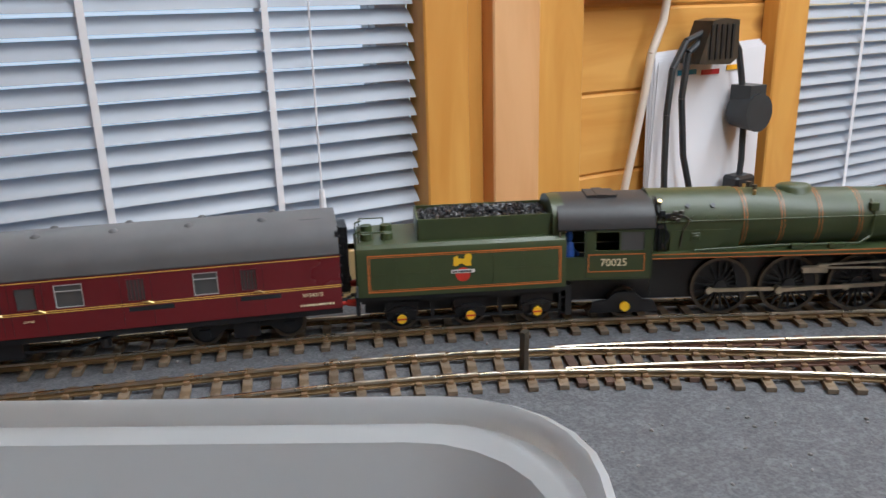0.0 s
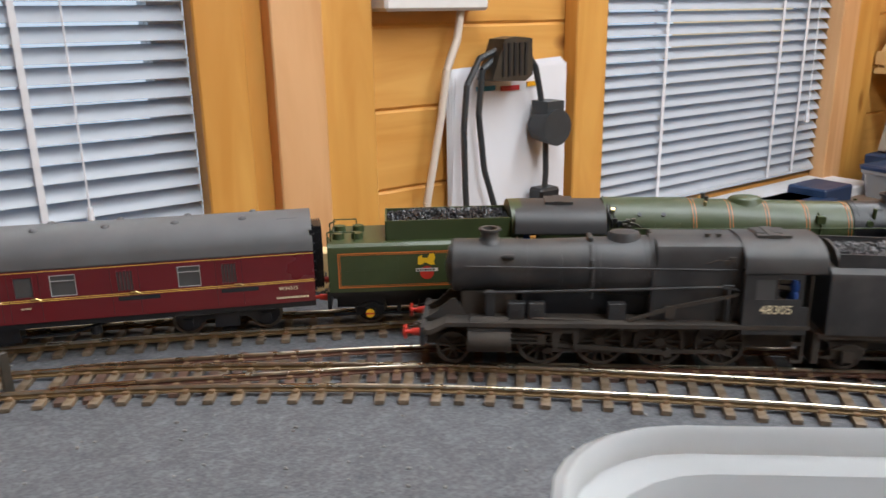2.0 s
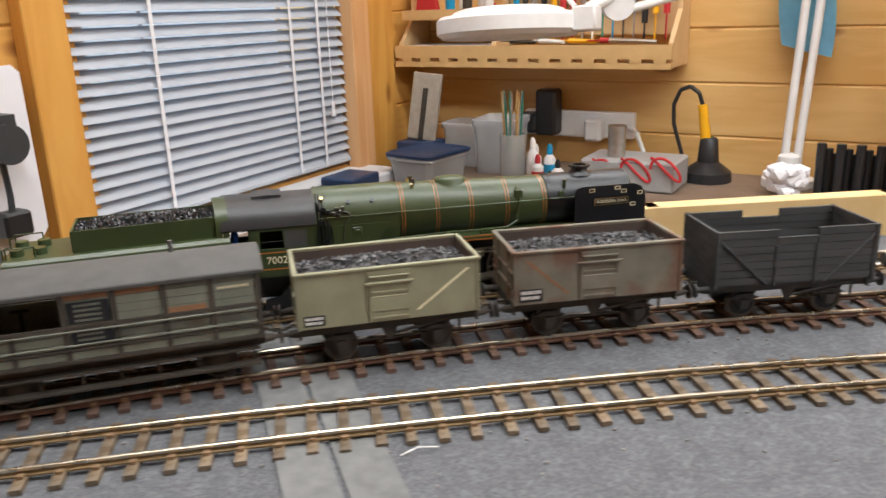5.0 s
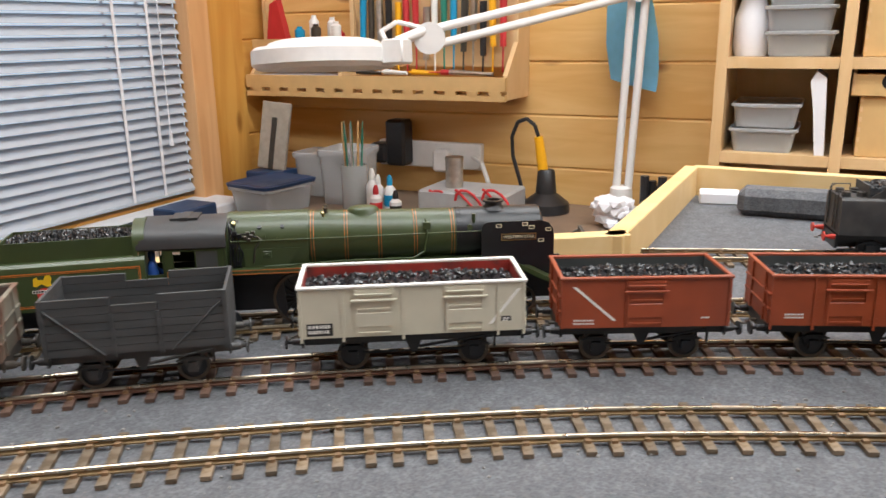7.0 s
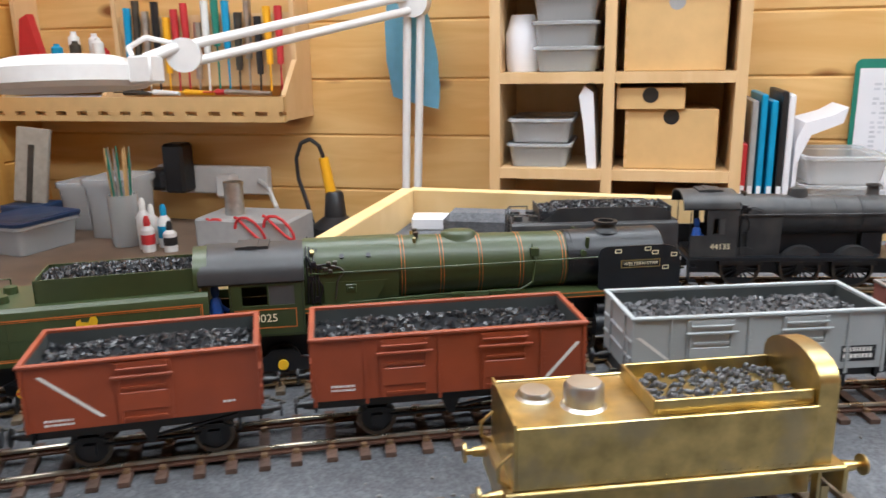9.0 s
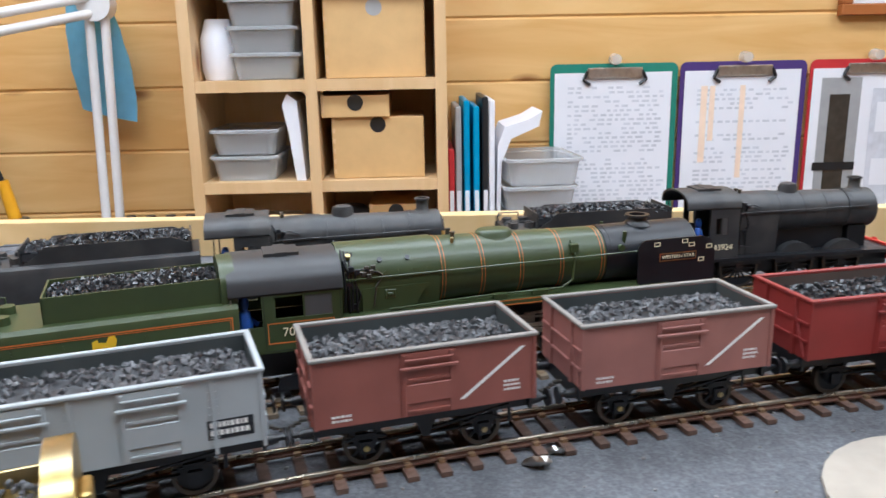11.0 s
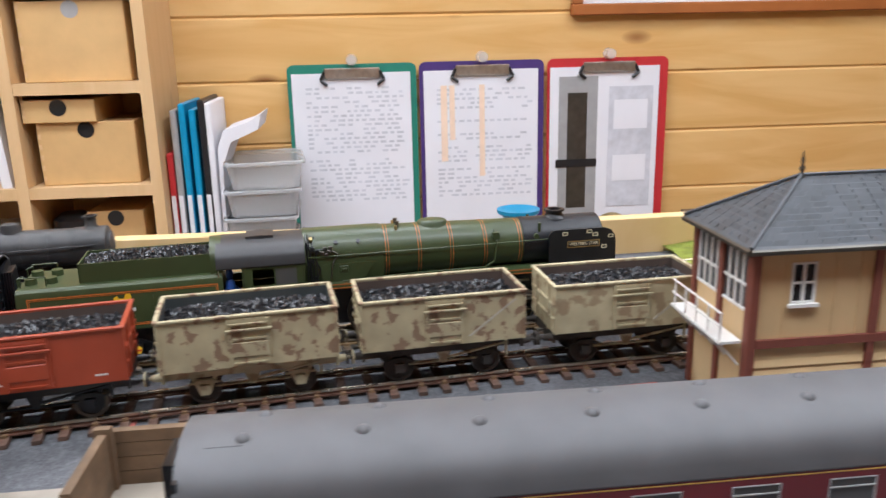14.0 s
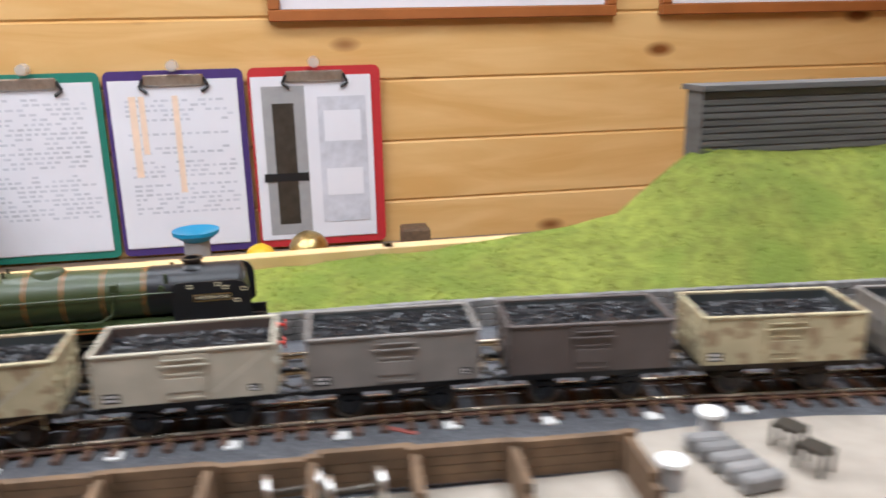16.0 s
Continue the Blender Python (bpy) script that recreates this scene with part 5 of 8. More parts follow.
def coach(label, windows, length=258, board=False, near=True):
    ob = thing("passenger_coach", label, "model coach", "coaches")
    L, hw = length / 2, 17.6
    for s in (-1, 1):
        bm = B()
        ya, yb = sorted((s * hw, s * (hw - 0.9)))
        prof_z = [(14, 0.98), (17, 1.0), (30, 1.0), (35, 0.97)]
        xs = [-L] + [v for w in windows for v in (w[0], w[1])] + [L]
        zs0, zs1 = 23.9, 32.6
        box(bm, -L, L, ya, yb, 13.5, zs0)
        box(bm, -L, L, ya, yb, zs1, 35.8)
        for a, b in zip(xs[0::2], xs[1::2]):
            box(bm, a, b, ya, yb, zs0, zs1)
        wall = mmpart("body_side", bm, M["maroon"], ob)
        for w in windows:
            bm = B()
            yc, yd = sorted((s * (hw - 0.35), s * (hw - 0.55)))
            box(bm, w[0], w[1], yc, yd, zs0, zs1)
            win = mmpart("window", bm, M["windowgrey"], wall)
            bm = B()
            yc, yd = sorted((s * (hw - 0.2), s * (hw + 0.15)))
            box(bm, w[0], w[1], yc, yd, zs0, zs0 + 0.3)
            box(bm, w[0], w[1], yc, yd, zs1 - 0.3, zs1)
            box(bm, w[0], w[0] + 0.3, yc, yd, zs0 + 0.3, zs1 - 0.3)
            box(bm, w[1] - 0.3, w[1], yc, yd, zs0 + 0.3, zs1 - 0.3)
            if w[2] == "v":
                box(bm, w[0], w[1], yc, yd, zs1 - 2.6, zs1 - 2.3)
            if w[2] == "b":
                for k in range(1, 5):
                    x = w[0] + (w[1] - w[0]) * k / 5
                    box(bm, x - 0.12, x + 0.12, yc, yd, zs0 + 0.3, zs1 - 0.3)
            mmpart("window_frame", bm, M["greyplastic"] if w[2] == "v" else M["maroon"], win)
            if w[2] in "bd":
                bm = B()
                ye, yf = sorted((s * hw, s * (hw + 0.08)))
                for x in (w[0] - 2.2, w[1] + 2.0):
                    box(bm, x, x + 0.14, ye, yf, 14.5, 35)
                mmpart("door_gap", bm, M["black"], wall)
                bm = B()
                rod(bm, (w[1] + 0.4, s * (hw + 0.7), 23.8), (w[1] + 2.4, s * (hw + 0.7), 22.8), 0.3, seg=5)
                rod(bm, (w[1] - 1.4, s * (hw + 0.5), 23.5), (w[1] + 0.2, s * (hw + 0.5), 23.5), 0.3, seg=5)
                mmpart("door_handle", bm, M["brass"], wall)
        bm = B()
        ye, yf = sorted((s * hw, s * (hw + 0.07)))
        for z in (22.2, 22.9, 34.3):
            box(bm, -L, L, ye, yf, z, z + 0.28)
        mmpart("lining", bm, M["cream_line"], wall)
        bm = B()
        box(bm, -L, L, min(s * 15.5, s * 16.8), max(s * 15.5, s * 16.8), 11, 13.5)
        for a, b in ((-52, 52),):
            rod(bm, (a, s * 14, 12), (a + 22, s * 14, 6.5), 0.6, seg=5)
            rod(bm, (a + 22, s * 14, 6.5), (b - 22, s * 14, 6.5), 0.6, seg=5)
            rod(bm, (b - 22, s * 14, 6.5), (b, s * 14, 12), 0.6, seg=5)
        box(bm, -18, 12, min(s * 9, s * 15.5), max(s * 9, s * 15.5), 4.8, 11)
        rod(bm, (40, s * 13, 9), (40, s * 13, 5.5), 2.2, seg=10)
        mmpart("solebar", bm, M["black"], ob)
    arc = [(18.0 * math.cos(a), 35.6 + 13.0 * math.sin(a) ** 0.8) for a in np.linspace(0, math.pi, 17)]
    bm = B()
    prism(bm, arc + [(a * 0.97, b - 0.7) for a, b in arc[::-1]], -L, L, "x")
    roof = mmpart("roof", bm, M["roofgrey"], ob, smooth=True)
    for x in range(int(-L) + 14, int(L) - 8, 27):
        for y in (-5.5, 5.0):
            bm = B()
            lathe(bm, [(2.0, 0), (1.9, 1.0), (1.0, 1.9), (0.2, 2.0)], mat4(x + (4 if y > 0 else 0), y, 47.0), 10)
            mmpart("roof_ventilator", bm, M["roofgrey"], roof, smooth=True)
    for d in (-1, 1):
        bm = B()
        box(bm, min(d * L, d * (L - 1)), max(d * L, d * (L - 1)), -16.5, 16.5, 13.5, 44)
        mmpart("end_wall", bm, M["black"], ob)
        bm = B()
        for k in range(4):
            x = d * (L + 0.8 + k * 1.0)
            box(bm, x - 0.3, x + 0.3, -6.5, 6.5, 15, 43)
            box(bm, x - 0.6, x + 0.6, -5.8, 5.8, 15.5, 42.4)
        mmpart("gangway", bm, M["black"], ob)
        bm = B()
        for z in range(17, 44, 4):
            rod(bm, (d * (L + 0.6), -14, z), (d * (L + 0.6), -11, z), 0.4, seg=5)
        pipe(bm, [(d * (L - 3), -9, 46.6), (d * (L + 0.5), -11, 44.5), (d * (L + 0.5), -11, 16)], 0.35)
        pipe(bm, [(d * (L - 14), -8, 47.2), (d * (L - 6), -8, 47.2), (d * (L - 3), -9, 46.4)], 0.3)
        mmpart("end_steps", bm, M["black"], ob)
        buffers(ob, d * L, d, mat="black")
        # bogie
        bx = d * (L - 37)
        bogie = mmpart("bogie", box(B(), bx - 16, bx + 16, -9, 9, 7, 9), M["black"], ob)
        for s in (-1, 1):
            bm = B()
            yo = s * 12.2
            prism(bm, [(bx - 20, 9.5), (bx - 17, 5), (bx - 12, 5), (bx - 8, 7.4), (bx + 8, 7.4), (bx + 12, 5), (bx + 17, 5), (bx + 20, 9.5)], min(yo, yo + s), max(yo, yo + s))
            for x in (bx - 16, bx + 16):
                box(bm, x - 2, x + 2, min(yo, yo + s * 2), max(yo, yo + s * 2), 4.6, 8.2)
            box(bm, bx - 5, bx + 5, min(yo, yo + s * 2.4), max(yo, yo + s * 2.4), 4, 10)
            mmpart("bogie_side", bm, M["black"], ob)
            for x in (bx - 16, bx + 16):
                wheel(ob, x, s * 8.4, 6.9, 0, disc=True)
    bm = B()
    box(bm, -L + 1, L - 1, -16, 16, 12.6, 13.4)
    mmpart("floor", bm, M["black"], ob)
    return ob

# ---- the green express engine with its tender and coach ----
BRIT = dict(label="dark green express steam locomotive with orange-lined boiler bands", paint="green", under="black", roof="cabroof", smoke="black", lined=True, near=-1,
            axis=38.5, r_back=12.6, r_front=11.2, fire_x=-24, smoke_x=44, front_x=84, bands=(-21, -6, 9.1, 25.3, 42.4), chimney=(3.2, 4.0), chimney_x=62.5, dome=(2.2, 5.2), dome_x=2,
            valves=((-15, 3), (-15, -3)), washout=(-44, -34), plate=29, wide=16.5, high_plate=True, cab_x=(-96, -58.5), cab_z=(19, 40), cab_w=16.6, cab_win=(-81, -62, 31, 38.5), cab_cut=10.5, roof_top=50.5, roof_back=0,
            drivers=(-28, 0, 28), driver_r=12.35, carrying=(-68, 50, 75), carry_r=6.5, cyl=(62, 14.5), rod_mat="steel", beam_x=94, beam="red", spokes=18, fire_wide=0.5)
brit, brit_drivers, brit_rods = loco(BRIT)
for s in (-1, 1):
    bm = B()
    y = s * 15.2
    prism(bm, [(54.7, 30), (54.7, 43.5), (55.6, 45.3), (57.5, 46.2), (82, 46.2), (85.5, 45), (87.4, 42.4), (88, 39), (88, 28), (84, 25), (58, 27)], min(y, y + s * 0.6), max(y, y + s * 0.6))
    dfl = mmpart("smoke_deflector", bm, M["black"], brit)
    bm = B()
    yo = y + s * 0.62
    ya, yb = sorted((yo, yo + s * 0.15))
    box(bm, 63.7, 79.7, ya, yb, 37.4, 40.6)
    plate = mmpart("name_plate", bm, M["brass"], dfl)
    bm = B()
    ya, yb = sorted((yo + s * 0.15, yo + s * 0.2))
    box(bm, 64.1, 79.3, ya, yb, 37.8, 40.2)
    mmpart("name_plate_ground", bm, M["black"], dfl)
    if s < 0:
        side_text(brit, "WESTERN STAR", 2.0, 71.7, 39.0, yo - 0.22, "number")
    bm = B()
    for x, z in ((62.5, 44.3), (74.5, 44.8), (77.5, 43.2), (85.3, 42), (82, 37)):
        bm = B()
        for a, b, c, d in ((x - 1.3, x + 1.3, z + 0.5, z + 0.8), (x - 1.3, x + 1.3, z - 0.8, z - 0.5), (x - 1.3, x - 1.0, z - 0.5, z + 0.5), (x + 1.0, x + 1.3, z - 0.5, z + 0.5)):
            box(bm, a, b, min(yo, yo + s * 0.1), max(yo, yo + s * 0.1), c, d)
        mmpart("hand_hold", bm, M["number"], dfl)
side_text(brit, "70025", 4.3, -73.8, 26.0, -16.75, "number", "cab_number")
bm = B()
for s in (-1, 1):
    rod(bm, (-68, s * 13.4, 6.2), (-68, s * 14.4, 6.2), 2.0, seg=12)
mmpart("axle_cap", bm, M["yellow"], brit, "yellow trailing axlebox cap", smooth=True)
bm = B()
for s in (-1, 1):
    prism(bm, [(-82, 3.5), (-81, 8), (-75, 9), (-72, 12), (-64, 12), (-61, 9), (-56, 8), (-54, 3.5)], min(s * 12, s * 13.3), max(s * 12, s * 13.3))
mmpart("trailing_truck", bm, M["black"], brit, smooth=20)
bm = B()
for s in (-1, 1):
    pipe(bm, [(-42, s * 15.5, 29.8), (-8, s * 14, 30.6), (24, s * 14, 30.6), (29, s * 13, 33), (30.5, s * 11.6, 42), (30, s * 8, 47)], 0.45)
    box(bm, 28.8, 32, min(s * 9, s * 11.5), max(s * 9, s * 11.5), 43, 46)
    box(bm, 12, 18, min(s * 13, s * 15.5), max(s * 13, s * 15.5), 29.2, 31)
    box(bm, -3, 2, min(s * 13, s * 15.5), max(s * 13, s * 15.5), 29.2, 31)
    rod(bm, (50, s * 9.5, 43), (50, s * 11.6, 43), 1.3, seg=8)
    rod(bm, (52, s * 9, 44), (52, s * 9.6, 49), 0.8, seg=8)
mmpart("feed_pipe", bm, M["green"], brit)
# cab-front pipes, injector cluster, firebox plugs, mudhole door and sloped firebox sheet
for s in (-1, 1):
    for k, (dx, dz) in enumerate(((0.8, 47.5), (2.0, 46.5), (3.4, 45.0), (4.6, 44.0))):
        bm = B()
        pipe(bm, [(-58 + dx, s * 7.5, 50.5 - k * 0.4), (-58 + dx, s * 11.4, dz), (-57.6 + dx, s * 13.6, 38), (-58 + dx + 0.5 * (k % 2), s * 13.8, 30)], 0.36, seg=6)
        mmpart("cab_pipe", bm, M["black"], brit, smooth=True)
    bm = B()
    for x, z in ((-49, 44.6), (-47.4, 43.4), (-50.2, 42.8), (-48.4, 42.0), (-46.6, 44.8)):
        a = s * (13.1 * math.cos(math.asin((z - 38.5) / 13.1)))
        box(bm, x - 0.8, x + 0.8, min(a, a + s * 1.6), max(a, a + s * 1.6), z - 0.7, z + 0.7, bevel=0.15)
    pipe(bm, [(-57, s * 12.4, 43.4), (-50, s * 12.6, 43.2), (-45, s * 12.8, 43.0), (-43.4, s * 13, 41.6), (-46, s * 13.6, 38), (-47, s * 13.8, 31)], 0.35, seg=6)
    mmpart("injector_cluster", bm, M["greengrey"] if s > 0 else M["gunmetal"], brit)
    for x in (-42, -37, -32, -27):
        bm = B()
        rod(bm, (x, s * 12.0, 42.3), (x, s * 12.75, 42.5), 0.75, seg=10)
        mmpart("washout_plug", bm, M["green"], brit, smooth=True)
    bm = B()
    box(bm, -43, -39, min(s * 13.0, s * 13.5), max(s * 13.0, s * 13.5), 33.2, 36.4, bevel=0.2)
    box(bm, -42, -40, min(s * 13.5, s * 13.9), max(s * 13.5, s * 13.9), 34.2, 35.4, bevel=0.2)
    mmpart("mudhole_door", bm, M["green"], brit)
    bm = B()
    prism(bm, [(-51, 29), (-51, 37.5), (-27, 37.5), (-32.5, 29)], min(s * 13.02, s * 13.25), max(s * 13.02, s * 13.25))
    mmpart("firebox_sheet", bm, M["green"], brit)
    bm = B()
    rod(bm, (-55, s * 9.5, 48), (-55, s * 10.4, 49.2), 0.9, seg=8)
    rod(bm, (-16, s * 5.5, 49.5), (-16, s * 6, 51.4), 0.7, seg=8)
    mmpart("top_valve", bm, M["brass"], brit, smooth=True)
    # lining panel round the cab number
    lining(brit, -84, -61.5, 22.2, 29.6, s * 16.62, 0.35, "orange")
BT = dict(label="dark green tender with orange lining, heaped with black coal", paint="green", under="black", half=41, wide=16.6, z_base=17, z_side=37.6, z_top=46, bunker=(-17, 37), coal_w=11.5, arched=True, seed=3, axles=(-24.5, 3, 30), wheel_r=7.0, caps=True, beam="red")
brit_tender, tank = tender(BT)
for s in (-1, 1):
    lining(tank, -37, 39, 18.8, 34.0, s * 16.66, 0.45, "orange")
    lining(tank, -36.2, 38.2, 19.6, 33.2, s * 16.66, 0.2, "orange")
    bm = B()
    rivets(bm, [(x, z) for x in (-26, -12, 12, 24) for z in np.arange(20.5, 33, 1.1)] + [(x, 26.2) for x in list(np.arange(-37, -12, 1.3)) + list(np.arange(12.5, 37, 1.3))], s * 16.62, 0.2)
    mmpart("rivets", bm, M["green"], tank)
# emblem: plain yellow lion-like shape over a red wheel and a pale bar
bm = B()
prism(bm, [(-3.8, 28.4), (-3.6, 31.6), (-2.0, 32.4), (-1.8, 31.2), (0.4, 31.0), (1.2, 32.8), (3.0, 33.0), (3.6, 31.4), (3.0, 29.4), (3.4, 28.0), (1.6, 28.0), (-0.6, 29.2), (-2.6, 28.0)], -16.78, -16.7)
mmpart("emblem_upper", bm, M["yellow"], tank, "yellow painted emblem")
bm = B()
rod(bm, (0, -16.7, 24.6), (0, -16.76, 24.6), 2.9, seg=18)
mmpart("emblem_wheel", bm, M["red"], tank, "red painted wheel emblem")
bm = B()
box(bm, -4.6, 4.6, -16.82, -16.77, 25.2, 26.6)
mmpart("emblem_bar", bm, M["white"], tank)
bars(tank, -4.2, 26.3, -16.86, 8.4, 1, mat="black", h=0.8, seed=9)
brit_coach = coach("maroon passenger brake coach with grey roof and yellow lining", [(-120, -108, "v"), (-99, -87, "v"), (-76, -64, "v"), (-52, -40, "v"), (-26, -7, "v"), (-1.4, 5.8, "d"), (13, 20.3, "d"), (26.4, 36, "v"), (51, 57.5, "b"), (74.5, 83.4, "v"), (91.5, 97.7, "b")])
side_text(brit_coach, "W34315", 2.2, 118, 19.8, -17.75, "number")
bars(brit_coach, 113, 16.2, -17.68, 13, 1, mat="number", h=0.8, seed=3)
for x0, x1 in ((51, 67), (91, 106)):
    bm = B()
    box(bm, x0, x1, -17.7, -17.62, 20.0, 21.7)
    mmpart("dark_panel", bm, M["glass"], brit_coach)
bm = B()
box(bm, -62, -6.5, -18.4, -17.7, 33.2, 36.2)
mmpart("name_board", bm, M["redboard"], brit_coach, "red roof board with white lettering")
side_text(brit_coach, "DEVONIAN", 2.7, -23.5, 34.7, -18.45, "white")
side_text(brit_coach, "GUARD", 1.1, 16.5, 19.6, -17.68, "number")

# ---- the black freight engine and its train ----
F8 = dict(label="weathered black freight steam locomotive with grimy rods", paint="loco_black", under="grime", roof="loco_black", smoke="loco_black", lined=False, near=1,
          axis=36.5, r_back=11.6, r_front=9.8, fire_x=-17, smoke_x=31, front_x=57.5, bands=(-14, 3, 17, 29), chimney=(4.4, 3.4), chimney_x=43, dome=(3.4, 4.6), dome_x=-7, valves=((-37, 2.4), (-41, 2.4)),
          plate=19, wide=16, cab_x=(-72, -48), cab_z=(15.5, 39), cab_w=15.8, cab_win=(-67, -52, 29, 36.5), cab_cut=3.5, roof_top=49.5, roof_back=4, roof_pow=0.6, drivers=(-43, -20.5, 1.5, 23.5), driver_r=9.4, carrying=(57,), carry_r=6.5,
          cyl=(43, 11.5), rod_mat="grime", beam_x=68, beam="loco_black", buf="red", spokes=14, wheel_mat="grime", fire_wide=0.6)
f8, f8_drivers, f8_rods = loco(F8)
side_text(f8, "48305", 4.6, -59.5, 25.0, 15.95, "number", "cab_number")
for s in (-1, 1):
    # square-shouldered firebox casing
    bm = B()
    prism(bm, [(s * 0.5, 48.6), (s * 8.6, 48.3), (s * 10.8, 47.2), (s * 11.9, 44.8), (s * 12.3, 38), (s * 11.6, 24), (s * 0.5, 24)], -47.9, -17.5, "x")
    mmpart("firebox_casing", bm, M["loco_black"], f8, smooth=35)
    # long ejector pipe, its bracket, and the boiler handrail
    bm = B()
    pipe(bm, [(45.5, s * 11.4, 29.2), (20, s * 12, 30.2), (-20, s * 12.9, 31.8), (-43, s * 13.2, 32.8), (-47.5, s * 13.2, 31.0)], 0.55, seg=8)
    mmpart("ejector_pipe", bm, M["loco_black"], f8, smooth=True)
    bm = B()
    pipe(bm, [(-43, s * 13.2, 32.8), (-43.2, s * 13.2, 20)], 0.8, seg=8)
    box(bm, -45, -41, min(s * 12.6, s * 14), max(s * 12.6, s * 14), 31.9, 33.6, bevel=0.2)
    mmpart("injector_pipe", bm, M["loco_black"], f8)
    bm = B()
    box(bm, 41, 44.6, min(s * 9, s * 11.2), max(s * 9, s * 11.2), 18.9, 30, bevel=0.4)
    mmpart("steam_pipe", bm, M["loco_black"], f8)
    # sandboxes on the running plate
    for x in (33, 25.5, -4):
        bm = B()
        box(bm, x - 3.2, x + 3.2, min(s * 8.5, s * 12.2), max(s * 8.5, s * 12.2), 19, 25.5, bevel=0.3)
        rod(bm, (x, s * 12.2, 22.4), (x, s * 12.7, 22.4), 0.8, seg=10)
        mmpart("sandbox", bm, M["loco_black"], f8)
    # reversing reach rod
    bm = B()
    prism(bm, [(-47, 29.6), (-47, 30.8), (-22, 25.2), (-8, 20.4), (-8, 19.2), (-23, 23.8)], min(s * 13.4, s * 14), max(s * 13.4, s * 14))
    box(bm, -24.5, -21, min(s * 13.2, s * 14.2), max(s * 13.2, s * 14.2), 21, 25.4)
    mmpart("reach_rod", bm, M["grime"], f8)
    # slab cylinder casing, slidebar bracket and front frame plate
    bm = B()
    prism(bm, [(s * 9, 18.2), (s * 13.2, 18.2), (s * 15.4, 16.6), (s * 15.9, 13), (s * 15.6, 8.4), (s * 13.6, 6.4), (s * 9, 6.4)], 35, 51, "x")
    mmpart("cylinder_casing", bm, M["loco_black"], f8, smooth=35)
    bm = B()
    prism(bm, [(10, 8), (10, 18.6), (27, 18.6), (27, 16), (20, 14.6), (19, 8), (17.6, 8), (16.5, 14.6), (12, 14.6), (11.4, 8)], min(s * 13.6, s * 14.3), max(s * 13.6, s * 14.3))
    mmpart("slidebar_bracket", bm, M["grime"], f8)
    bm = B()
    prism(bm, [(52, 19), (55.5, 25.5), (58, 25), (63, 20), (68, 17.2), (68, 15), (55, 15)], min(s * 6.4, s * 7.2), max(s * 6.4, s * 7.2))
    mmpart("front_frame", bm, M["loco_black"], f8)
    bm = B()
    lathe(bm, [(1.0, 0), (1.0, 3.2), (0.3, 4.8)], mat4(34, s * 9.2, 42.5, 0, 90, 0), 10)
    mmpart("ejector_cone", bm, M["loco_black"], f8, smooth=True)
    # rivet lines on the cab
    bm = B()
    rivets(bm, [(-60, z) for z in np.arange(16.5, 28.5, 1.2)] + [(x, 16.6) for x in np.arange(-68, -48.5, 1.4)] + [(x, 38.2) for x in np.arange(-68, -48.5, 1.4)], s * 15.82, 0.2)
    riv = mmpart("rivets", bm, M["loco_black"], f8)
    riv["kind"] = "stuff"
bm = B()
box(bm, 4.5, 6.5, -3.4, 3.4, 45.5, 48.6, bevel=0.5)
pipe(bm, [(5.5, 5.2, 46), (5.5, 10.3, 41), (5.5, 11.4, 34), (5.5, 10.6, 27)], 0.7, seg=8)
pipe(bm, [(5.5, -5.2, 46), (5.5, -10.3, 41), (5.5, -11.4, 34), (5.5, -10.6, 27)], 0.7, seg=8)
mmpart("top_feed", bm, M["loco_black"], f8, smooth=35)
for x in (-62, -56):
    bm = B()
    box(bm, x - 1.6, x + 1.6, -3, 3, 49.2, 50.4, bevel=0.2)
    mmpart("roof_hatch", bm, M["cabroof"], f8)
FT = dict(label="weathered black tender with red and yellow emblem and coal", paint="loco_black", under="grime", half=41, wide=15.8, z_base=16, z_side=40.5, z_top=44, bunker=(-28, 38), coal_w=12.8, seed=8, axles=(-26, 3, 31), wheel_r=6.5, wheel_mat="grime", slant=1.5, step=(-29, 33.5), load="coal_grey", arched_ends=True)
f8_tender, ftank = tender(FT)
bm = B()
prism(bm, [(-1.9, 24.5), (-2.2, 27), (0, 29.8), (2.2, 27), (1.9, 24.5)], 15.82, 15.92)
mmpart("emblem_upper", bm, M["red"], ftank, "small red emblem")
bm = B()
rod(bm, (0, 15.82, 24.8), (0, 15.94, 24.8), 1.9, seg=14)
mmpart("emblem_wheel", bm, M["yellow"], ftank)
bm = B()
box(bm, -6, 6, 15.82, 15.9, 26.4, 27.0)
mmpart("emblem_bar", bm, M["number"], ftank)
van = brake_van()
ST = ((14, 34), (5, 18))
LW = dict(inner="in_grey", load="coal")
up = ((29, 33), (10, 19))
dn = ((-28, 33), (-12, 19))
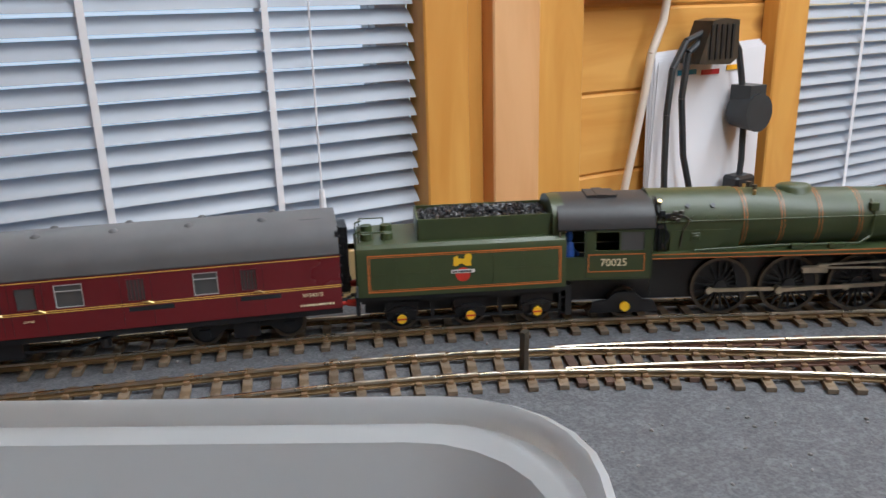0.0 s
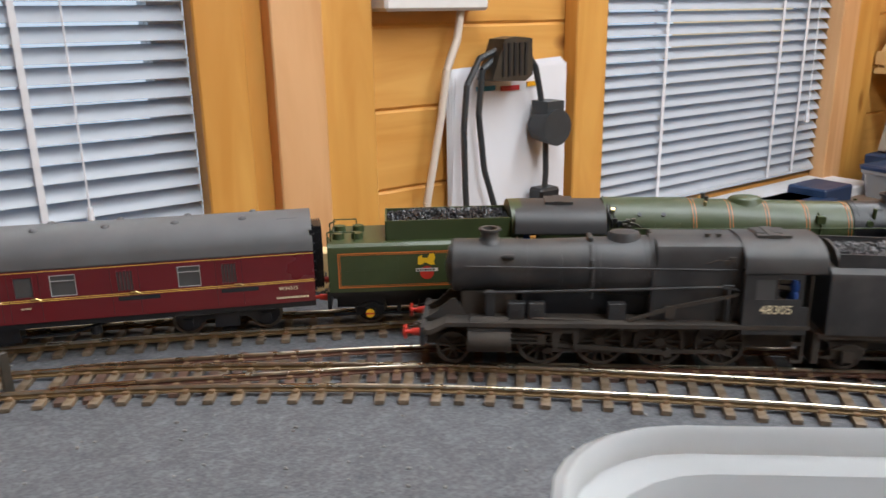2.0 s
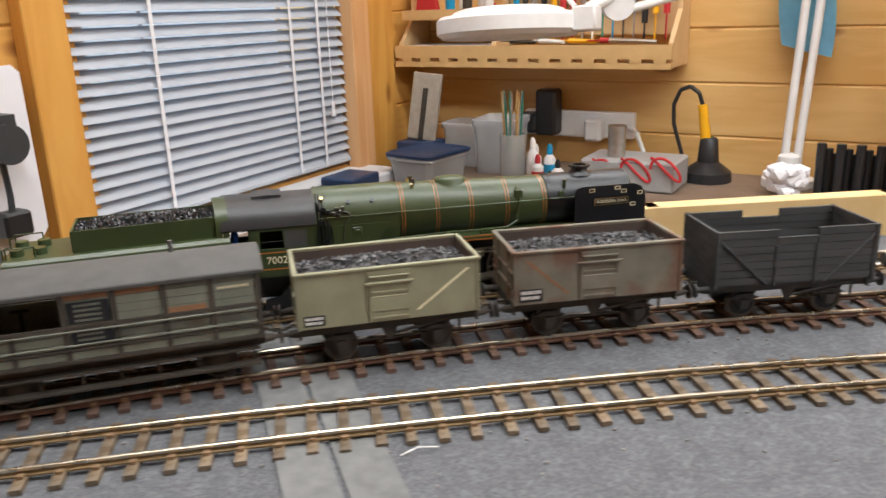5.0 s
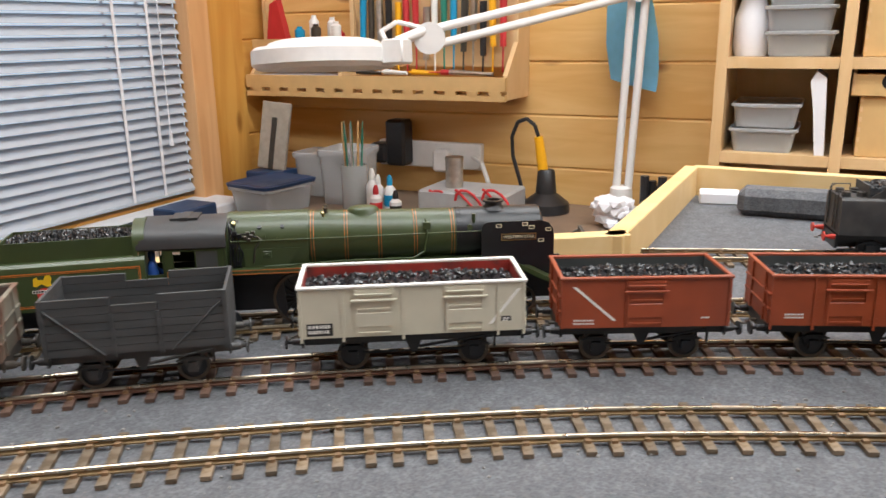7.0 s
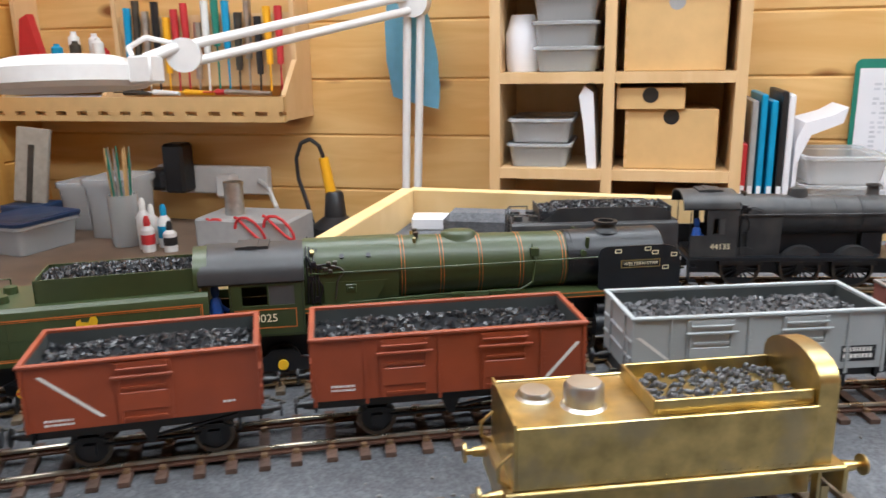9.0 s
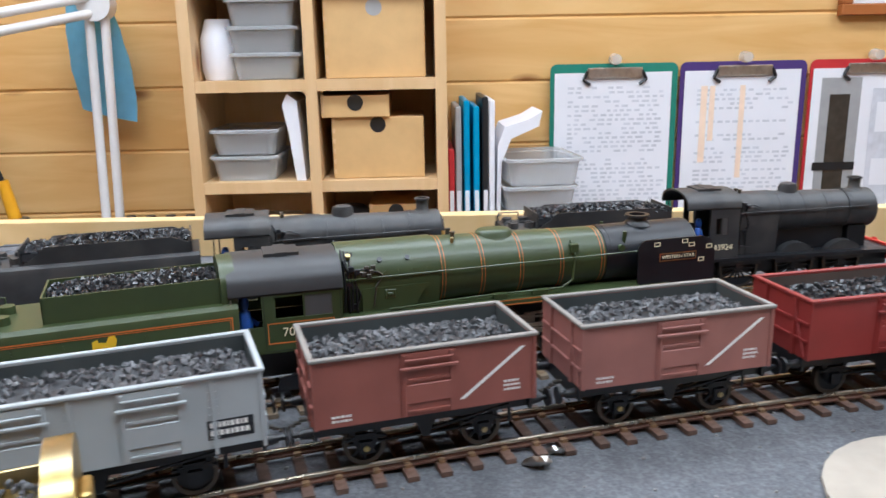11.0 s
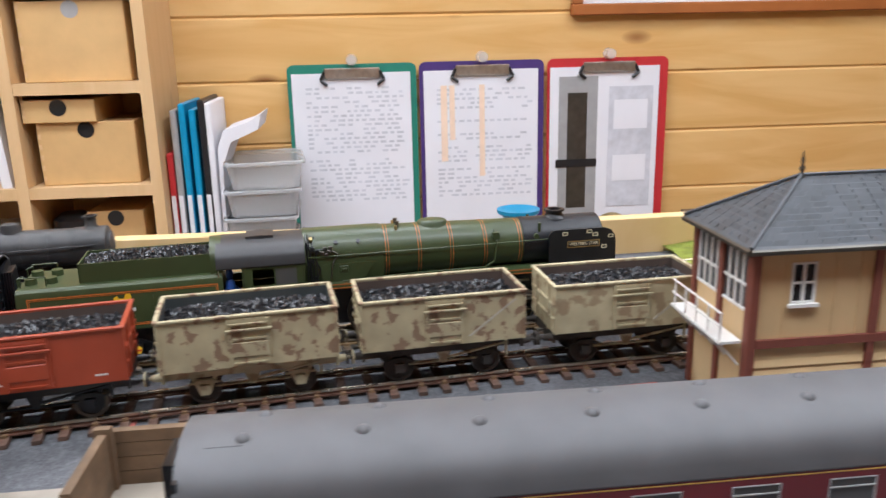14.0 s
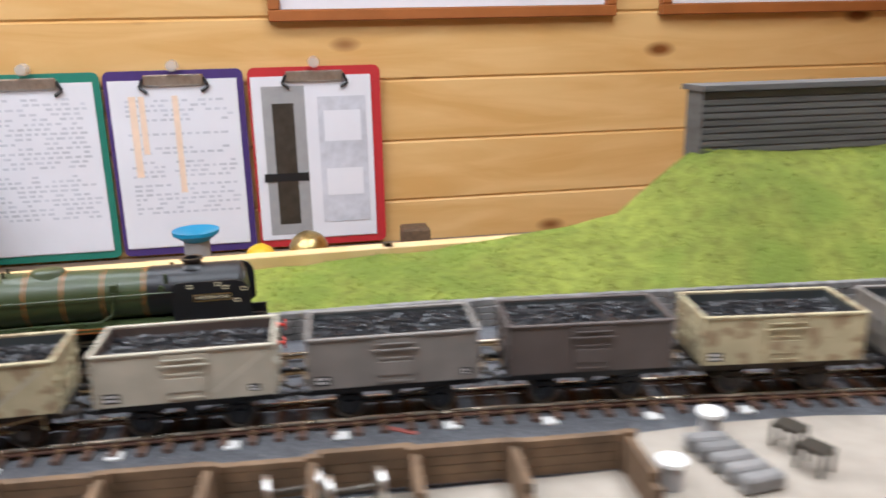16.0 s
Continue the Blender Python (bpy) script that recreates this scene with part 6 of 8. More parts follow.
WAGONS = [
    (0.7232, dict(label="grey-green steel mineral wagon, rust-streaked, loaded with coal", paint="w_green", inner="in_brown", rim="w_green", load="coal_grey", stripe=up, stripe_mat="number", panels=((-31, 17, 7.5, 4),), under="grime", wheel_mat="grime")),
    (0.8035, dict(label="rusty faded grey mineral wagon loaded with coal", paint="w_rust", inner="in_brown", load="coal_grey", stripe=dn, stripe_mat="van_orange", panels=((-31, 17, 9, 5),), under="grime", wheel_mat="grime")),
    (0.8845, dict(label="dark bare wooden plank wagon, empty", paint="w_wood", inner="w_wood", planks=7, top=38, under="loco_black")),
    (0.9886, dict(label="cream-grey riveted long mineral wagon with coal and white stripe", paint="w_cream", inner="in_red", rim="white", load="coal", long=87, doors=(-15, 20), ribs=[-27, -4, 33], stripe=((41, 33), (30, 19)), panels=((-41, 17, 10, 5), (34, 20, 4, 2)), axle=24)),
    (1.0804, dict(label="bauxite red-brown mineral wagon with white diagonal stripe", paint="w_baux", inner="in_grey", rim="w_baux", load="coal", stripe=dn, **{"print": ((-28, 19.5, 8, 2), (22, 20, 4, 1))})),
    (1.1740, dict(label="long bauxite mineral wagon with ribs, loaded with coal", paint="w_baux", inner="in_grey", load="coal", long=87, doors=(-15, 17), ribs=[-27, -4, 29], stripe=((41, 30), (30, 18)), axle=24, **{"print": ((-38, 21, 8, 2),)})),
    (1.2770, dict(label="light grey long mineral wagon with coal and black data panel", paint="w_grey", inner="in_grey", load="coal_grey", long=86, doors=(-17, 15), ribs=[-30, -4, 30], stripe=((-41, 30), (-26, 18)), panels=((28, 18.5, 12, 5.5),), axle=24, stripe_mat="white")),
    (1.3668, dict(label="red-brown mineral wagon with white stripe, coal-loaded", paint="w_brown", inner="in_grey", rim="w_lgrey", load="coal_grey", stripe=up, brassbox=True, spoked=True, **{"print": ((-28, 19.5, 6, 2), (23, 23, 5, 3))})),
    (1.4486, dict(label="faded red-brown mineral wagon with white stripe, coal-loaded", paint="w_pink", inner="in_grey", rim="w_lgrey", load="coal_grey", stripe=up, brassbox=True, spoked=True, **{"print": ((-28, 19.5, 6, 2), (23, 23, 5, 3))})),
    (1.5293, dict(label="dark crimson mineral wagon loaded with coal", paint="w_crim", inner="in_brown", load="coal")),
    (1.6052, dict(label="bright red-brown mineral wagon with white stripe, coal-loaded", paint="w_red", inner="in_brown", load="coal", stripe=((-29, 33), (-9, 19)), **{"print": ((-28, 19, 6, 2), (22, 19.5, 4, 1))})),
    (1.6824, dict(label="peeling cream wagon with brown rust patches, coal-loaded", paint="w_camo", inner="in_grey", load="coal", under="w_camo2", spoked=False, lever="w_camo2", wheel_mat="grime")),
    (1.7580, dict(label="peeling cream wagon with rust and pale stripe, coal-loaded", paint="w_camo", inner="in_brown", load="coal", stripe=up, stripe_mat="w_buff", under="grime", lever="w_camo2", wheel_mat="grime")),
    (1.8370, dict(label="worn cream mineral wagon with faint stripe, coal-loaded", paint="w_camo2", inner="in_brown", load="coal", stripe=up, stripe_mat="w_buff", under="grime", lever="w_camo2", wheel_mat="grime")),
    (1.92, dict(label="peeling cream wagon behind the signal cabin, coal-loaded", paint="w_camo", inner="in_grey", load="coal", under="grime", lever="w_camo2", wheel_mat="grime")),
    (1.999, dict(label="worn cream mineral wagon, coal-loaded", paint="w_camo2", inner="in_brown", load="coal", under="grime", wheel_mat="grime")),
    (2.078, dict(label="worn cream wagon with pale stripe, coal-loaded", paint="w_camo2", inner="in_grey", load="coal", stripe=up, stripe_mat="w_buff", under="grime", lever="w_camo2", wheel_mat="grime")),
    (2.157, dict(label="clean buff mineral wagon with pale stripe, coal-loaded", paint="w_buff", inner="in_brown", load="coal", stripe=up, stripe_mat="w_cream", panels=((-30, 17.5, 6, 4), (23, 18, 4, 3)))),
    (2.236, dict(label="warm light grey mineral wagon filled with coal", paint="w_lgrey", inner="in_grey", load="coal", down=2.0, rise=1.0, panels=((-31, 17.5, 6, 4), (26, 18, 4, 3)))),
    (2.315, dict(label="dark brown-grey mineral wagon filled with coal", paint="w_dgrey", inner="in_grey", load="coal", down=2.5)),
    (2.394, dict(label="worn beige mineral wagon with dark inside", paint="w_camo2", inner="in_grey", load="coal", panels=((-31, 17.5, 6, 4),), under="grime")),
    (2.473, dict(label="grey mineral wagon at the train's end", paint="w_lgrey", inner="in_grey", load="coal")),
]
wagons = []
for i, (s0, sp) in enumerate(WAGONS):
    sp["seed"] = 20 + i
    wagons.append((wagon(sp), s0))

# ---- two black goods engines in the yard ----
for k, (sl, st, num) in enumerate(((1.3233, 1.2208, "44135"), (1.5461, 1.4436, "43924"))):
    F4 = dict(label="dull black goods locomotive standing in the yard", paint="loco_black", under="black", roof="loco_black", smoke="loco_black", lined=False, near=-1, axis=36.0, r_back=10.4, r_front=9.6, fire_x=-8, smoke_x=32, front_x=48,
              bands=(-5, 8, 20), chimney=(5.8, 2.9), chimney_x=40, dome=(4.6, 3.6), dome_x=3, valves=((-24, 2), (-24, -2)), plate=17, wide=15.5, cab_x=(-54, -30), cab_z=(17, 42), cab_w=14.5, cab_win=(-42, -36, 29, 37), cab_cut=9,
              roof_top=49.5, roof_back=3, drivers=(-26, 4, 30), driver_r=10.3, rod_mat="gunmetal", beam_x=58, beam="red", spokes=15, splash=True)
    en, _d, _r = loco(F4)
    side_text(en, num, 4.0, -38, 22.5, -14.65, "number", "cab_number")
    en.matrix_basis = T0.stand(sl, 0.03, RAIL)
    tn, _t = tender(dict(label="dull black tender with coal standing in the yard", paint="loco_black", under="black", half=42, wide=14.5, z_base=15, z_side=36, z_top=43, bunker=(-28, 39), coal_w=11.5, seed=40 + k, axles=(-24, 0, 24), wheel_r=6.5, shaped=True, beam="red"))
    tn.matrix_basis = T0.stand(st, 0.024, RAIL)
    if k == 0:
        bm = B()
        box(bm, -1.4, 1.4, -14.66, -14.54, 24.5, 28)
        mmpart("emblem", bm, M["van_orange"], _t)

# ---- raw brass engine on the inner line ----
br = thing("brass_tender", "unpainted shiny brass locomotive tender kit with grey coal", "model tender")
bm = B()
box(bm, -45, 45, -15.5, 15.5, 14.5, 16, bevel=0.4)
for x in (-45, 44):
    box(bm, x, x + 1.2, -15.5, 15.5, 8, 15)
mmpart("footplate", bm, M["brass"], br)
bm = B()
for s in (-1, 1):
    y = s * 14.5
    box(bm, -42, 36, min(y, y - s * 0.7), max(y, y - s * 0.7), 16, 33, bevel=0.3)
    rivets(bm, [(x, z) for x in np.arange(-41, 36, 2.2) for z in (17.2, 32)], s * 14.55, 0.25)
mmpart("side_tank", bm, M["brass"], br)
bm = B()
box(bm, -42, 36, -13.8, 13.8, 31, 32.4)
box(bm, -42.6, -42, -14.5, 14.5, 16, 34)
mmpart("tank_top", bm, M["brass"], br)
for x, y, r, h in ((-33, 4, 4.6, 34.5), (-22, -3, 5.2, 39)):
    bm = B()
    lathe(bm, [(r * 1.15, 32.4), (r, 33.2), (r, h - 1), (r * 0.85, h), (0.1, h + 0.2)], mat4(x, y, 0), 18)
    mmpart("filler", bm, M["silver"], br, smooth=True)
for s in (-1, 1):
    bm = B()
    box(bm, -6, 36, min(s * 11.2, s * 12), max(s * 11.2, s * 12), 32.4, 36.5, bevel=0.2)
    rivets(bm, [(x, 35.8) for x in np.arange(-5, 36, 2.2)], s * 12.05, 0.25)
    mmpart("bunker_side", bm, M["brass"], br)
bm = B()
box(bm, -6.8, -6, -12, 12, 32.4, 36.5, bevel=0.2)
mmpart("bunker_back", bm, M["brass"], br)
bm = B()
rc = random.Random(31)
for _ in range(240):
    a = rc.uniform(0.7, 1.5)
    bmesh.ops.create_icosphere(bm, subdivisions=1, radius=a, matrix=pose(rc.uniform(-5, 35), rc.uniform(-10, 10), 32.6 + rc.uniform(0, 2.0), rc.uniform(0, 360), rc.uniform(0, 360), 0) @ Matrix.Diagonal((1, 0.75, 0.65, 1)))
coal_bed = mmpart("coal_load", bm, M["coal_grey"], br, "loose grey coal")
coal_bed["kind"] = "stuff"
bm = B()
arch = [(-13.5, 16.0), (13.5, 16.0), (13.5, 38.0)] + [(13.5 * math.cos(t), 38 + 7 * math.sin(t)) for t in np.linspace(0.15, math.pi - 0.15, 11)] + [(-13.5, 38.0)]
prism(bm, arch, 36.1, 41.5, "x")
mmpart("front_hood", bm, M["brass"], br, smooth=30)
bm = B()
box(bm, 41.6, 44, -4, 4, 28, 36, bevel=0.5)
mmpart("locker", bm, M["brass"], br)
bm = B()
for s in (-1, 1):
    box(bm, -40, 40, min(s * 6.5, s * 7.3), max(s * 6.5, s * 7.3), 4, 14.5)
mmpart("frame", bm, M["brass"], br)
bm = B()
for s in (-1, 1):
    for x in (-40, 38):
        box(bm, x, x + 5, min(s * 11, s * 14), max(s * 11, s * 14), 3, 4)
        box(bm, x, x + 0.8, min(s * 11, s * 14), max(s * 11, s * 14), 4, 14.5)
        box(bm, x + 2, x + 4, min(s * 12, s * 13), max(s * 12, s * 13), 4, 9)
mmpart("steps", bm, M["brass"], br)
buffers(br, -45, -1, mat="brass")
buffers(br, 46, 1, mat="brass")
for s in (-1, 1):
    bm = B()
    pipe(bm, [(-43, s * 12, 16), (-46, s * 12, 18), (-46, s * 12, 22), (-42.6, s * 12, 25)], 0.5)
    mmpart("pipe", bm, M["brass"], br)
br.matrix_basis = T3.stand(T3.s[-1] - 0.065, 0.03, RAIL)

# ---- coach standing in the foreground siding ----
near_coach = coach("maroon coach with grey ventilated roof standing near the signal cabin", [(-116, -104, "v"), (-92, -80, "v"), (-68, -56, "v"), (-44, -38, "d"), (-28, -16, "v"), (-4, 8, "v"), (20, 32, "v"), (44, 50, "d"), (58, 70, "v"), (82, 94, "v"), (104, 116, "v")])
near_coach.matrix_basis = pose(0.779, -1.0885, RAIL, 0, 0, -90)
bm = B()
rod(bm, (-108, -17.66, 26.0), (-108, -17.74, 26.0), 4.5, seg=24)
mmpart("round_emblem", bm, M["white"], near_coach, "pale round emblem")
bm = B()
for y in (-9.15, 9.15):
    box(bm, -140, 140, y - 0.6, y + 0.6, -2.9, 0)
mmpart("rail", bm, M["rail_side"], near_coach)


# ---- things in the room ----
def loft(bm, rings, m=None, n=6, close=True):
    """Rounded rectangles (half width, half depth, corner radius, z) joined into a skin."""
    out = []
    for w, d, r, z in rings:
        pts = []
        for cx, cy, a0 in ((w - r, d - r, 0), (-w + r, d - r, 90), (-w + r, -d + r, 180), (w - r, -d + r, 270)):
            for k in range(n + 1):
                a = radians(a0 + 90 * k / n)
                pts.append((cx + r * math.cos(a), cy + r * math.sin(a), z))
        out.append([bm.verts.new(p) for p in pts])
    for p, q in zip(out, out[1:]):
        k = len(p)
        for i in range(k):
            bm.faces.new((p[i], p[(i + 1) % k], q[(i + 1) % k], q[i]))
    if close:
        bm.faces.new(out[0])
        bm.faces.new(out[-1])
    if m is not None:
        bmesh.ops.transform(bm, matrix=m, verts=[v for o in out for v in o])
    return bm


def tub(name, label, cat, m, w, d, h, mat, group="", lid=None, curve=0.28):
    ob = thing(name, label, cat, group, at=m)
    r = min(w, d) * curve
    bm = B()
    k = 0.86
    loft(bm, [(w * k - 0.002, d * k - 0.002, r * 0.8, 0.002), (w * 0.94 - 0.002, d * 0.94 - 0.002, r * 0.95, h * 0.86), (w * 0.985, d * 0.985, r, h * 0.9), (w * 0.985, d * 0.985, r, h), (w, d, r, h + 0.0015), (w + 0.002, d + 0.002, r, h), (w + 0.002, d + 0.002, r, h * 0.9), (w * 0.96, d * 0.96, r, h * 0.86), (w * k, d * k, r * 0.8, 0.0)], close=True)
    part("shell", bm, mat, ob, smooth=50)
    if lid:
        bm = B()
        loft(bm, [(w + 0.003, d + 0.003, r, h + 0.0016), (w + 0.004, d + 0.004, r, h + 0.008), (w - 0.002, d - 0.002, r, h + 0.0105), (w - 0.006, d - 0.006, r, h + 0.008)])
        part("lid", bm, lid, ob, smooth=40)
    return ob


tub("plastic_tub", "milky translucent plastic tub resting on the board by the inner line", "tub", pose(-0.0136, 0.1016, 0.0005, 0, 0, -31), 0.092, 0.055, 0.047, M["tub"], "plastic tubs", curve=0.55)
tub("plastic_tub", "milky translucent plastic tub with a stepped rim on the board", "tub", pose(0.2592, -0.103, 0.0005, 0, 0, -38.8), 0.086, 0.06, 0.047, M["tub"], "plastic tubs", curve=0.45)

# workbench along the north-east corner
BZ = -0.235
wbench = thing("workbench", "cluttered brown workbench along the pine walls", "workbench")
bm = B()
box(bm, 1.14, XB - 0.002, -3.0, YA - 0.03, BZ - 0.03, BZ, bevel=0.003)
part("worktop", bm, M["bench"], wbench)
for x in (1.2, 2.0):
    for y in (-2.8, -1.4, 0.0, 0.7):
        bm = B()
        box(bm, x - 0.03, x + 0.03, y - 0.03, y + 0.03, Z0, BZ - 0.031)
        part("leg", bm, M["pine_v"], wbench)
bm = B()
for x, y in ((-0.7, 0.3), (-0.7, -2.3), (0.9, -2.3), (0.3, 0.0), (1.0, -0.6)):
    box(bm, x - 0.03, x + 0.03, y - 0.03, y + 0.03, Z0, -0.031)
solid("baseboard_legs", bm, M["pine_v"], "pine legs under the railway board", "legs")

# north wall: white fused box, white cable, papers on a bulldog hook, black extension lead
sw = thing("wall_switch_box", "white plastic electrical box high on the pine wall", "electrical box")
bm = B()
box(bm, 0.66, 0.825, YA - 0.03, YA + 0.011, 0.138, 0.25, bevel=0.004)
part("cover", bm, M["plastic_white"], sw)
bm = B()
box(bm, 0.79, 0.802, YA - 0.035, YA - 0.03, 0.18, 0.2)
part("rocker", bm, M["plastic_white"], sw)
bm = B()
pipe(bm, [(0.79, YA - 0.012, 0.14), (0.783, YA - 0.012, 0.1), (0.765, YA - 0.012, 0.06), (0.755, YA - 0.012, 0.0), (0.742, YA - 0.012, -0.06), (0.728, YA - 0.012, -0.12), (0.722, YA - 0.012, -0.3)], 0.0055, seg=10)
solid("white_cable", bm, M["cable_white"], "thick white cable running down the pine wall", "cable", smooth=True)
pp = thing("hanging_papers", "sheaf of white papers hanging from a hook on the wall", "papers")
for k in range(4):
    bm = B()
    y = YA - 0.004 - 0.0022 * k
    a = [(0.768 + 0.004 * k, 0.06 - 0.004 * k), (0.985 + 0.002 * k, 0.07 - 0.003 * k), (0.992, -0.16), (0.968, -0.19), (0.77, -0.165)]
    prism(bm, a, y - 0.0008, y)
    part("sheet", bm, M["paper"], pp)
bm = B()
for x0, x1, z, mt in ((0.815, 0.85, 0.028, "blue_file"), (0.86, 0.895, 0.026, "redboard"), (0.91, 0.935, 0.03, "toolyellow")):
    bm = B()
    box(bm, x0, x1, YA - 0.0135, YA - 0.0126, z, z + 0.007)
    part("printed_mark", bm, M[mt], pp)
hook = thing("wall_hook", "dark metal angled hook holding cables", "hook", at=pose(-0.026, 0, 0))
bm = B()
prism(bm, [(0.84, 0.045), (0.862, 0.1), (0.885, 0.103), (0.912, 0.1), (0.914, 0.05), (0.9, 0.042)], YA - 0.05, YA - 0.016)
part("hook_body", bm, M["gunmetal"], hook)
for k in range(5):
    bm = B()
    box(bm, 0.858 + k * 0.01, 0.862 + k * 0.01, YA - 0.052, YA - 0.05, 0.05, 0.095)
    part("hook_rib", bm, M["blackplastic"], hook)
lead = thing("extension_lead", "dark extension lead with round plug hanging on the hook", "extension lead", at=pose(-0.026, 0, 0))
for pts in ([(0.86, 0.085), (0.83, 0.075), (0.808, 0.04), (0.802, -0.02), (0.804, -0.1), (0.81, -0.2)], [(0.865, 0.08), (0.835, 0.06), (0.828, 0.0), (0.838, -0.08), (0.865, -0.16)], [(0.91, 0.085), (0.932, 0.06), (0.943, 0.02), (0.95, -0.02)], [(0.955, -0.05), (0.957, -0.1), (0.954, -0.14)]):
    bm = B()
    pipe(bm, [(x, YA - 0.035, z) for x, z in pts], 0.0045, seg=8)
    part("cable", bm, M["cable_dark"], lead, smooth=True)
bm = B()
rod(bm, (0.956, YA - 0.06, -0.028), (0.956, YA - 0.02, -0.028), 0.027, 0.023, seg=20)
box(bm, 0.94, 0.972, YA - 0.055, YA - 0.02, -0.01, 0.01)
part("round_plug", bm, M["cable_dark"], lead, smooth=40)
bm = B()
box(bm, 0.935, 0.975, YA - 0.05, YA - 0.02, -0.155, -0.12, bevel=0.004)
part("socket_end", bm, M["blackplastic"], lead)

# tool shelf in the corner
sh = thing("tool_shelf", "laser-cut plywood tool shelf fixed above the bench", "shelf")
SX = 1.955
bm = B()
box(bm, SX, XB - 0.001, 0.13, 0.785, -0.004, 0.012)
part("bottom_board", bm, M["mdf"], sh)
bm = B()
box(bm, SX - 0.012, SX, 0.13, 0.785, -0.006, 0.006)
for k in range(13):
    box(bm, SX - 0.013, SX - 0.001, 0.14 + k * 0.05, 0.165 + k * 0.05, 0.006, 0.014)
box(bm, SX - 0.012, SX, 0.13, 0.785, 0.014, 0.042)
part("front_lip", bm, M["boxwood"], sh)
for y in (0.13, 0.525, 0.77):
    bm = B()
    prism(bm, [(SX, 0.012), (SX, 0.045), (SX + 0.06, 0.11), (SX + 0.06, 0.25), (XB - 0.001, 0.25), (XB - 0.001, 0.012)], y, y + 0.01)
    part("side_panel", bm, M["mdf"], sh)
bm = B()
box(bm, SX + 0.01, XB - 0.001, 0.535, 0.77, 0.098, 0.108)
box(bm, SX + 0.002, SX + 0.01, 0.535, 0.77, 0.1, 0.122)
part("upper_shelf", bm, M["boxwood"], sh)
bm = B()
box(bm, SX + 0.07, SX + 0.08, 0.14, 0.525, 0.06, 0.2)
part("back_rack", bm, M["mdf"], sh)
rt = random.Random(11)
cols = ["redboard", "toolyellow", "blackplastic", "silver", "gunmetal", "blue_file", "teal", "white", "silver", "redboard"]
for k in range(16):
    y = 0.16 + k * 0.0225
    bm = B()
    h = rt.uniform(0.13, 0.2)
    rod(bm, (SX + 0.05, y, 0.05), (SX + 0.052, y, h - 0.06), 0.002, seg=6)
    rod(bm, (SX + 0.052, y, h - 0.06), (SX + 0.054, y + rt.uniform(-0.004, 0.004), h + 0.05), 0.0065, 0.008, seg=8)
    solid("hand_tool", bm, M[cols[k % 10]], rt.choice(["slim screwdriver standing in the shelf rack", "small file standing in the shelf rack", "craft knife standing in the shelf rack"]), "tool", "tools in the rack", smooth=True)
for k, (y0, y1, mt) in enumerate(((0.17, 0.27, "silver"), (0.2, 0.29, "redboard"), (0.3, 0.36, "toolyellow"), (0.37, 0.43, "white"), (0.44, 0.5, "gunmetal"))):
    bm = B()
    rod(bm, (SX + 0.02 + 0.006 * (k % 3), y0, 0.047), (SX + 0.025, y1, 0.05), 0.004, 0.006, seg=8)
    rod(bm, (SX + 0.025, y1, 0.05), (SX + 0.026, y1 + 0.03, 0.05), 0.0015, seg=6)
    solid("hand_tool", bm, M[mt], "small tool lying in the shelf's front tray", "tool", "tools in the tray", smooth=True)
for k, (y, mt, hh) in enumerate(((0.56, "white", 0.05), (0.59, "plastic_white", 0.06), (0.615, "gunmetal", 0.045), (0.64, "white", 0.065), (0.66, "blue_file", 0.04), (0.57, "redboard", 0.03))):
    bm = B()
    x = SX + 0.04 + 0.03 * (k % 2)
    lathe(bm, [(0.011, 0.109), (0.0115, 0.115), (0.0115, 0.109 + hh * 0.8), (0.006, 0.109 + hh * 0.9), (0.006, 0.109 + hh)], mat4(x, y, 0), 14)
    solid("paint_pot", bm, M[mt], "small paint or glue bottle on the upper shelf", "bottle", "bottles on the shelf", smooth=40)
bm = B()
prism(bm, [(0.69, 0.109), (0.75, 0.109), (0.735, 0.2), (0.715, 0.21)], SX + 0.03, SX + 0.05, "x")
solid("red_stand", bm, M["redboard"], "red folded card stand on the upper shelf", "stand")
# books tucked in the lower bay
for k in range(4):
    bm = B()
    box(bm, SX + 0.005, XB - 0.01, 0.545, 0.76, 0.0145 + k * 0.007, 0.0205 + k * 0.007)
    solid("magazine", bm, M[("greyplastic", "paper", "bench", "print")[k]], "magazine lying flat in the shelf bay", "magazine", "stacked magazines")

# magnifier lamp with folding arm
ml = thing("magnifier_lamp", "white ring magnifier lamp on a jointed double arm", "lamp")
RC = Vector((1.6, 0.325, 0.0955))
rm = Matrix.Translation(RC) @ pose(0, 0, 0, -3, 4, 0)
bm = B()
lathe(bm, [(0.075, -0.02), (0.115, -0.022), (0.125, -0.014), (0.125, 0.008), (0.118, 0.014), (0.1, 0.016), (0.094, 0.022), (0.08, 0.026), (0.076, 0.02)], rm, 40)
part("ring_head", bm, M["plastic_white"], ml, smooth=40)
bm = B()
lathe(bm, [(0.078, -0.004), (0.079, 0.0), (0.06, 0.005), (0.02, 0.008), (0.001, 0.0085)], rm, 32)
lens_mat = clear("lens_glass", (0.8, 0.82, 0.84), 0.1, 0.55)
part("lens", bm, lens_mat, ml, smooth=True)
bm = B()
box(bm, -0.018, 0.018, -0.16, -0.12, -0.02, 0.02, rm, bevel=0.003)
rod(bm, rm @ Vector((0, -0.14, 0.015)), (1.64, 0.155, 0.135), 0.009, seg=10)
pipe(bm, [rm @ Vector((0.0, -0.12, 0.02)), (1.62, 0.225, 0.135), (1.63, 0.2, 0.15), (1.65, 0.165, 0.14)], 0.004, seg=8)
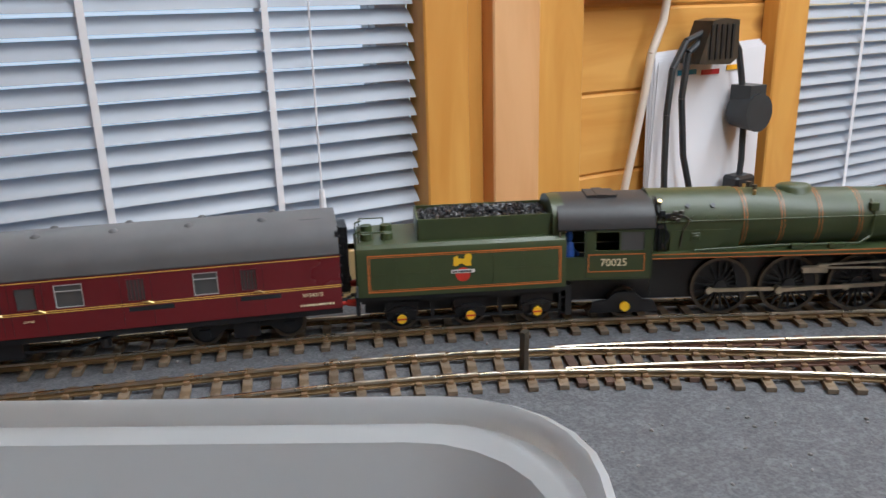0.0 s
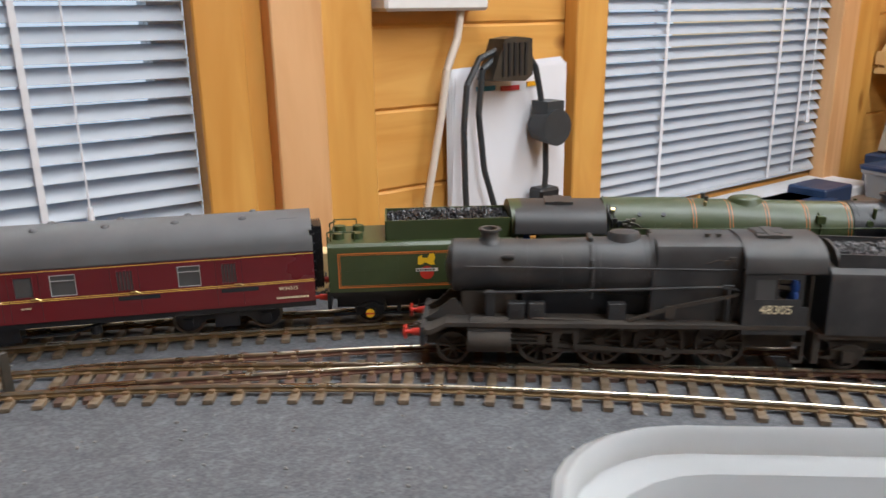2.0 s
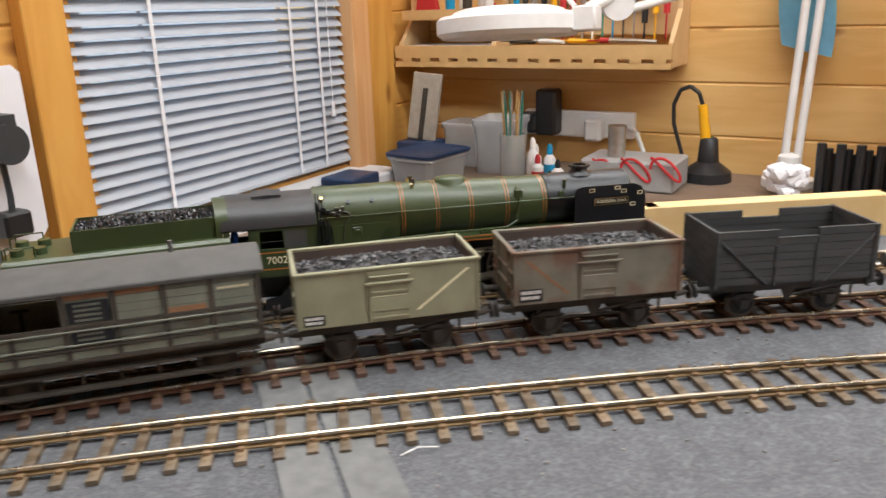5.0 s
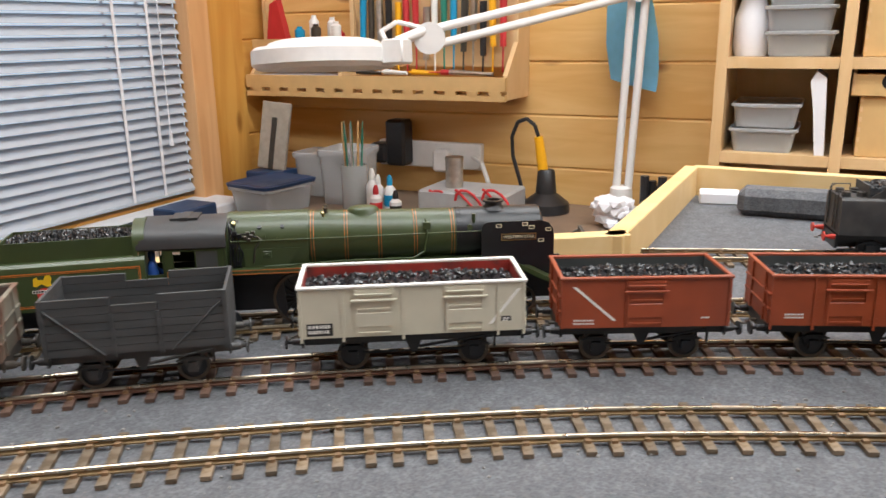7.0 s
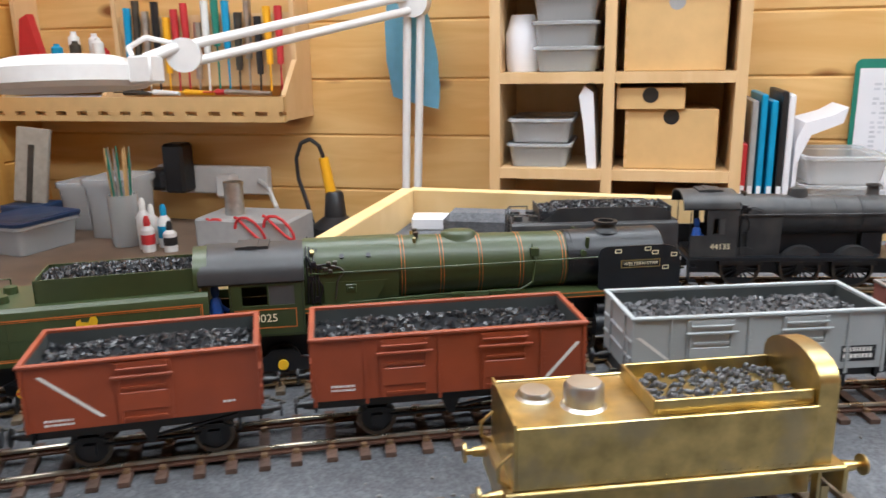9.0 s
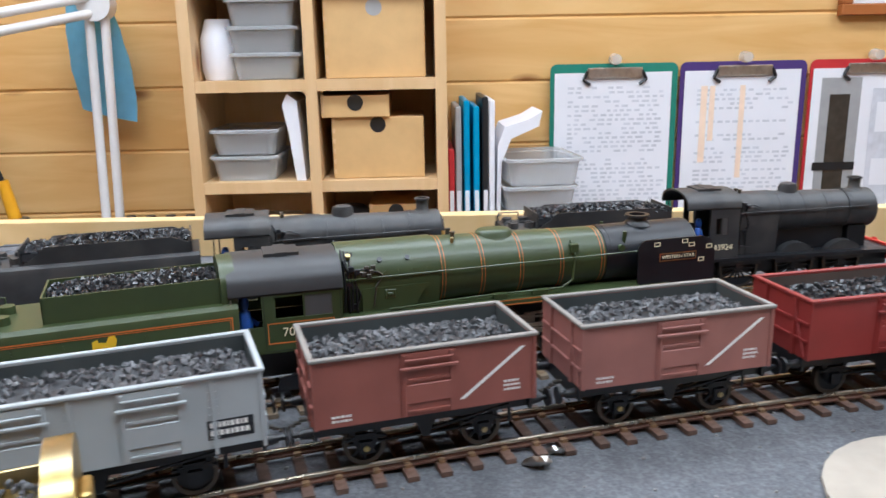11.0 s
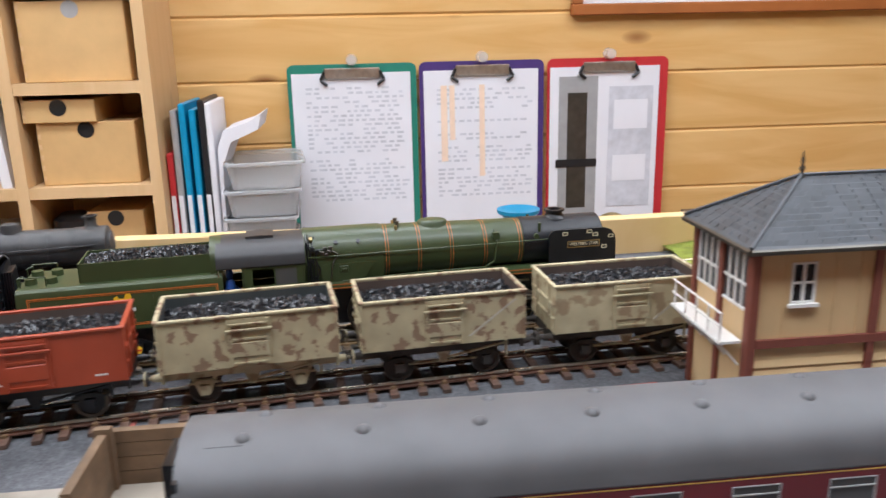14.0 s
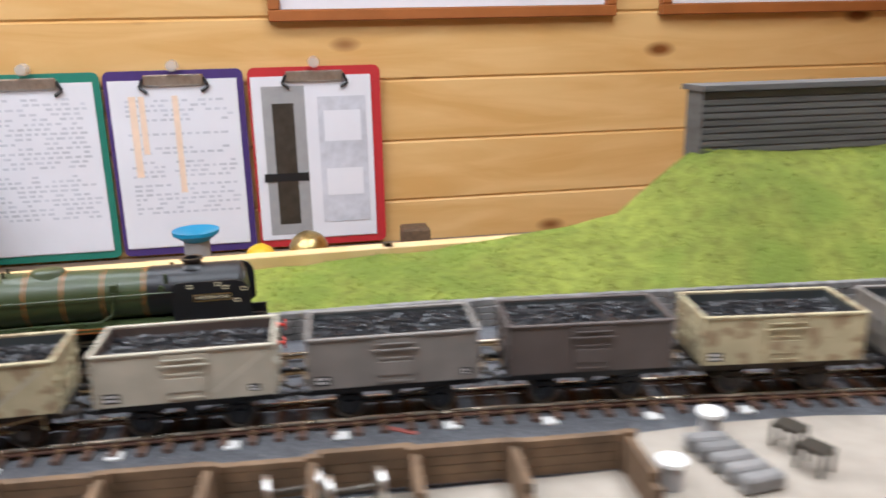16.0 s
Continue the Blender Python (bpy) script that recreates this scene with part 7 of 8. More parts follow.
part("neck", bm, M["plastic_white"], ml, smooth=40)
J1, J2, FT_ = Vector((1.65, 0.15, 0.123)), Vector((2.0, -0.118, 0.21)), Vector((2.0, -0.1, -0.222))
bm = B()
rod(bm, J1 + Vector((-0.012, -0.006, 0)), J1 + Vector((0.012, 0.006, 0)), 0.026, seg=20)
part("joint", bm, M["plastic_white"], ml, smooth=40)
for dz in (-0.013, 0.013):
    bm = B()
    rod(bm, J1 + Vector((0, 0, dz)), J2 + Vector((0, 0, dz)), 0.0075, seg=10)
    part("arm", bm, M["plastic_white"], ml, smooth=True)
for dy in (-0.013, 0.013):
    bm = B()
    rod(bm, J2 + Vector((0, dy, 0.02)), FT_ + Vector((0, dy * 0.9, 0)), 0.008, seg=10)
    part("column", bm, M["plastic_white"], ml, smooth=True)
bm = B()
rod(bm, J2 + Vector((-0.015, 0, 0)), J2 + Vector((0.015, 0, 0)), 0.028, seg=20)
part("joint", bm, M["plastic_white"], ml, smooth=40)
bm = B()
lathe(bm, [(0.05, BZ + 0.0005), (0.05, BZ + 0.015), (0.024, BZ + 0.02), (0.022, BZ + 0.06), (0.015, BZ + 0.065)], mat4(FT_.x, FT_.y, 0), 20)
part("base_clamp", bm, M["plastic_white"], ml, smooth=40)
# face covering hung over the column
bm = B()
rows_ = 9
prev = None
for i in range(rows_):
    u = i / (rows_ - 1)
    z = 0.205 - 0.18 * u
    half = 0.03 + 0.022 * math.sin(math.pi * (0.15 + 0.6 * u))
    ring = []
    for j in range(9):
        v = j / 8 * 2 - 1
        ring.append(bm.verts.new((2.025 + 0.012 * v * v + 0.003 * math.sin(i * 2.2), -0.092 + v * half - 0.014 * u, z + 0.012 * v)))
    if prev:
        for j in range(8):
            bm.faces.new((prev[j], prev[j + 1], ring[j + 1], ring[j]))
    prev = ring
bmesh.ops.solidify(bm, geom=bm.faces[:], thickness=0.0015)
mk = solid("face_mask", bm, M["maskblue"], "pale blue pleated paper face mask hanging on the lamp column", "mask", smooth=50)

# sockets and bench clutter
so = thing("socket_strip", "white double wall socket with black adaptor plugged in", "socket")
bm = B()
box(bm, XB - 0.022, XB - 0.0005, 0.235, 0.5, -0.172, -0.112, bevel=0.003)
part("face_plate", bm, M["plastic_white"], so)
bm = B()
box(bm, XB - 0.07, XB - 0.022, 0.405, 0.455, -0.165, -0.06, bevel=0.006)
box(bm, XB - 0.075, XB - 0.022, 0.45, 0.5, -0.16, -0.115, bevel=0.008)
part("black_adaptor", bm, M["blackplastic"], so)
bm = B()
box(bm, XB - 0.06, XB - 0.022, 0.3, 0.34, -0.175, -0.125, bevel=0.006)
part("white_plug", bm, M["plastic_white"], so)
bm = B()
pipe(bm, [(XB - 0.03, 0.25, -0.14), (XB - 0.05, 0.22, -0.15), (XB - 0.06, 0.2, -0.19), (XB - 0.06, 0.19, -0.228)], 0.005, seg=8)
part("white_lead", bm, M["plastic_white"], so, smooth=True)
ps = thing("power_supply", "grey bench power supply with red test leads", "power supply")
bm = B()
box(bm, 1.83, 1.95, 0.085, 0.275, BZ + 0.001, -0.175, bevel=0.004)
part("case", bm, M["greyplastic"], ps)
for k in range(3):
    bm = B()
    pts = [(1.825 + 0.004 * k, 0.1 + 0.06 * k + 0.03 * math.cos(a), -0.185 + 0.022 * math.sin(a * 1.3) - 0.006 * k) for a in np.linspace(0, 6.2, 14)]
    pipe(bm, pts, 0.0028, seg=6)
    part("test_lead", bm, M["redboard"], ps, smooth=True)
bm = B()
lathe(bm, [(0.018, -0.1745), (0.018, -0.12), (0.019, -0.118), (0.019, -0.112)], mat4(1.88, 0.215, 0), 18)
solid("solder_reel", bm, M["silver"], "grey metal solder reel on the power supply", "reel", smooth=40)
si = thing("soldering_iron", "yellow-handled soldering iron standing in a black holder", "soldering iron")
bm = B()
rod(bm, (1.99, 0.062, -0.15), (1.985, 0.072, -0.078), 0.011, 0.0095, seg=12)
part("handle", bm, M["toolyellow"], si, smooth=True)
bm = B()
pipe(bm, [(1.985, 0.072, -0.078), (1.985, 0.08, -0.055), (1.985, 0.098, -0.042), (1.985, 0.118, -0.05), (1.985, 0.13, -0.08), (1.985, 0.128, -0.12), (1.98, 0.11, -0.17), (1.975, 0.095, -0.22)], 0.0042, seg=8)
part("cable", bm, M["blackplastic"], si, smooth=True)
bm = B()
lathe(bm, [(0.05, BZ + 0.001), (0.048, BZ + 0.02), (0.022, BZ + 0.04), (0.018, -0.15), (0.014, -0.145)], mat4(1.99, 0.055, 0), 20)
part("holder", bm, M["blackplastic"], si, smooth=40)
tub("storage_box", "clear plastic storage box with a navy lid on the bench", "box", pose(1.79, 0.61, BZ + 0.0005, 0, 0, -8), 0.075, 0.062, 0.055, M["tray"], "", M["navy"])
bd = thing("jig_board", "pale wooden jig with a dark metal rule leaning up", "jig")
bm = B()
box(bm, -0.006, 0.006, -0.035, 0.035, 0, 0.155, bevel=0.002)
part("wooden_plate", bm, M["card"], bd)
bm = B()
box(bm, -0.0085, -0.006, -0.006, 0.006, 0.0, 0.12)
part("metal_rule", bm, M["gunmetal"], bd)
bd.matrix_basis = pose(1.9, 0.695, -0.1705, 6, 8, 10)
bm = B()
box(bm, 1.86, 1.94, 0.65, 0.74, BZ + 0.001, -0.171, bevel=0.003)
solid("tool_case", bm, M["navy"], "dark blue tool case under the jig", "case")
for k, (x, y, w, d, z) in enumerate(((1.5, 0.69, 0.09, 0.05, 0.02), (1.62, 0.7, 0.05, 0.04, 0.035))):
    bm = B()
    box(bm, x - w, x + w, y - d, y + d, BZ + 0.0015, BZ + z, bevel=0.003)
    solid("blue_folder", bm, M["navy"], "navy folder lying on the bench by the window", "folder", "folders on the bench")
for k, (x, y, w, d, h) in enumerate(((1.98, 0.6, 0.05, 0.06, 0.1), (1.93, 0.5, 0.06, 0.05, 0.12))):
    tub("storage_box", "clear plastic parts box full of oddments", "box", pose(x, y, BZ + 0.0005, 0, 0, 5 * k), w, d, h, M["tray"], "parts boxes")
br_jar = thing("brush_jar", "glass jar of upright paint brushes", "brush jar", at=pose(1.84, 0.43, BZ + 0.0005))
bm = B()
lathe(bm, [(0.026, 0), (0.028, 0.005), (0.028, 0.1), (0.026, 0.1), (0.026, 0.006)], None, 18)
part("jar", bm, M["tray"], br_jar, smooth=40)
for k in range(9):
    bm = B()
    a = k * 0.7
    x0, y0 = 0.012 * math.cos(a), 0.012 * math.sin(a)
    rod(bm, (x0, y0, 0.008), (x0 * 1.7, y0 * 1.7, 0.15), 0.0022, seg=6)
    rod(bm, (x0 * 1.7, y0 * 1.7, 0.15), (x0 * 1.9, y0 * 1.9, 0.19), 0.003, 0.001, seg=6)
    part("brush", bm, M[("boxwood", "teal", "silver")[k % 3]], br_jar)
for k, (x, y, h, mt) in enumerate(((1.82, 0.375, 0.09, "white"), (1.84, 0.345, 0.075, "blue_file"), (1.8, 0.355, 0.06, "redboard"), (1.81, 0.315, 0.05, "blackplastic"), (1.86, 0.385, 0.07, "white"))):
    bt = thing("glue_bottle", "small plastic glue bottle on the bench", "bottle", "bottles on the bench", at=pose(x, y, BZ + 0.0005))
    bm = B()
    lathe(bm, [(0.012, 0), (0.0125, 0.004), (0.0125, h * 0.7), (0.006, h * 0.82)], None, 14)
    part("bottle", bm, M["plastic_white"], bt, smooth=40)
    bm = B()
    lathe(bm, [(0.006, h * 0.82 + 0.0002), (0.006, h), (0.003, h + 0.008)], None, 12)
    part("cap", bm, M[mt], bt, smooth=40)
    bm = B()
    lathe(bm, [(0.0127, h * 0.25), (0.0128, h * 0.26), (0.0128, h * 0.55), (0.0127, h * 0.56)], None, 14)
    part("label_band", bm, M[mt], bt, smooth=40)
for k in range(14):
    bm = B()
    x, y = 1.93 + 0.018 * (k % 3), -0.16 - 0.011 * k
    rod(bm, (x, y, BZ + 0.001), (x, y, -0.135 - 0.012 * (k % 3)), 0.0075, 0.0085, seg=8)
    solid("marker_pen", bm, M["blackplastic"], "black pen standing upright on the bench", "pen", "row of pens", smooth=40)
bm = B()
for i in range(40):
    a = rt.uniform(0, 6.28)
    bmesh.ops.create_icosphere(bm, subdivisions=1, radius=rt.uniform(0.012, 0.025), matrix=pose(1.9 + 0.035 * math.cos(a) * rt.random(), -0.11 + 0.035 * math.sin(a) * rt.random(), BZ + 0.012 + 0.04 * rt.random()) @ Matrix.Diagonal((1, 1, 0.7, 1)))
solid("tissue_heap", bm, M["paper"], "crumpled white tissue on the bench", "tissue")

# pigeon-hole unit
CX = 1.896
cu = thing("pigeonhole_unit", "pale plywood pigeon-hole storage unit full of boxes", "storage unit")
TOPZ = 0.42
for y0, y1 in ((-0.295, -0.277), (-0.4865, -0.4685), (-0.693, -0.675)):
    bm = B()
    box(bm, CX, XB - 0.002, y0, y1, BZ + 0.001, TOPZ)
    part("upright", bm, M["mdf"], cu)
for z in (BZ + 0.0012, -0.096, 0.066, 0.228, TOPZ - 0.018):
    for y0, y1 in ((-0.4683, -0.2952), (-0.6748, -0.4867)):
        bm = B()
        box(bm, CX + 0.001, XB - 0.003, y0, y1, z, z + 0.018)
        part("shelf_board", bm, M["mdf"], cu)
bm = B()
box(bm, XB - 0.0025, XB - 0.0008, -0.675, -0.295, BZ + 0.02, TOPZ)
part("back_panel", bm, M["mdf"], cu)


def drawer_box(y0, y1, z0, z1, x=CX + 0.02):
    d = thing("wooden_box", "pale wooden box with a finger hole and dovetailed corners", "box", "wooden boxes")
    bm = B()
    box(bm, x, XB - 0.02, y0, y1, z0, z1, bevel=0.0012)
    part("carcass", bm, M["boxwood"], d)
    # no hole is cut: a flat disc's colour gives the shade inside it
    bm = B()
    rod(bm, (x - 0.0006, (y0 + y1) / 2, z1 - 0.012), (x + 0.001, (y0 + y1) / 2, z1 - 0.012), 0.013, seg=18)
    part("finger_hole", bm, M["glass"] if z1 < 0.06 else M["greyplastic"], d)
    bm = B()
    for k in range(6):
        box(bm, x - 0.0004, x + 0.001, y1 - 0.005, y1 - 0.0005, z0 + 0.008 + k * (z1 - z0) / 6, z0 + 0.016 + k * (z1 - z0) / 6)
    part("dovetails", bm, M["mdf"], d)
    return d


drawer_box(-0.66, -0.5, 0.0845, 0.205)
drawer_box(-0.655, -0.505, -0.0775, 0.022)
drawer_box(-0.6, -0.49, 0.0225, 0.058, CX + 0.012)
drawer_box(-0.65, -0.56, -0.2165, -0.125, CX + 0.03)
for (y, z) in ((-0.405, 0.085), (-0.402, 0.126), (-0.402, 0.168), (-0.36, -0.0775), (-0.362, -0.035)):
    tub("clear_tray", "stacked clear plastic drawer tray of small parts", "tray", pose(CX + 0.085, y, z, 0, 0, 90), 0.055, 0.075, 0.04, M["tray"], "clear trays")
for (y0, y1, z) in ((-0.43, -0.31, -0.2165), (-0.43, -0.32, -0.185)):
    bm = B()
    box(bm, CX + 0.02, XB - 0.03, y0, y1, z, z + 0.03, bevel=0.004)
    solid("parts_packet", bm, M["tray"], "clear packet of parts in the lowest pigeon-hole", "packet", "packets")
bm = B()
prism(bm, [(-0.445, -0.0775), (-0.46, -0.0775), (-0.452, 0.05), (-0.437, 0.062), (-0.428, 0.045), (-0.436, 0.0)], CX + 0.01, CX + 0.14, "x")
solid("paper_roll", bm, M["paper"], "curled blue-white papers standing in a pigeon-hole", "papers")
bm = B()
lathe(bm, [(0.026, 0.0845), (0.03, 0.1), (0.03, 0.15), (0.02, 0.18)], mat4(CX + 0.06, -0.325, 0), 16)
solid("white_tub", bm, M["paper"], "white wrapped round tub in a pigeon-hole", "tub", smooth=True)
bm = B()
lathe(bm, [(0.03, -0.2165), (0.035, -0.2), (0.033, -0.14), (0.02, -0.13)], mat4(CX + 0.06, -0.53, 0), 16)
solid("black_jar", bm, M["blackplastic"], "black round jar in a pigeon-hole", "jar", smooth=True)

# files, trays and clipboards along the east wall
for k, (y, mt, h) in enumerate(((-0.7, "redboard", 0.2), (-0.712, "greyplastic", 0.27), (-0.726, "blue_file", 0.28), (-0.742, "blue_file", 0.27), (-0.757, "blackplastic", 0.285), (-0.768, "paper", 0.28))):
    f = thing("document_file", ("slim " + {"redboard": "crimson", "greyplastic": "grey", "blue_file": "bright blue", "blackplastic": "black", "paper": "white"}[mt] + " document file standing upright"), "file", "document files")
    bm = B()
    box(bm, 1.93, XB - 0.006, y - 0.005, y + 0.005, BZ + 0.001, BZ + h, bevel=0.002)
    part("cover", bm, M[mt], f)
    bm = B()
    box(bm, 1.929, 1.9302, y - 0.0035, y + 0.0035, BZ + 0.03, BZ + 0.13)
    part("spine_label", bm, M["paper"], f)
for k in range(4):
    tub("clear_tray", "stacked clear plastic letter tray", "tray", pose(1.98, -0.835 - 0.004 * k, BZ + 0.0005 + 0.046 * k, 0, 0, 90 + 2 * k), 0.058 + 0.002 * k, 0.08, 0.045, M["tray"], "clear trays")
bm = B()
prism(bm, [(-0.775, -0.19), (-0.778, -0.03), (-0.79, 0.0), (-0.83, 0.012), (-0.852, 0.025), (-0.846, 0.0), (-0.8, -0.02), (-0.784, -0.06), (-0.781, -0.19)], 1.93, 2.05, "x")
solid("curled_paper", bm, M["paper"], "curled white paper leaning by the trays", "paper", smooth=40)


def clipboard(y, mat, lab, kind):
    c = thing("clipboard", lab, "clipboard", "clipboards on the wall")
    bm = B()
    loft(bm, [(0.1165, 0.163, 0.012, 0), (0.1165, 0.163, 0.012, 0.003)])
    part("board", bm, M[mat], c)
    off = 0.0 if kind != 2 else -0.006
    for k in range(3):
        bm = B()
        box(bm, -0.105 - 0.002 * k + off * 0.5, 0.105 + off, -0.15 + 0.001 * k, 0.147, 0.0032 + 0.0009 * k, 0.0039 + 0.0009 * k)
        part("paper_sheet", bm, M["paper"], c)
    r = random.Random(kind)
    z = 0.006
    if kind < 2:
        for row in range(26):
            v = 0.118 - row * 0.0082
            if r.random() < 0.2:
                continue
            x = -0.085
            bm = B()
            while x < 0.085:
                w = r.uniform(0.006, 0.014)
                if r.random() < 0.75:
                    box(bm, x, x + w, v, v + 0.0042, z, z + 0.0002)
                x += w + 0.005
            if len(bm.verts):
                tagged(part("print_row", bm, M["print"], c), kind="stuff")
            else:
                bm.free()
        if kind == 1:
            for x0, x1, v0 in ((-0.078, -0.066, -0.02), (-0.062, -0.052, 0.02), (-0.006, 0.004, -0.05)):
                bm = B()
                box(bm, x0, x1, v0, 0.12, z + 0.0003, z + 0.0005)
                part("highlight", bm, M["print_orange"], c)
    else:
        for x0, x1, v0, v1, mt in ((-0.095, -0.02, -0.14, 0.13, "greyplastic"), (-0.078, -0.04, -0.12, 0.1, "gunmetal"), (0.002, 0.088, -0.12, 0.11, "print"), (0.012, 0.078, 0.03, 0.085, "paper"), (0.012, 0.078, -0.07, -0.02, "paper"), (-0.1, -0.02, -0.04, -0.025, "blackplastic")):
            bm = B()
            box(bm, x0, x1, v0, v1, z, z + 0.0002)
            z += 0.0003
            part("printed_drawing", bm, M[mt], c)
    clip = B()
    box(clip, -0.05, 0.05, 0.137, 0.156, 0.0062, 0.012, bevel=0.002)
    cp = part("clip", clip, M["silver"], c)
    bm = B()
    for s in (-1, 1):
        pipe(bm, [(s * 0.05, 0.15, 0.009), (s * 0.057, 0.135, 0.009), (s * 0.045, 0.126, 0.009)], 0.003)
    part("clip_spring", bm, M["blackplastic"], cp)
    bm = B()
    rod(bm, (0, 0.17, -0.0), (0, 0.17, 0.02), 0.011, 0.009, seg=14)
    part("hook_pin", bm, M["tray"], c, smooth=True)
    c.matrix_basis = Matrix.Translation((XB - 0.012, y, -0.066)) @ Matrix(((0, 0, -1, 0), (-1, 0, 0, 0), (0, 1, 0, 0), (0, 0, 0, 1)))
    return c


clipboard(-1.004, "teal", "green clipboard with a printed white table, hung on the wall", 0)
clipboard(-1.242, "purple", "purple clipboard with a printed table and orange highlighting", 1)
clipboard(-1.482, "redboard", "red clipboard with a grey plan drawing, hung on the wall", 2)
for y0, y1 in ((-2.045, -1.41), (-2.8, -2.135)):
    fr = thing("picture_frame", "reddish wooden picture frame on the pine wall", "picture frame", "picture frames")
    for a, b, c, d in ((y0, y1, 0.173, 0.193), (y0, y1, 0.58, 0.6), (y0, y0 + 0.02, 0.193, 0.58), (y1 - 0.02, y1, 0.193, 0.58)):
        bm = B()
        box(bm, XB - 0.02, XB - 0.0005, a, b, c, d, bevel=0.002)
        part("moulding", bm, M["frame_wood"], fr)
    bm = B()
    box(bm, XB - 0.008, XB - 0.0005, y0 + 0.021, y1 - 0.021, 0.194, 0.579)
    part("mount", bm, M["paper"], fr)
# oddments behind the board edge
st = thing("blue_stand", "grey pot with a bright blue dished lid", "pot", at=pose(1.9, -1.275, BZ + 0.0005))
bm = B()
lathe(bm, [(0.02, 0), (0.022, 0.01), (0.02, 0.07)], None, 18)
part("pot", bm, M["greyplastic"], st, smooth=40)
bm = B()
lathe(bm, [(0.02, 0.0705), (0.036, 0.082), (0.037, 0.088), (0.03, 0.086), (0.001, 0.08)], None, 24)
part("lid", bm, M["blue_file"], st, smooth=40)
bm = B()
bmesh.ops.create_uvsphere(bm, u_segments=20, v_segments=12, radius=0.034, matrix=pose(1.93, -1.452, BZ + 0.0335))
solid("brass_ball", bm, M["brass"], "shiny brass ball on the bench", "ball", smooth=True)
bm = B()
lathe(bm, [(0.026, BZ + 0.0005), (0.027, BZ + 0.03), (0.02, BZ + 0.045), (0.008, BZ + 0.052)], mat4(1.92, -1.372, 0), 16)
solid("yellow_cap", bm, M["yellow"], "yellow plastic cap on the bench", "cap", smooth=40)
bm = B()
box(bm, 1.98, 2.03, -1.67, -1.62, BZ + 0.001, -0.19, bevel=0.003)
solid("wood_block", bm, M["oldwood"], "small brown wooden block on the bench", "block")


# ---- model buildings and scenery ----
def slates(root, corners, rows, mat, thick=0.0008, piece=0.006, name="slate", seed=1):
    """Courses of slates over a roof plane: corners are eave left, eave right, ridge right, ridge left."""
    a, b, c, d = (Vector(p) for p in corners)
    nrm = (b - a).cross(d - a).normalized()
    r = random.Random(seed)
    for k in range(rows):
        u0, u1 = k / rows, min(1, (k + 1.25) / rows)
        l0, l1 = a.lerp(d, u0), a.lerp(d, u1)
        r0, r1 = b.lerp(c, u0), b.lerp(c, u1)
        n = max(1, int((r0 - l0).length / piece))
        sh = 0.5 * (k % 2) / n
        for j in range(n + (k % 2)):
            f0, f1 = max(0, j / n - sh), min(1, (j + 0.94) / n - sh)
            if f1 - f0 < 0.1 / n:
                continue
            p = [l0.lerp(r0, f0), l0.lerp(r0, f1), l1.lerp(r1, f1), l1.lerp(r1, f0)]
            bm = B()
            lift = nrm * (thick * (1.4 + r.uniform(-0.15, 0.15)))
            lo = nrm * thick * 0.35
            v = [bm.verts.new(q) for q in (p[0] + lift - nrm * thick, p[1] + lift - nrm * thick, p[2] + lo - nrm * thick, p[3] + lo - nrm * thick, p[0] + lift, p[1] + lift, p[2] + lo, p[3] + lo)]
            for q in ((3, 2, 1, 0), (4, 5, 6, 7), (0, 1, 5, 4), (1, 2, 6, 5), (2, 3, 7, 6), (3, 0, 4, 7)):
                bm.faces.new([v[i] for i in q])
            part(name, bm, mat, root)


# signal cabin
sb = thing("signal_cabin", "cream and brown wooden model signal cabin with hipped slate roof", "signal box")
x0, x1, y0, y1, eave, floor_z = 0.85, 0.897, -1.2255, -1.134, 0.0685, 0.0335
bm = B()
box(bm, x0 + 0.001, x1 - 0.001, y0 + 0.001, y1 - 0.001, 0.0, floor_z)
part("base_storey", bm, M["sb_cream"], sb)
# front (toward the camera) with a window opening
wy0, wy1, wz0, wz1 = -1.1574, -1.1484, 0.0475, 0.0622
bm = B()
for a, b, c, d in ((y0 + 0.001, wy0, floor_z, eave), (wy1, y1 - 0.001, floor_z, eave), (wy0, wy1, floor_z, wz0), (wy0, wy1, wz1, eave)):
    box(bm, x0 + 0.001, x0 + 0.002, a, b, c, d)
box(bm, x0 + 0.002, x1 - 0.001, y0 + 0.001, y0 + 0.002, floor_z, eave)
box(bm, x1 - 0.002, x1 - 0.001, y0 + 0.002, y1 - 0.001, floor_z, eave)
part("upper_wall", bm, M["sb_cream"], sb)
for k in range(10):
    bm = B()
    box(bm, x0 + 0.0006, x0 + 0.001, y0 + 0.001 + 0.0092 * k + 0.0045, y0 + 0.0014 + 0.0092 * k + 0.0045, floor_z + 0.001, eave) if not (wy0 - 0.001 < y0 + 0.0056 + 0.0092 * k < wy1 + 0.001) else None
    if bm.verts:
        part("cover_strip", bm, M["sb_cream"], sb)
for k in range(8):
    bm = B()
    for a, b in ((y0 + 0.003, (y0 + y1) / 2 - 0.0015), ((y0 + y1) / 2 + 0.0015, y1 - 0.003)):
        prism(bm, [(x0 + 0.001, 0.003 + k * 0.003), (x0 + 0.0004, 0.0032 + k * 0.003), (x0 + 0.001, 0.0058 + k * 0.003)], a, b)
    part("weatherboard", bm, M["sb_cream"], sb)
for y in (y0 + 0.0012, (y0 + y1) / 2, y1 - 0.0012):
    bm = B()
    box(bm, x0 - 0.0004, x0 + 0.0009, y - 0.0014, y + 0.0014, 0, eave)
    part("corner_post", bm, M["sb_brown"], sb)
bm = B()
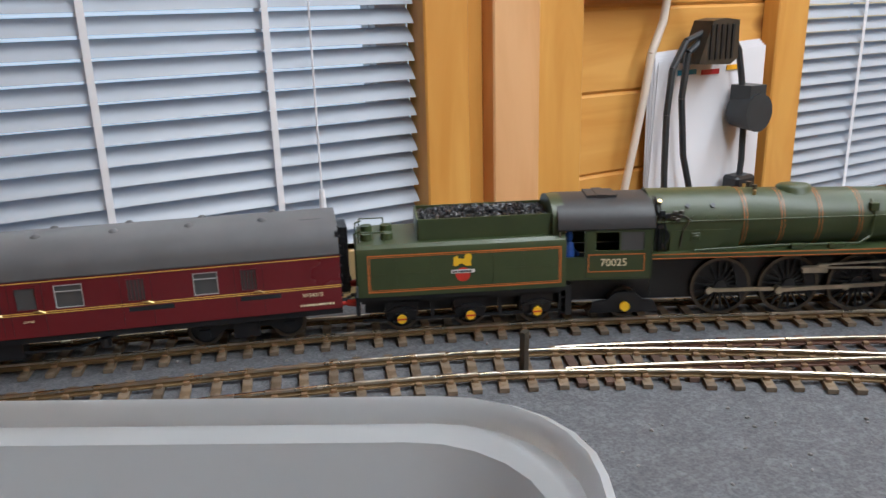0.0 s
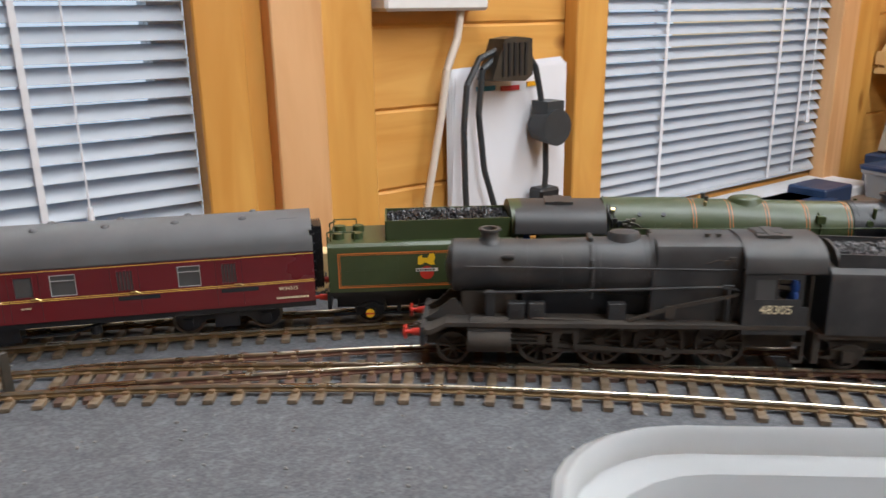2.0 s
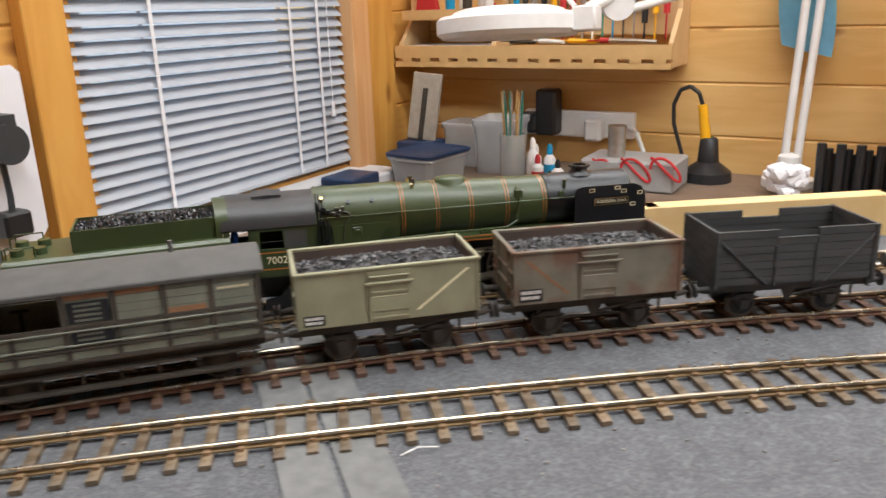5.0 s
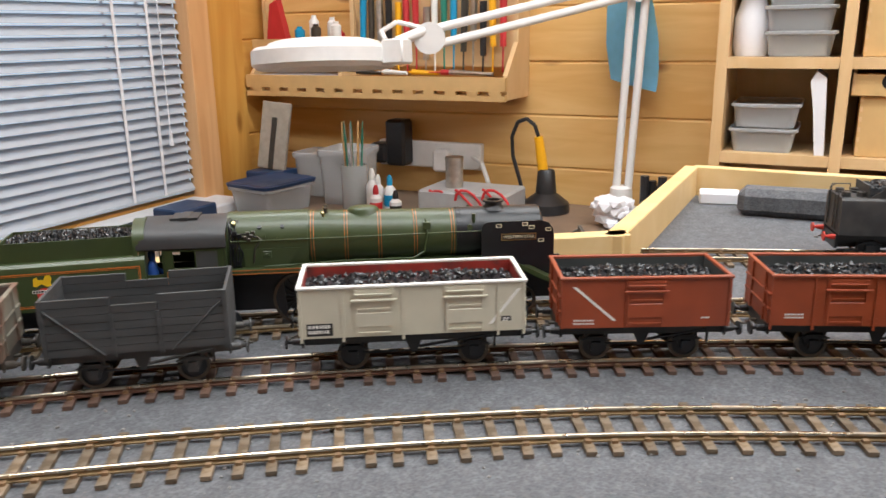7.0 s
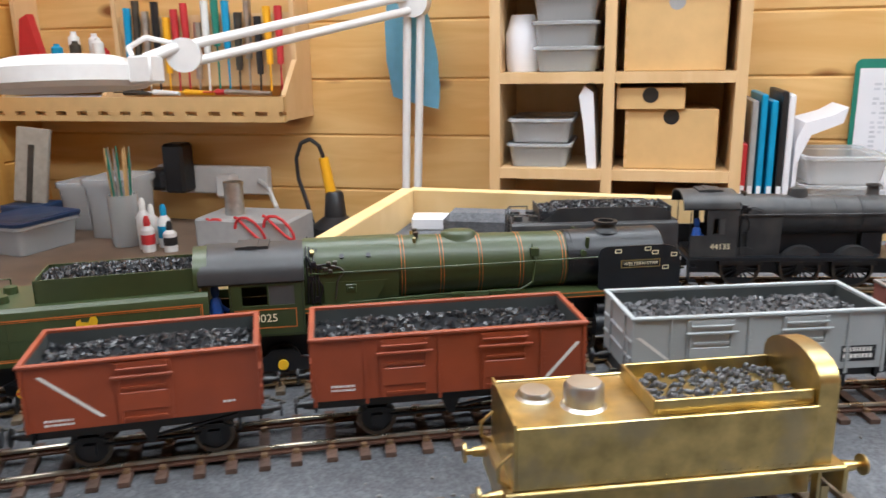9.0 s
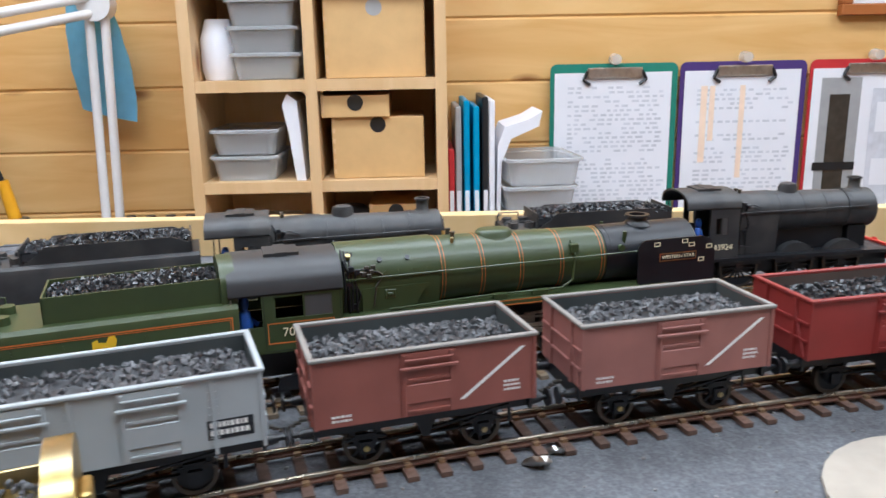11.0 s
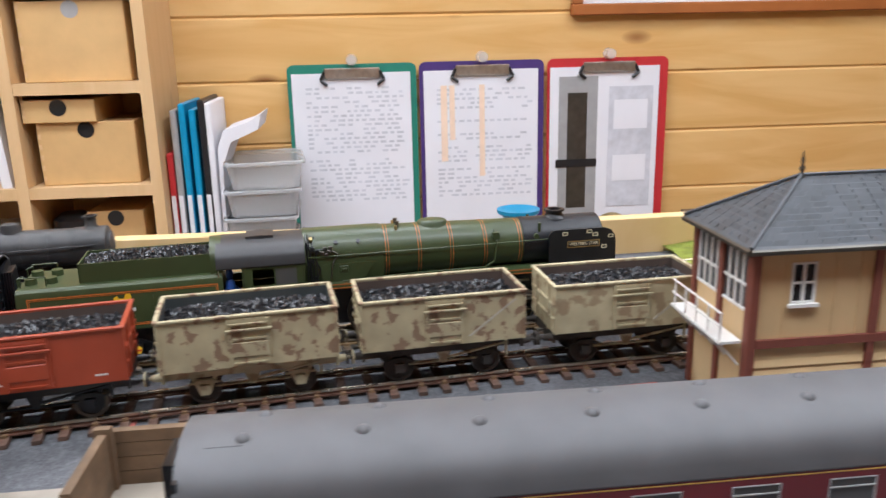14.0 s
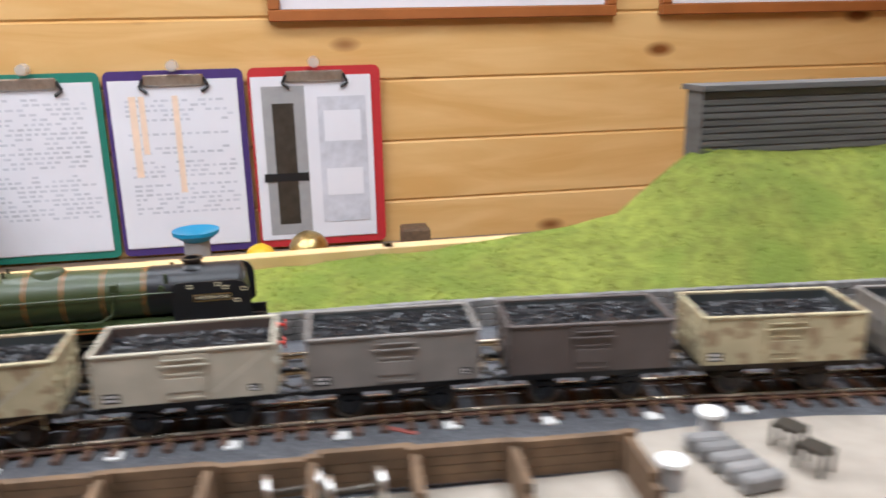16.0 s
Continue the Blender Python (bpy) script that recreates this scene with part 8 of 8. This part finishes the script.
box(bm, x0 - 0.0006, x0 + 0.0008, y0 + 0.0027, y1 - 0.0027, floor_z - 0.0016, floor_z + 0.0014)
part("mid_rail", bm, M["sb_brown"], sb)
bm = B()
box(bm, x0 - 0.0006, x0 + 0.0008, y0 + 0.0027, y1 - 0.0027, eave - 0.0022, eave)
part("top_rail", bm, M["sb_brown"], sb)
for x in (x0 + 0.0022, (x0 + x1) / 2, x1 - 0.0012):
    bm = B()
    box(bm, x - 0.0014, x + 0.0014, y1 - 0.0009, y1 + 0.0004, 0, eave)
    part("corner_post", bm, M["sb_brown"], sb)
wnd = thing("window", "", "")
wnd.parent = sb
bm = B()
box(bm, x0 + 0.0016, x0 + 0.0019, wy0, wy1, wz0, wz1)
part("pane", bm, M["glass"], wnd)
bm = B()
for a, b, c, d in ((wy0, wy0 + 0.0007, wz0, wz1), (wy1 - 0.0007, wy1, wz0, wz1), (wy0 + 0.0007, wy1 - 0.0007, wz0, wz0 + 0.0007), (wy0 + 0.0007, wy1 - 0.0007, wz1 - 0.0007, wz1), ((wy0 + wy1) / 2 - 0.0005, (wy0 + wy1) / 2 + 0.0005, wz0 + 0.0007, wz1 - 0.0007)):
    box(bm, x0 + 0.0004, x0 + 0.0015, a, b, c, d)
box(bm, x0 + 0.0004, x0 + 0.0015, wy0 + 0.0007, (wy0 + wy1) / 2 - 0.0005, (wz0 + wz1) / 2 - 0.0003, (wz0 + wz1) / 2 + 0.0003)
box(bm, x0 + 0.0004, x0 + 0.0015, (wy0 + wy1) / 2 + 0.0005, wy1 - 0.0007, (wz0 + wz1) / 2 - 0.0003, (wz0 + wz1) / 2 + 0.0003)
part("frame", bm, M["white"], wnd)
bm = B()
box(bm, x0 - 0.0008, x0 + 0.0004, wy0 - 0.001, wy1 + 0.001, wz0 - 0.0012, wz0)
part("sill", bm, M["white"], wnd)
# glazed side with balcony
side = thing("side_glazing", "", "")
side.parent = sb
bm = B()
box(bm, x0 + 0.002, x1 - 0.002, y1 - 0.002, y1 - 0.001, floor_z, 0.044)
part("panel", bm, M["sb_cream"], side)
bm = B()
box(bm, x0 + 0.002, x1 - 0.002, y1 - 0.0018, y1 - 0.0012, 0.044, 0.0655)
part("pane", bm, M["windowgrey"], side)
for k in range(9):
    bm = B()
    x = x0 + 0.0035 + k * 0.005
    box(bm, x - 0.0004, x + 0.0004, y1 - 0.0012, y1 - 0.0005, 0.044, 0.0655)
    part("glazing_bar", bm, M["white"], side)
for z in (0.044, 0.053, 0.065):
    bm = B()
    box(bm, x0 + 0.002, x1 - 0.002, y1 - 0.0011, y1 - 0.0004, z, z + 0.0009)
    part("glazing_bar", bm, M["white"], side)
bm = B()
box(bm, x0 + 0.004, x1, y1 + 0.0004, y1 + 0.0085, 0.0325, 0.0335)
part("balcony", bm, M["white"], sb)
for k in range(5):
    bm = B()
    x = x0 + 0.005 + k * 0.0098
    rod(bm, (x, y1 + 0.008, 0.0335), (x, y1 + 0.008, 0.044), 0.0004, seg=5)
    rod(bm, (x, y1 + 0.0005, 0.024), (x, y1 + 0.008, 0.0325), 0.0004, seg=5)
    part("balcony_post", bm, M["white"], sb)
for z in (0.0385, 0.0438):
    bm = B()
    rod(bm, (x0 + 0.0045, y1 + 0.008, z), (x1, y1 + 0.008, z), 0.0004, seg=5)
    part("balcony_rail", bm, M["white"], sb)
# roof
ov = 0.0035
E0, E1, E2, E3 = (x0 - ov, y1 + ov, eave), (x0 - ov, y0 - ov, eave), (x1 + ov, y0 - ov, eave), (x1 + ov, y1 + ov, eave)
xm = (x0 + x1) / 2
RZ = 0.0875
R0, R1 = (xm, -1.162, RZ), (xm, -1.199, RZ)
roof = thing("roof", "", "")
roof.parent = sb
bm = B()
vs = [bm.verts.new(p) for p in (E0, E1, E2, E3, R0, R1)]
for q in ((0, 1, 5, 4), (1, 2, 5), (2, 3, 4, 5), (3, 0, 4), (3, 2, 1, 0)):
    bm.faces.new([vs[i] for i in q])
part("roof_boarding", bm, M["slate"], roof)
slates(roof, (E1, E0, R0, R1), 12, M["slate"], seed=2)
slates(roof, (E0, E3, R0, R0), 12, M["slate"], seed=3)
slates(roof, (E2, E1, R1, R1), 12, M["slate"], seed=4)
for a, b in ((E0, R0), (E1, R1), (E2, R1), (E3, R0), (R0, R1)):
    bm = B()
    rod(bm, Vector(a) + Vector((0, 0, 0.0007)), Vector(b) + Vector((0, 0, 0.0009)), 0.0007, seg=6)
    part("ridge_tile", bm, M["slate"], roof)
for a, b in ((E0, E1), (E1, E2), (E2, E3), (E3, E0)):
    bm = B()
    rod(bm, Vector(a) - Vector((0, 0, 0.001)), Vector(b) - Vector((0, 0, 0.001)), 0.0011, seg=6)
    part("gutter", bm, M["gunmetal"], sb)
bm = B()
rod(bm, (0.859, -1.194, 0.066), (0.859, -1.194, 0.098), 0.0012, seg=10)
rod(bm, (0.859, -1.194, 0.0975), (0.859, -1.194, 0.099), 0.0015, seg=10)
rod(bm, (0.859, -1.194, 0.0705), (0.859, -1.194, 0.072), 0.0018, seg=10)
part("stove_pipe", bm, M["gunmetal"], sb, smooth=40)
for p in (R0, R1):
    bm = B()
    lathe(bm, [(0.0012, 0), (0.0006, 0.002), (0.0011, 0.003), (0.0005, 0.0045), (0.0007, 0.006), (0.0001, 0.0095)], mat4(*p), 8)
    part("finial", bm, M["gunmetal"], sb, smooth=True)
# outside stair
stair = thing("outside_stair", "", "")
stair.parent = sb
for d in (0.0, 0.011):
    bm = B()
    a, b = Vector((x0 + 0.022 + d, y0 - 0.0012, floor_z + 0.006)), Vector((x0 + 0.022 + d, y0 - 0.046, 0.001))
    for o in (0.0, 0.012, 0.008):
        rod(bm, a + Vector((0, 0, o)), b + Vector((0, 0, o)), 0.0009 if o == 0 else 0.0005, seg=6)
    for k in range(5):
        p = a.lerp(b, k / 4)
        rod(bm, p, p + Vector((0, 0, 0.012)), 0.0006, seg=6)
    part("stringer", bm, M["sb_brown"], stair)
for k in range(9):
    bm = B()
    u = (k + 0.5) / 9
    y, z = y0 - 0.0012 - 0.0448 * u, floor_z + 0.006 - (floor_z + 0.005) * u
    box(bm, x0 + 0.022, x0 + 0.033, y - 0.002, y + 0.002, z - 0.0003, z + 0.0003)
    part("tread", bm, M["sb_brown"], stair)
bm = B()
lathe(bm, [(0.0018, 0), (0.0024, 0.006), (0.0028, 0.014), (0.0016, 0.0175), (0.0018, 0.019), (0.0018, 0.021), (0.001, 0.0228)], mat4(0.876, -1.277, 0.0005), 10)
solid("standing_figurine", bm, M["gunmetal"], "plain dark painted figurine by the cabin stair", "figurine", smooth=True)

# slate-roofed hut
hut = thing("hut", "small dark wooden platform hut with pale slate roof", "hut")
hx0, hx1, hy0, hy1 = 0.817, 0.848, -0.882, -0.8145
bm = B()
box(bm, hx0 + 0.001, hx1, hy0 + 0.001, hy1, 0.0018, 0.0228)
part("wall", bm, M["oldwood"], hut)
for k in range(8):
    bm = B()
    y = hy0 + 0.0035 + k * 0.0081
    box(bm, hx0 + 0.0004, hx0 + 0.001, y, y + 0.0052, 0.011, 0.0215)
    part("window_pane", bm, M["glass"], hut)
    bm = B()
    box(bm, hx0 - 0.0004, hx0 + 0.0009, y - 0.0016, y - 0.0002, 0.0018, 0.0226)
    part("post", bm, M["oldwood"], hut)
A, Bc, Cc, Dd = (0.8115, hy0, 0.024), (0.8115, hy1 + 0.0035, 0.024), (0.833, hy1 + 0.0035, 0.0355), (0.833, hy0, 0.0355)
Fe, Ff = (0.855, hy0, 0.024), (0.855, hy1 + 0.0035, 0.024)
bm = B()
vs = [bm.verts.new(p) for p in (A, Bc, Cc, Dd, Ff, Fe)]
for q in ((0, 1, 2, 3), (3, 2, 4, 5), (0, 3, 5), (1, 4, 2), (0, 5, 4, 1)):
    bm.faces.new([vs[i] for i in q])
hroof = part("roof", bm, M["hutroof"], hut)
slates(hroof, (A, Bc, Cc, Dd), 7, M["hutroof"], piece=0.0055, seed=6)

# timber coal bins
def bins(root, x_back, ys, depth, h):
    for a, b in zip(ys, ys[1:]):
        for k in range(4):
            bm = B()
            zz = 0.0017 + k * h / 4
            jag = random.Random(int(a * 999) + k).uniform(-0.0012, 0.0012)
            box(bm, x_back - 0.0015, x_back + 0.0015, b + 0.0002, a - 0.0002, zz, zz + h / 4 - 0.0003 + (jag if k == 3 else 0))
            part("plank", bm, M["oldwood"], root)
    for y in ys:
        for k in range(4):
            bm = B()
            zz = 0.0017 + k * h / 4
            cut = 0.004 * k
            box(bm, x_back - depth + cut, x_back - 0.0016, y - 0.0014, y + 0.0014, zz, zz + h / 4 - 0.0003)
            part("plank", bm, M["oldwood"], root)
        bm = B()
        box(bm, x_back - 0.0045, x_back - 0.0017, y - 0.0026, y + 0.0026, 0.0017, h + 0.003)
        part("post", bm, M["oldwood"], root)


cb = thing("coal_bins", "row of open brown timber coal bins, empty", "coal bins")
bins(cb, 0.0, [a + 1.46 for a in (-1.345, -1.379, -1.413, -1.447, -1.481, -1.515, -1.556)], 0.04, 0.0145)
cb.matrix_basis = pose(0.868, -1.46, 0, 0, 0, -3.5)
cb2 = thing("coal_bins", "short brown timber coal bins beside the coach", "coal bins")
bins(cb2, 0.846, [-0.919, -0.96, -1.001], 0.05, 0.02)
for (x, y) in ((0.8755, -1.596), (0.8465, -1.566)):
    d = thing("oil_drum", "small white-topped grey model drum", "drum", "model drums", at=pose(x, y, 0.0018))
    bm = B()
    lathe(bm, [(0.004, 0), (0.004, 0.009)], None, 14)
    part("barrel", bm, M["greyplastic"], d, smooth=40)
    bm = B()
    lathe(bm, [(0.0052, 0.0091), (0.0052, 0.0105)], None, 16)
    part("top", bm, M["white"], d, smooth=40)
for k in range(5):
    bm = B()
    box(bm, -0.008, 0.008, -0.003, 0.003, 0, 0.006, bevel=0.001)
    solid("stone_block", bm, M["stone"], "grey cut stone block stacked beside the bins", "block", "stone blocks", at=pose(0.8665 - 0.007 * k, -1.59 - 0.0012 * k, 0.0018, 0, 0, 84 + 3 * k))
for (x, y) in ((0.8615, -1.62), (0.8457, -1.6195)):
    bm = B()
    box(bm, -0.005, 0.005, -0.004, 0.004, 0.008, 0.0095)
    for a in (-0.0045, 0.0045):
        for b in (-0.0035, 0.0035):
            box(bm, a - 0.0006, a + 0.0006, b - 0.0006, b + 0.0006, 0, 0.008)
    solid("small_trestle", bm, M["gunmetal"], "tiny dark trestle table on the pale ground card", "trestle", "trestles", at=pose(x, y, 0.0018, 0, 0, 25))
for (x, y) in ((0.862, -1.44), (0.858, -1.46)):
    ax_ = thing("loose_wheelset", "loose bright metal wheelset lying in a bin", "wheelset", "wheelsets", at=pose(x, y, 0.008, 0, 0, 5))
    bm = B()
    rod(bm, (0, -0.009, 0), (0, 0.009, 0), 0.001, seg=8)
    part("axle", bm, M["gunmetal"], ax_)
    for yy in (-0.0085, 0.0085):
        bm = B()
        rod(bm, (0, yy - 0.001, 0), (0, yy + 0.001, 0), 0.0062, seg=18)
        part("wheel", bm, M["silver"], ax_, smooth=40)
# narrow timber gantry that passes close to the eye
gn = thing("timber_gantry", "weathered grey-brown timber loading gantry", "gantry", at=pose(0.8539, -1.2754, 0, 0, 0, -11.5))
GL, GW = 0.0296, 0.0094
for v in (-GW, GW):
    bm = B()
    box(bm, -GL, GL, v - 0.0018, v + 0.0018, 0.0421, 0.0455, bevel=0.0003)
    part("beam", bm, M["oldwood"], gn)
    for u in (-GL + 0.004, GL - 0.004):
        bm = B()
        box(bm, u - 0.0018, u + 0.0018, v - 0.0018, v + 0.0018, 0.0, 0.042, bevel=0.0003)
        part("post", bm, M["oldwood"], gn)
    bm = B()
    rod(bm, (-GL + 0.006, v, 0.026), (-GL + 0.02, v, 0.0418), 0.0012, seg=4)
    part("brace", bm, M["oldwood"], gn)
for u in (-GL * 0.75, 0.0, GL * 0.75):
    bm = B()
    box(bm, u - 0.0016, u + 0.0016, -GW + 0.0019, GW - 0.0019, 0.0424, 0.0452, bevel=0.0003)
    part("cross_beam", bm, M["oldwood"], gn)
for u in (-GL * 0.4, GL * 0.95):
    bm = B()
    bmesh.ops.create_uvsphere(bm, u_segments=14, v_segments=9, radius=0.0042, matrix=pose(u, 0, 0.0395))
    part("round_lamp", bm, M["greyplastic"], gn, "small round grey lamp", smooth=True)

# embankment with stone footing and a stone wall on top
emb = thing("embankment", "grassy model embankment with grey stone footing", "embankment", kind="structure")


def slope(y, u):
    """A point of the grassy bank: u runs from the stone footing up to the crest."""
    crest = float(np.interp(-y, (1.2, 1.28, 1.42, 1.53, 1.645, 1.673, 1.702, 1.75, 2.6), (0.004, 0.012, 0.0155, 0.0205, 0.033, 0.056, 0.078, 0.074, 0.072)))
    foot = min(crest, 0.013)
    x = 1.018 - 0.045 * max(0, min(1, (-1.5 - y) / 0.5))
    x += (1.098 - x) * u
    z = foot + (crest - foot) * (1 - (1 - u) ** 1.7)
    return x, y, z + 0.0022 * noise.noise(Vector((x * 45, y * 45, 0)))


bm = B()
ny, nx = 90, 16
rg = random.Random(9)
grid = [[bm.verts.new(slope(-1.2 - i * 0.0155, j / (nx - 1))) for j in range(nx)] for i in range(ny)]
for p, q in zip(grid, grid[1:]):
    for j in range(nx - 1):
        bm.faces.new((p[j], p[j + 1], q[j + 1], q[j]))
bmesh.ops.solidify(bm, geom=bm.faces[:], thickness=0.004)
part("grass_slope", bm, M["grass"], emb, "bright yellow-green scatter grass", smooth=True)
bm = B()
for _ in range(9000):
    x, y, z = slope(-1.21 - rg.random() * 0.9, rg.random())
    h, w = rg.uniform(0.0008, 0.002), rg.uniform(0.0004, 0.0009)
    t = rg.uniform(0, 6.28)
    dx, dy = w * math.cos(t), w * math.sin(t)
    v = [bm.verts.new(p) for p in ((x - dx, y - dy, z - 0.0006), (x + dx, y + dy, z - 0.0006), (x + rg.uniform(-0.001, 0.001), y + rg.uniform(-0.001, 0.001), z + h))]
    bm.faces.new(v)
tufts = part("grass_tufts", bm, M["grass"], emb)
tufts["kind"] = "stuff"
n_st = 0
for i in range(4):
    y = -1.22 + (i % 2) * 0.004
    while y > -1.95 and n_st < 290:
        L_ = rg.uniform(0.006, 0.014)
        xs_ = 1.0165 - (0.045 * max(0, min(1, (-1.5 - y) / 0.5)))
        bm = B()
        h = 0.0036
        box(bm, xs_ - 0.002 + rg.uniform(-0.0004, 0.0004), xs_ + 0.002, y - L_ + 0.0004, y, i * 0.0038, i * 0.0038 + h, bevel=0.0004)
        part("stone", bm, M["stone"], emb)
        y -= L_
        n_st += 1
vw = thing("stone_wall", "dark grey coursed stone wall on the embankment", "wall")
bm = B()
box(bm, 1.09, 1.11, -2.5, -1.7, 0.03, 0.113)
part("wall_face", bm, M["viaduct"], vw)
bm = B()
box(bm, 1.086, 1.114, -2.5, -1.698, 0.1131, 0.1165)
part("coping", bm, M["viaduct"], vw)
for k in range(18):
    bm = B()
    zz = 0.034 + k * 0.0044
    box(bm, 1.0888, 1.0901, -2.5, -1.7, zz, zz + 0.0034)
    part("stone_course", bm, M["viaduct"], vw)
# tuft near the board edge
bm = B()
for _ in range(240):
    t, r_ = rg.uniform(0, 6.28), 0.018 * math.sqrt(rg.random())
    x, y = 1.06 + r_ * math.cos(t), -1.06 + 1.6 * r_ * math.sin(t)
    v = [bm.verts.new(p) for p in ((x - 0.0008, y, 0), (x + 0.0008, y, 0), (x + rg.uniform(-0.003, 0.003), y + rg.uniform(-0.003, 0.003), rg.uniform(0.002, 0.007)))]
    bm.faces.new(v)
solid("grass_patch", bm, M["grass"], "loose patch of green scatter grass on the board", "grass", kind="stuff")


# ---- what moves ----
BRIT_S = [(0, 0.9083), (0.5, 0.9542), (1, 0.9999), (1.5, 1.0442), (2, 1.0884), (2.5, 1.1330), (3, 1.1781), (3.5, 1.2232), (4, 1.2690), (4.5, 1.3158), (5, 1.3631), (7.5, 1.6228), (8, 1.6764), (10.5, 1.9523), (11, 2.0080), (11.5, 2.0670), (12, 2.1275), (12.5, 2.1895), (13, 2.2524), (13.5, 2.3151), (14, 2.3756), (14.5, 2.4372), (15, 2.5023), (15.5, 2.5660), (15.8, 2.6380), (16, 2.6780)]
GOODS_S = [(0, 0.0001), (0.5, -0.0064), (1, -0.0130), (1.5, -0.0195), (2, -0.0259), (2.5, -0.0322), (3, -0.0382), (3.5, -0.0435), (4, -0.0480), (4.5, -0.0510), (5, -0.0520), (7.5, -0.0659), (8, -0.0686), (10.5, -0.0812), (11, -0.0840), (11.5, -0.0843), (12, -0.0830), (12.5, -0.0810), (13, -0.0793), (13.5, -0.0785), (14, -0.0794), (14.5, -0.0815), (15, -0.0847), (15.5, -0.0883), (15.8, -0.1030), (16, -0.1085)]


def brit_s(t):
    return float(np.interp(t, [a for a, _ in BRIT_S], [b for _, b in BRIT_S]))


def goods_run(t):
    """How far the black engine has run forward."""
    return 0.01 - float(np.interp(t, [a for a, _ in GOODS_S], [b for _, b in GOODS_S]))


def roll(wheels, rods, radius, crank, distance, times, sense=1):
    """Wheels turn and rods follow their crank pins."""
    for w in wheels:
        loc = w.location.copy()
        walk(w, [(t, Matrix.Translation(loc) @ Matrix.Rotation(sense * distance(t) / radius, 4, "Y")) for t in times])
    for r in rods:
        base = r.location.copy()
        rows = []
        for t in times:
            a = sense * distance(t) / radius
            dx, dz = crank * math.sin(a), crank * math.cos(a)
            at = Vector((base.x + dx, base.y, radius + dz))
            tilt = 0.0
            if "reach" in r:
                tilt = math.degrees(math.asin(dz / r["reach"]))
            rows.append((t, Matrix.Translation(at) @ pose(0, 0, 0, 0, tilt, 0)))
        walk(r, rows)


def motions():
    ts = [k * 0.5 for k in range(33)]
    ts = sorted(set(ts + [15.8]))
    for ob, back, half in ((brit, 0.0, 0.028), (brit_tender, -0.1353, 0.027), (brit_coach, -0.3135, 0.092)):
        walk(ob, [(t, T1.stand(brit_s(t) + back, half, RAIL)) for t in ts])
    for ob, s0, half, turn in ((f8, 0.4035, 0.03, 180), (f8_tender, 0.5225, 0.026, 180), (van, 0.6295, 0.032, 0)):
        walk(ob, [(t, T2.stand(s0 + d, half, RAIL, turn)) for t, d in GOODS_S])
    for ob, s0 in wagons:
        walk(ob, [(t, T2.stand(s0 + d, 0.018, RAIL)) for t, d in GOODS_S])
    fine = [k * 0.1 for k in range(161)]
    roll(brit_drivers, brit_rods, 0.01235, 0.01235 * 0.42, brit_s, fine)
    roll(f8_drivers, f8_rods, 0.0094, 0.0094 * 0.42, goods_run, [k * 0.5 for k in range(33)])


motions()
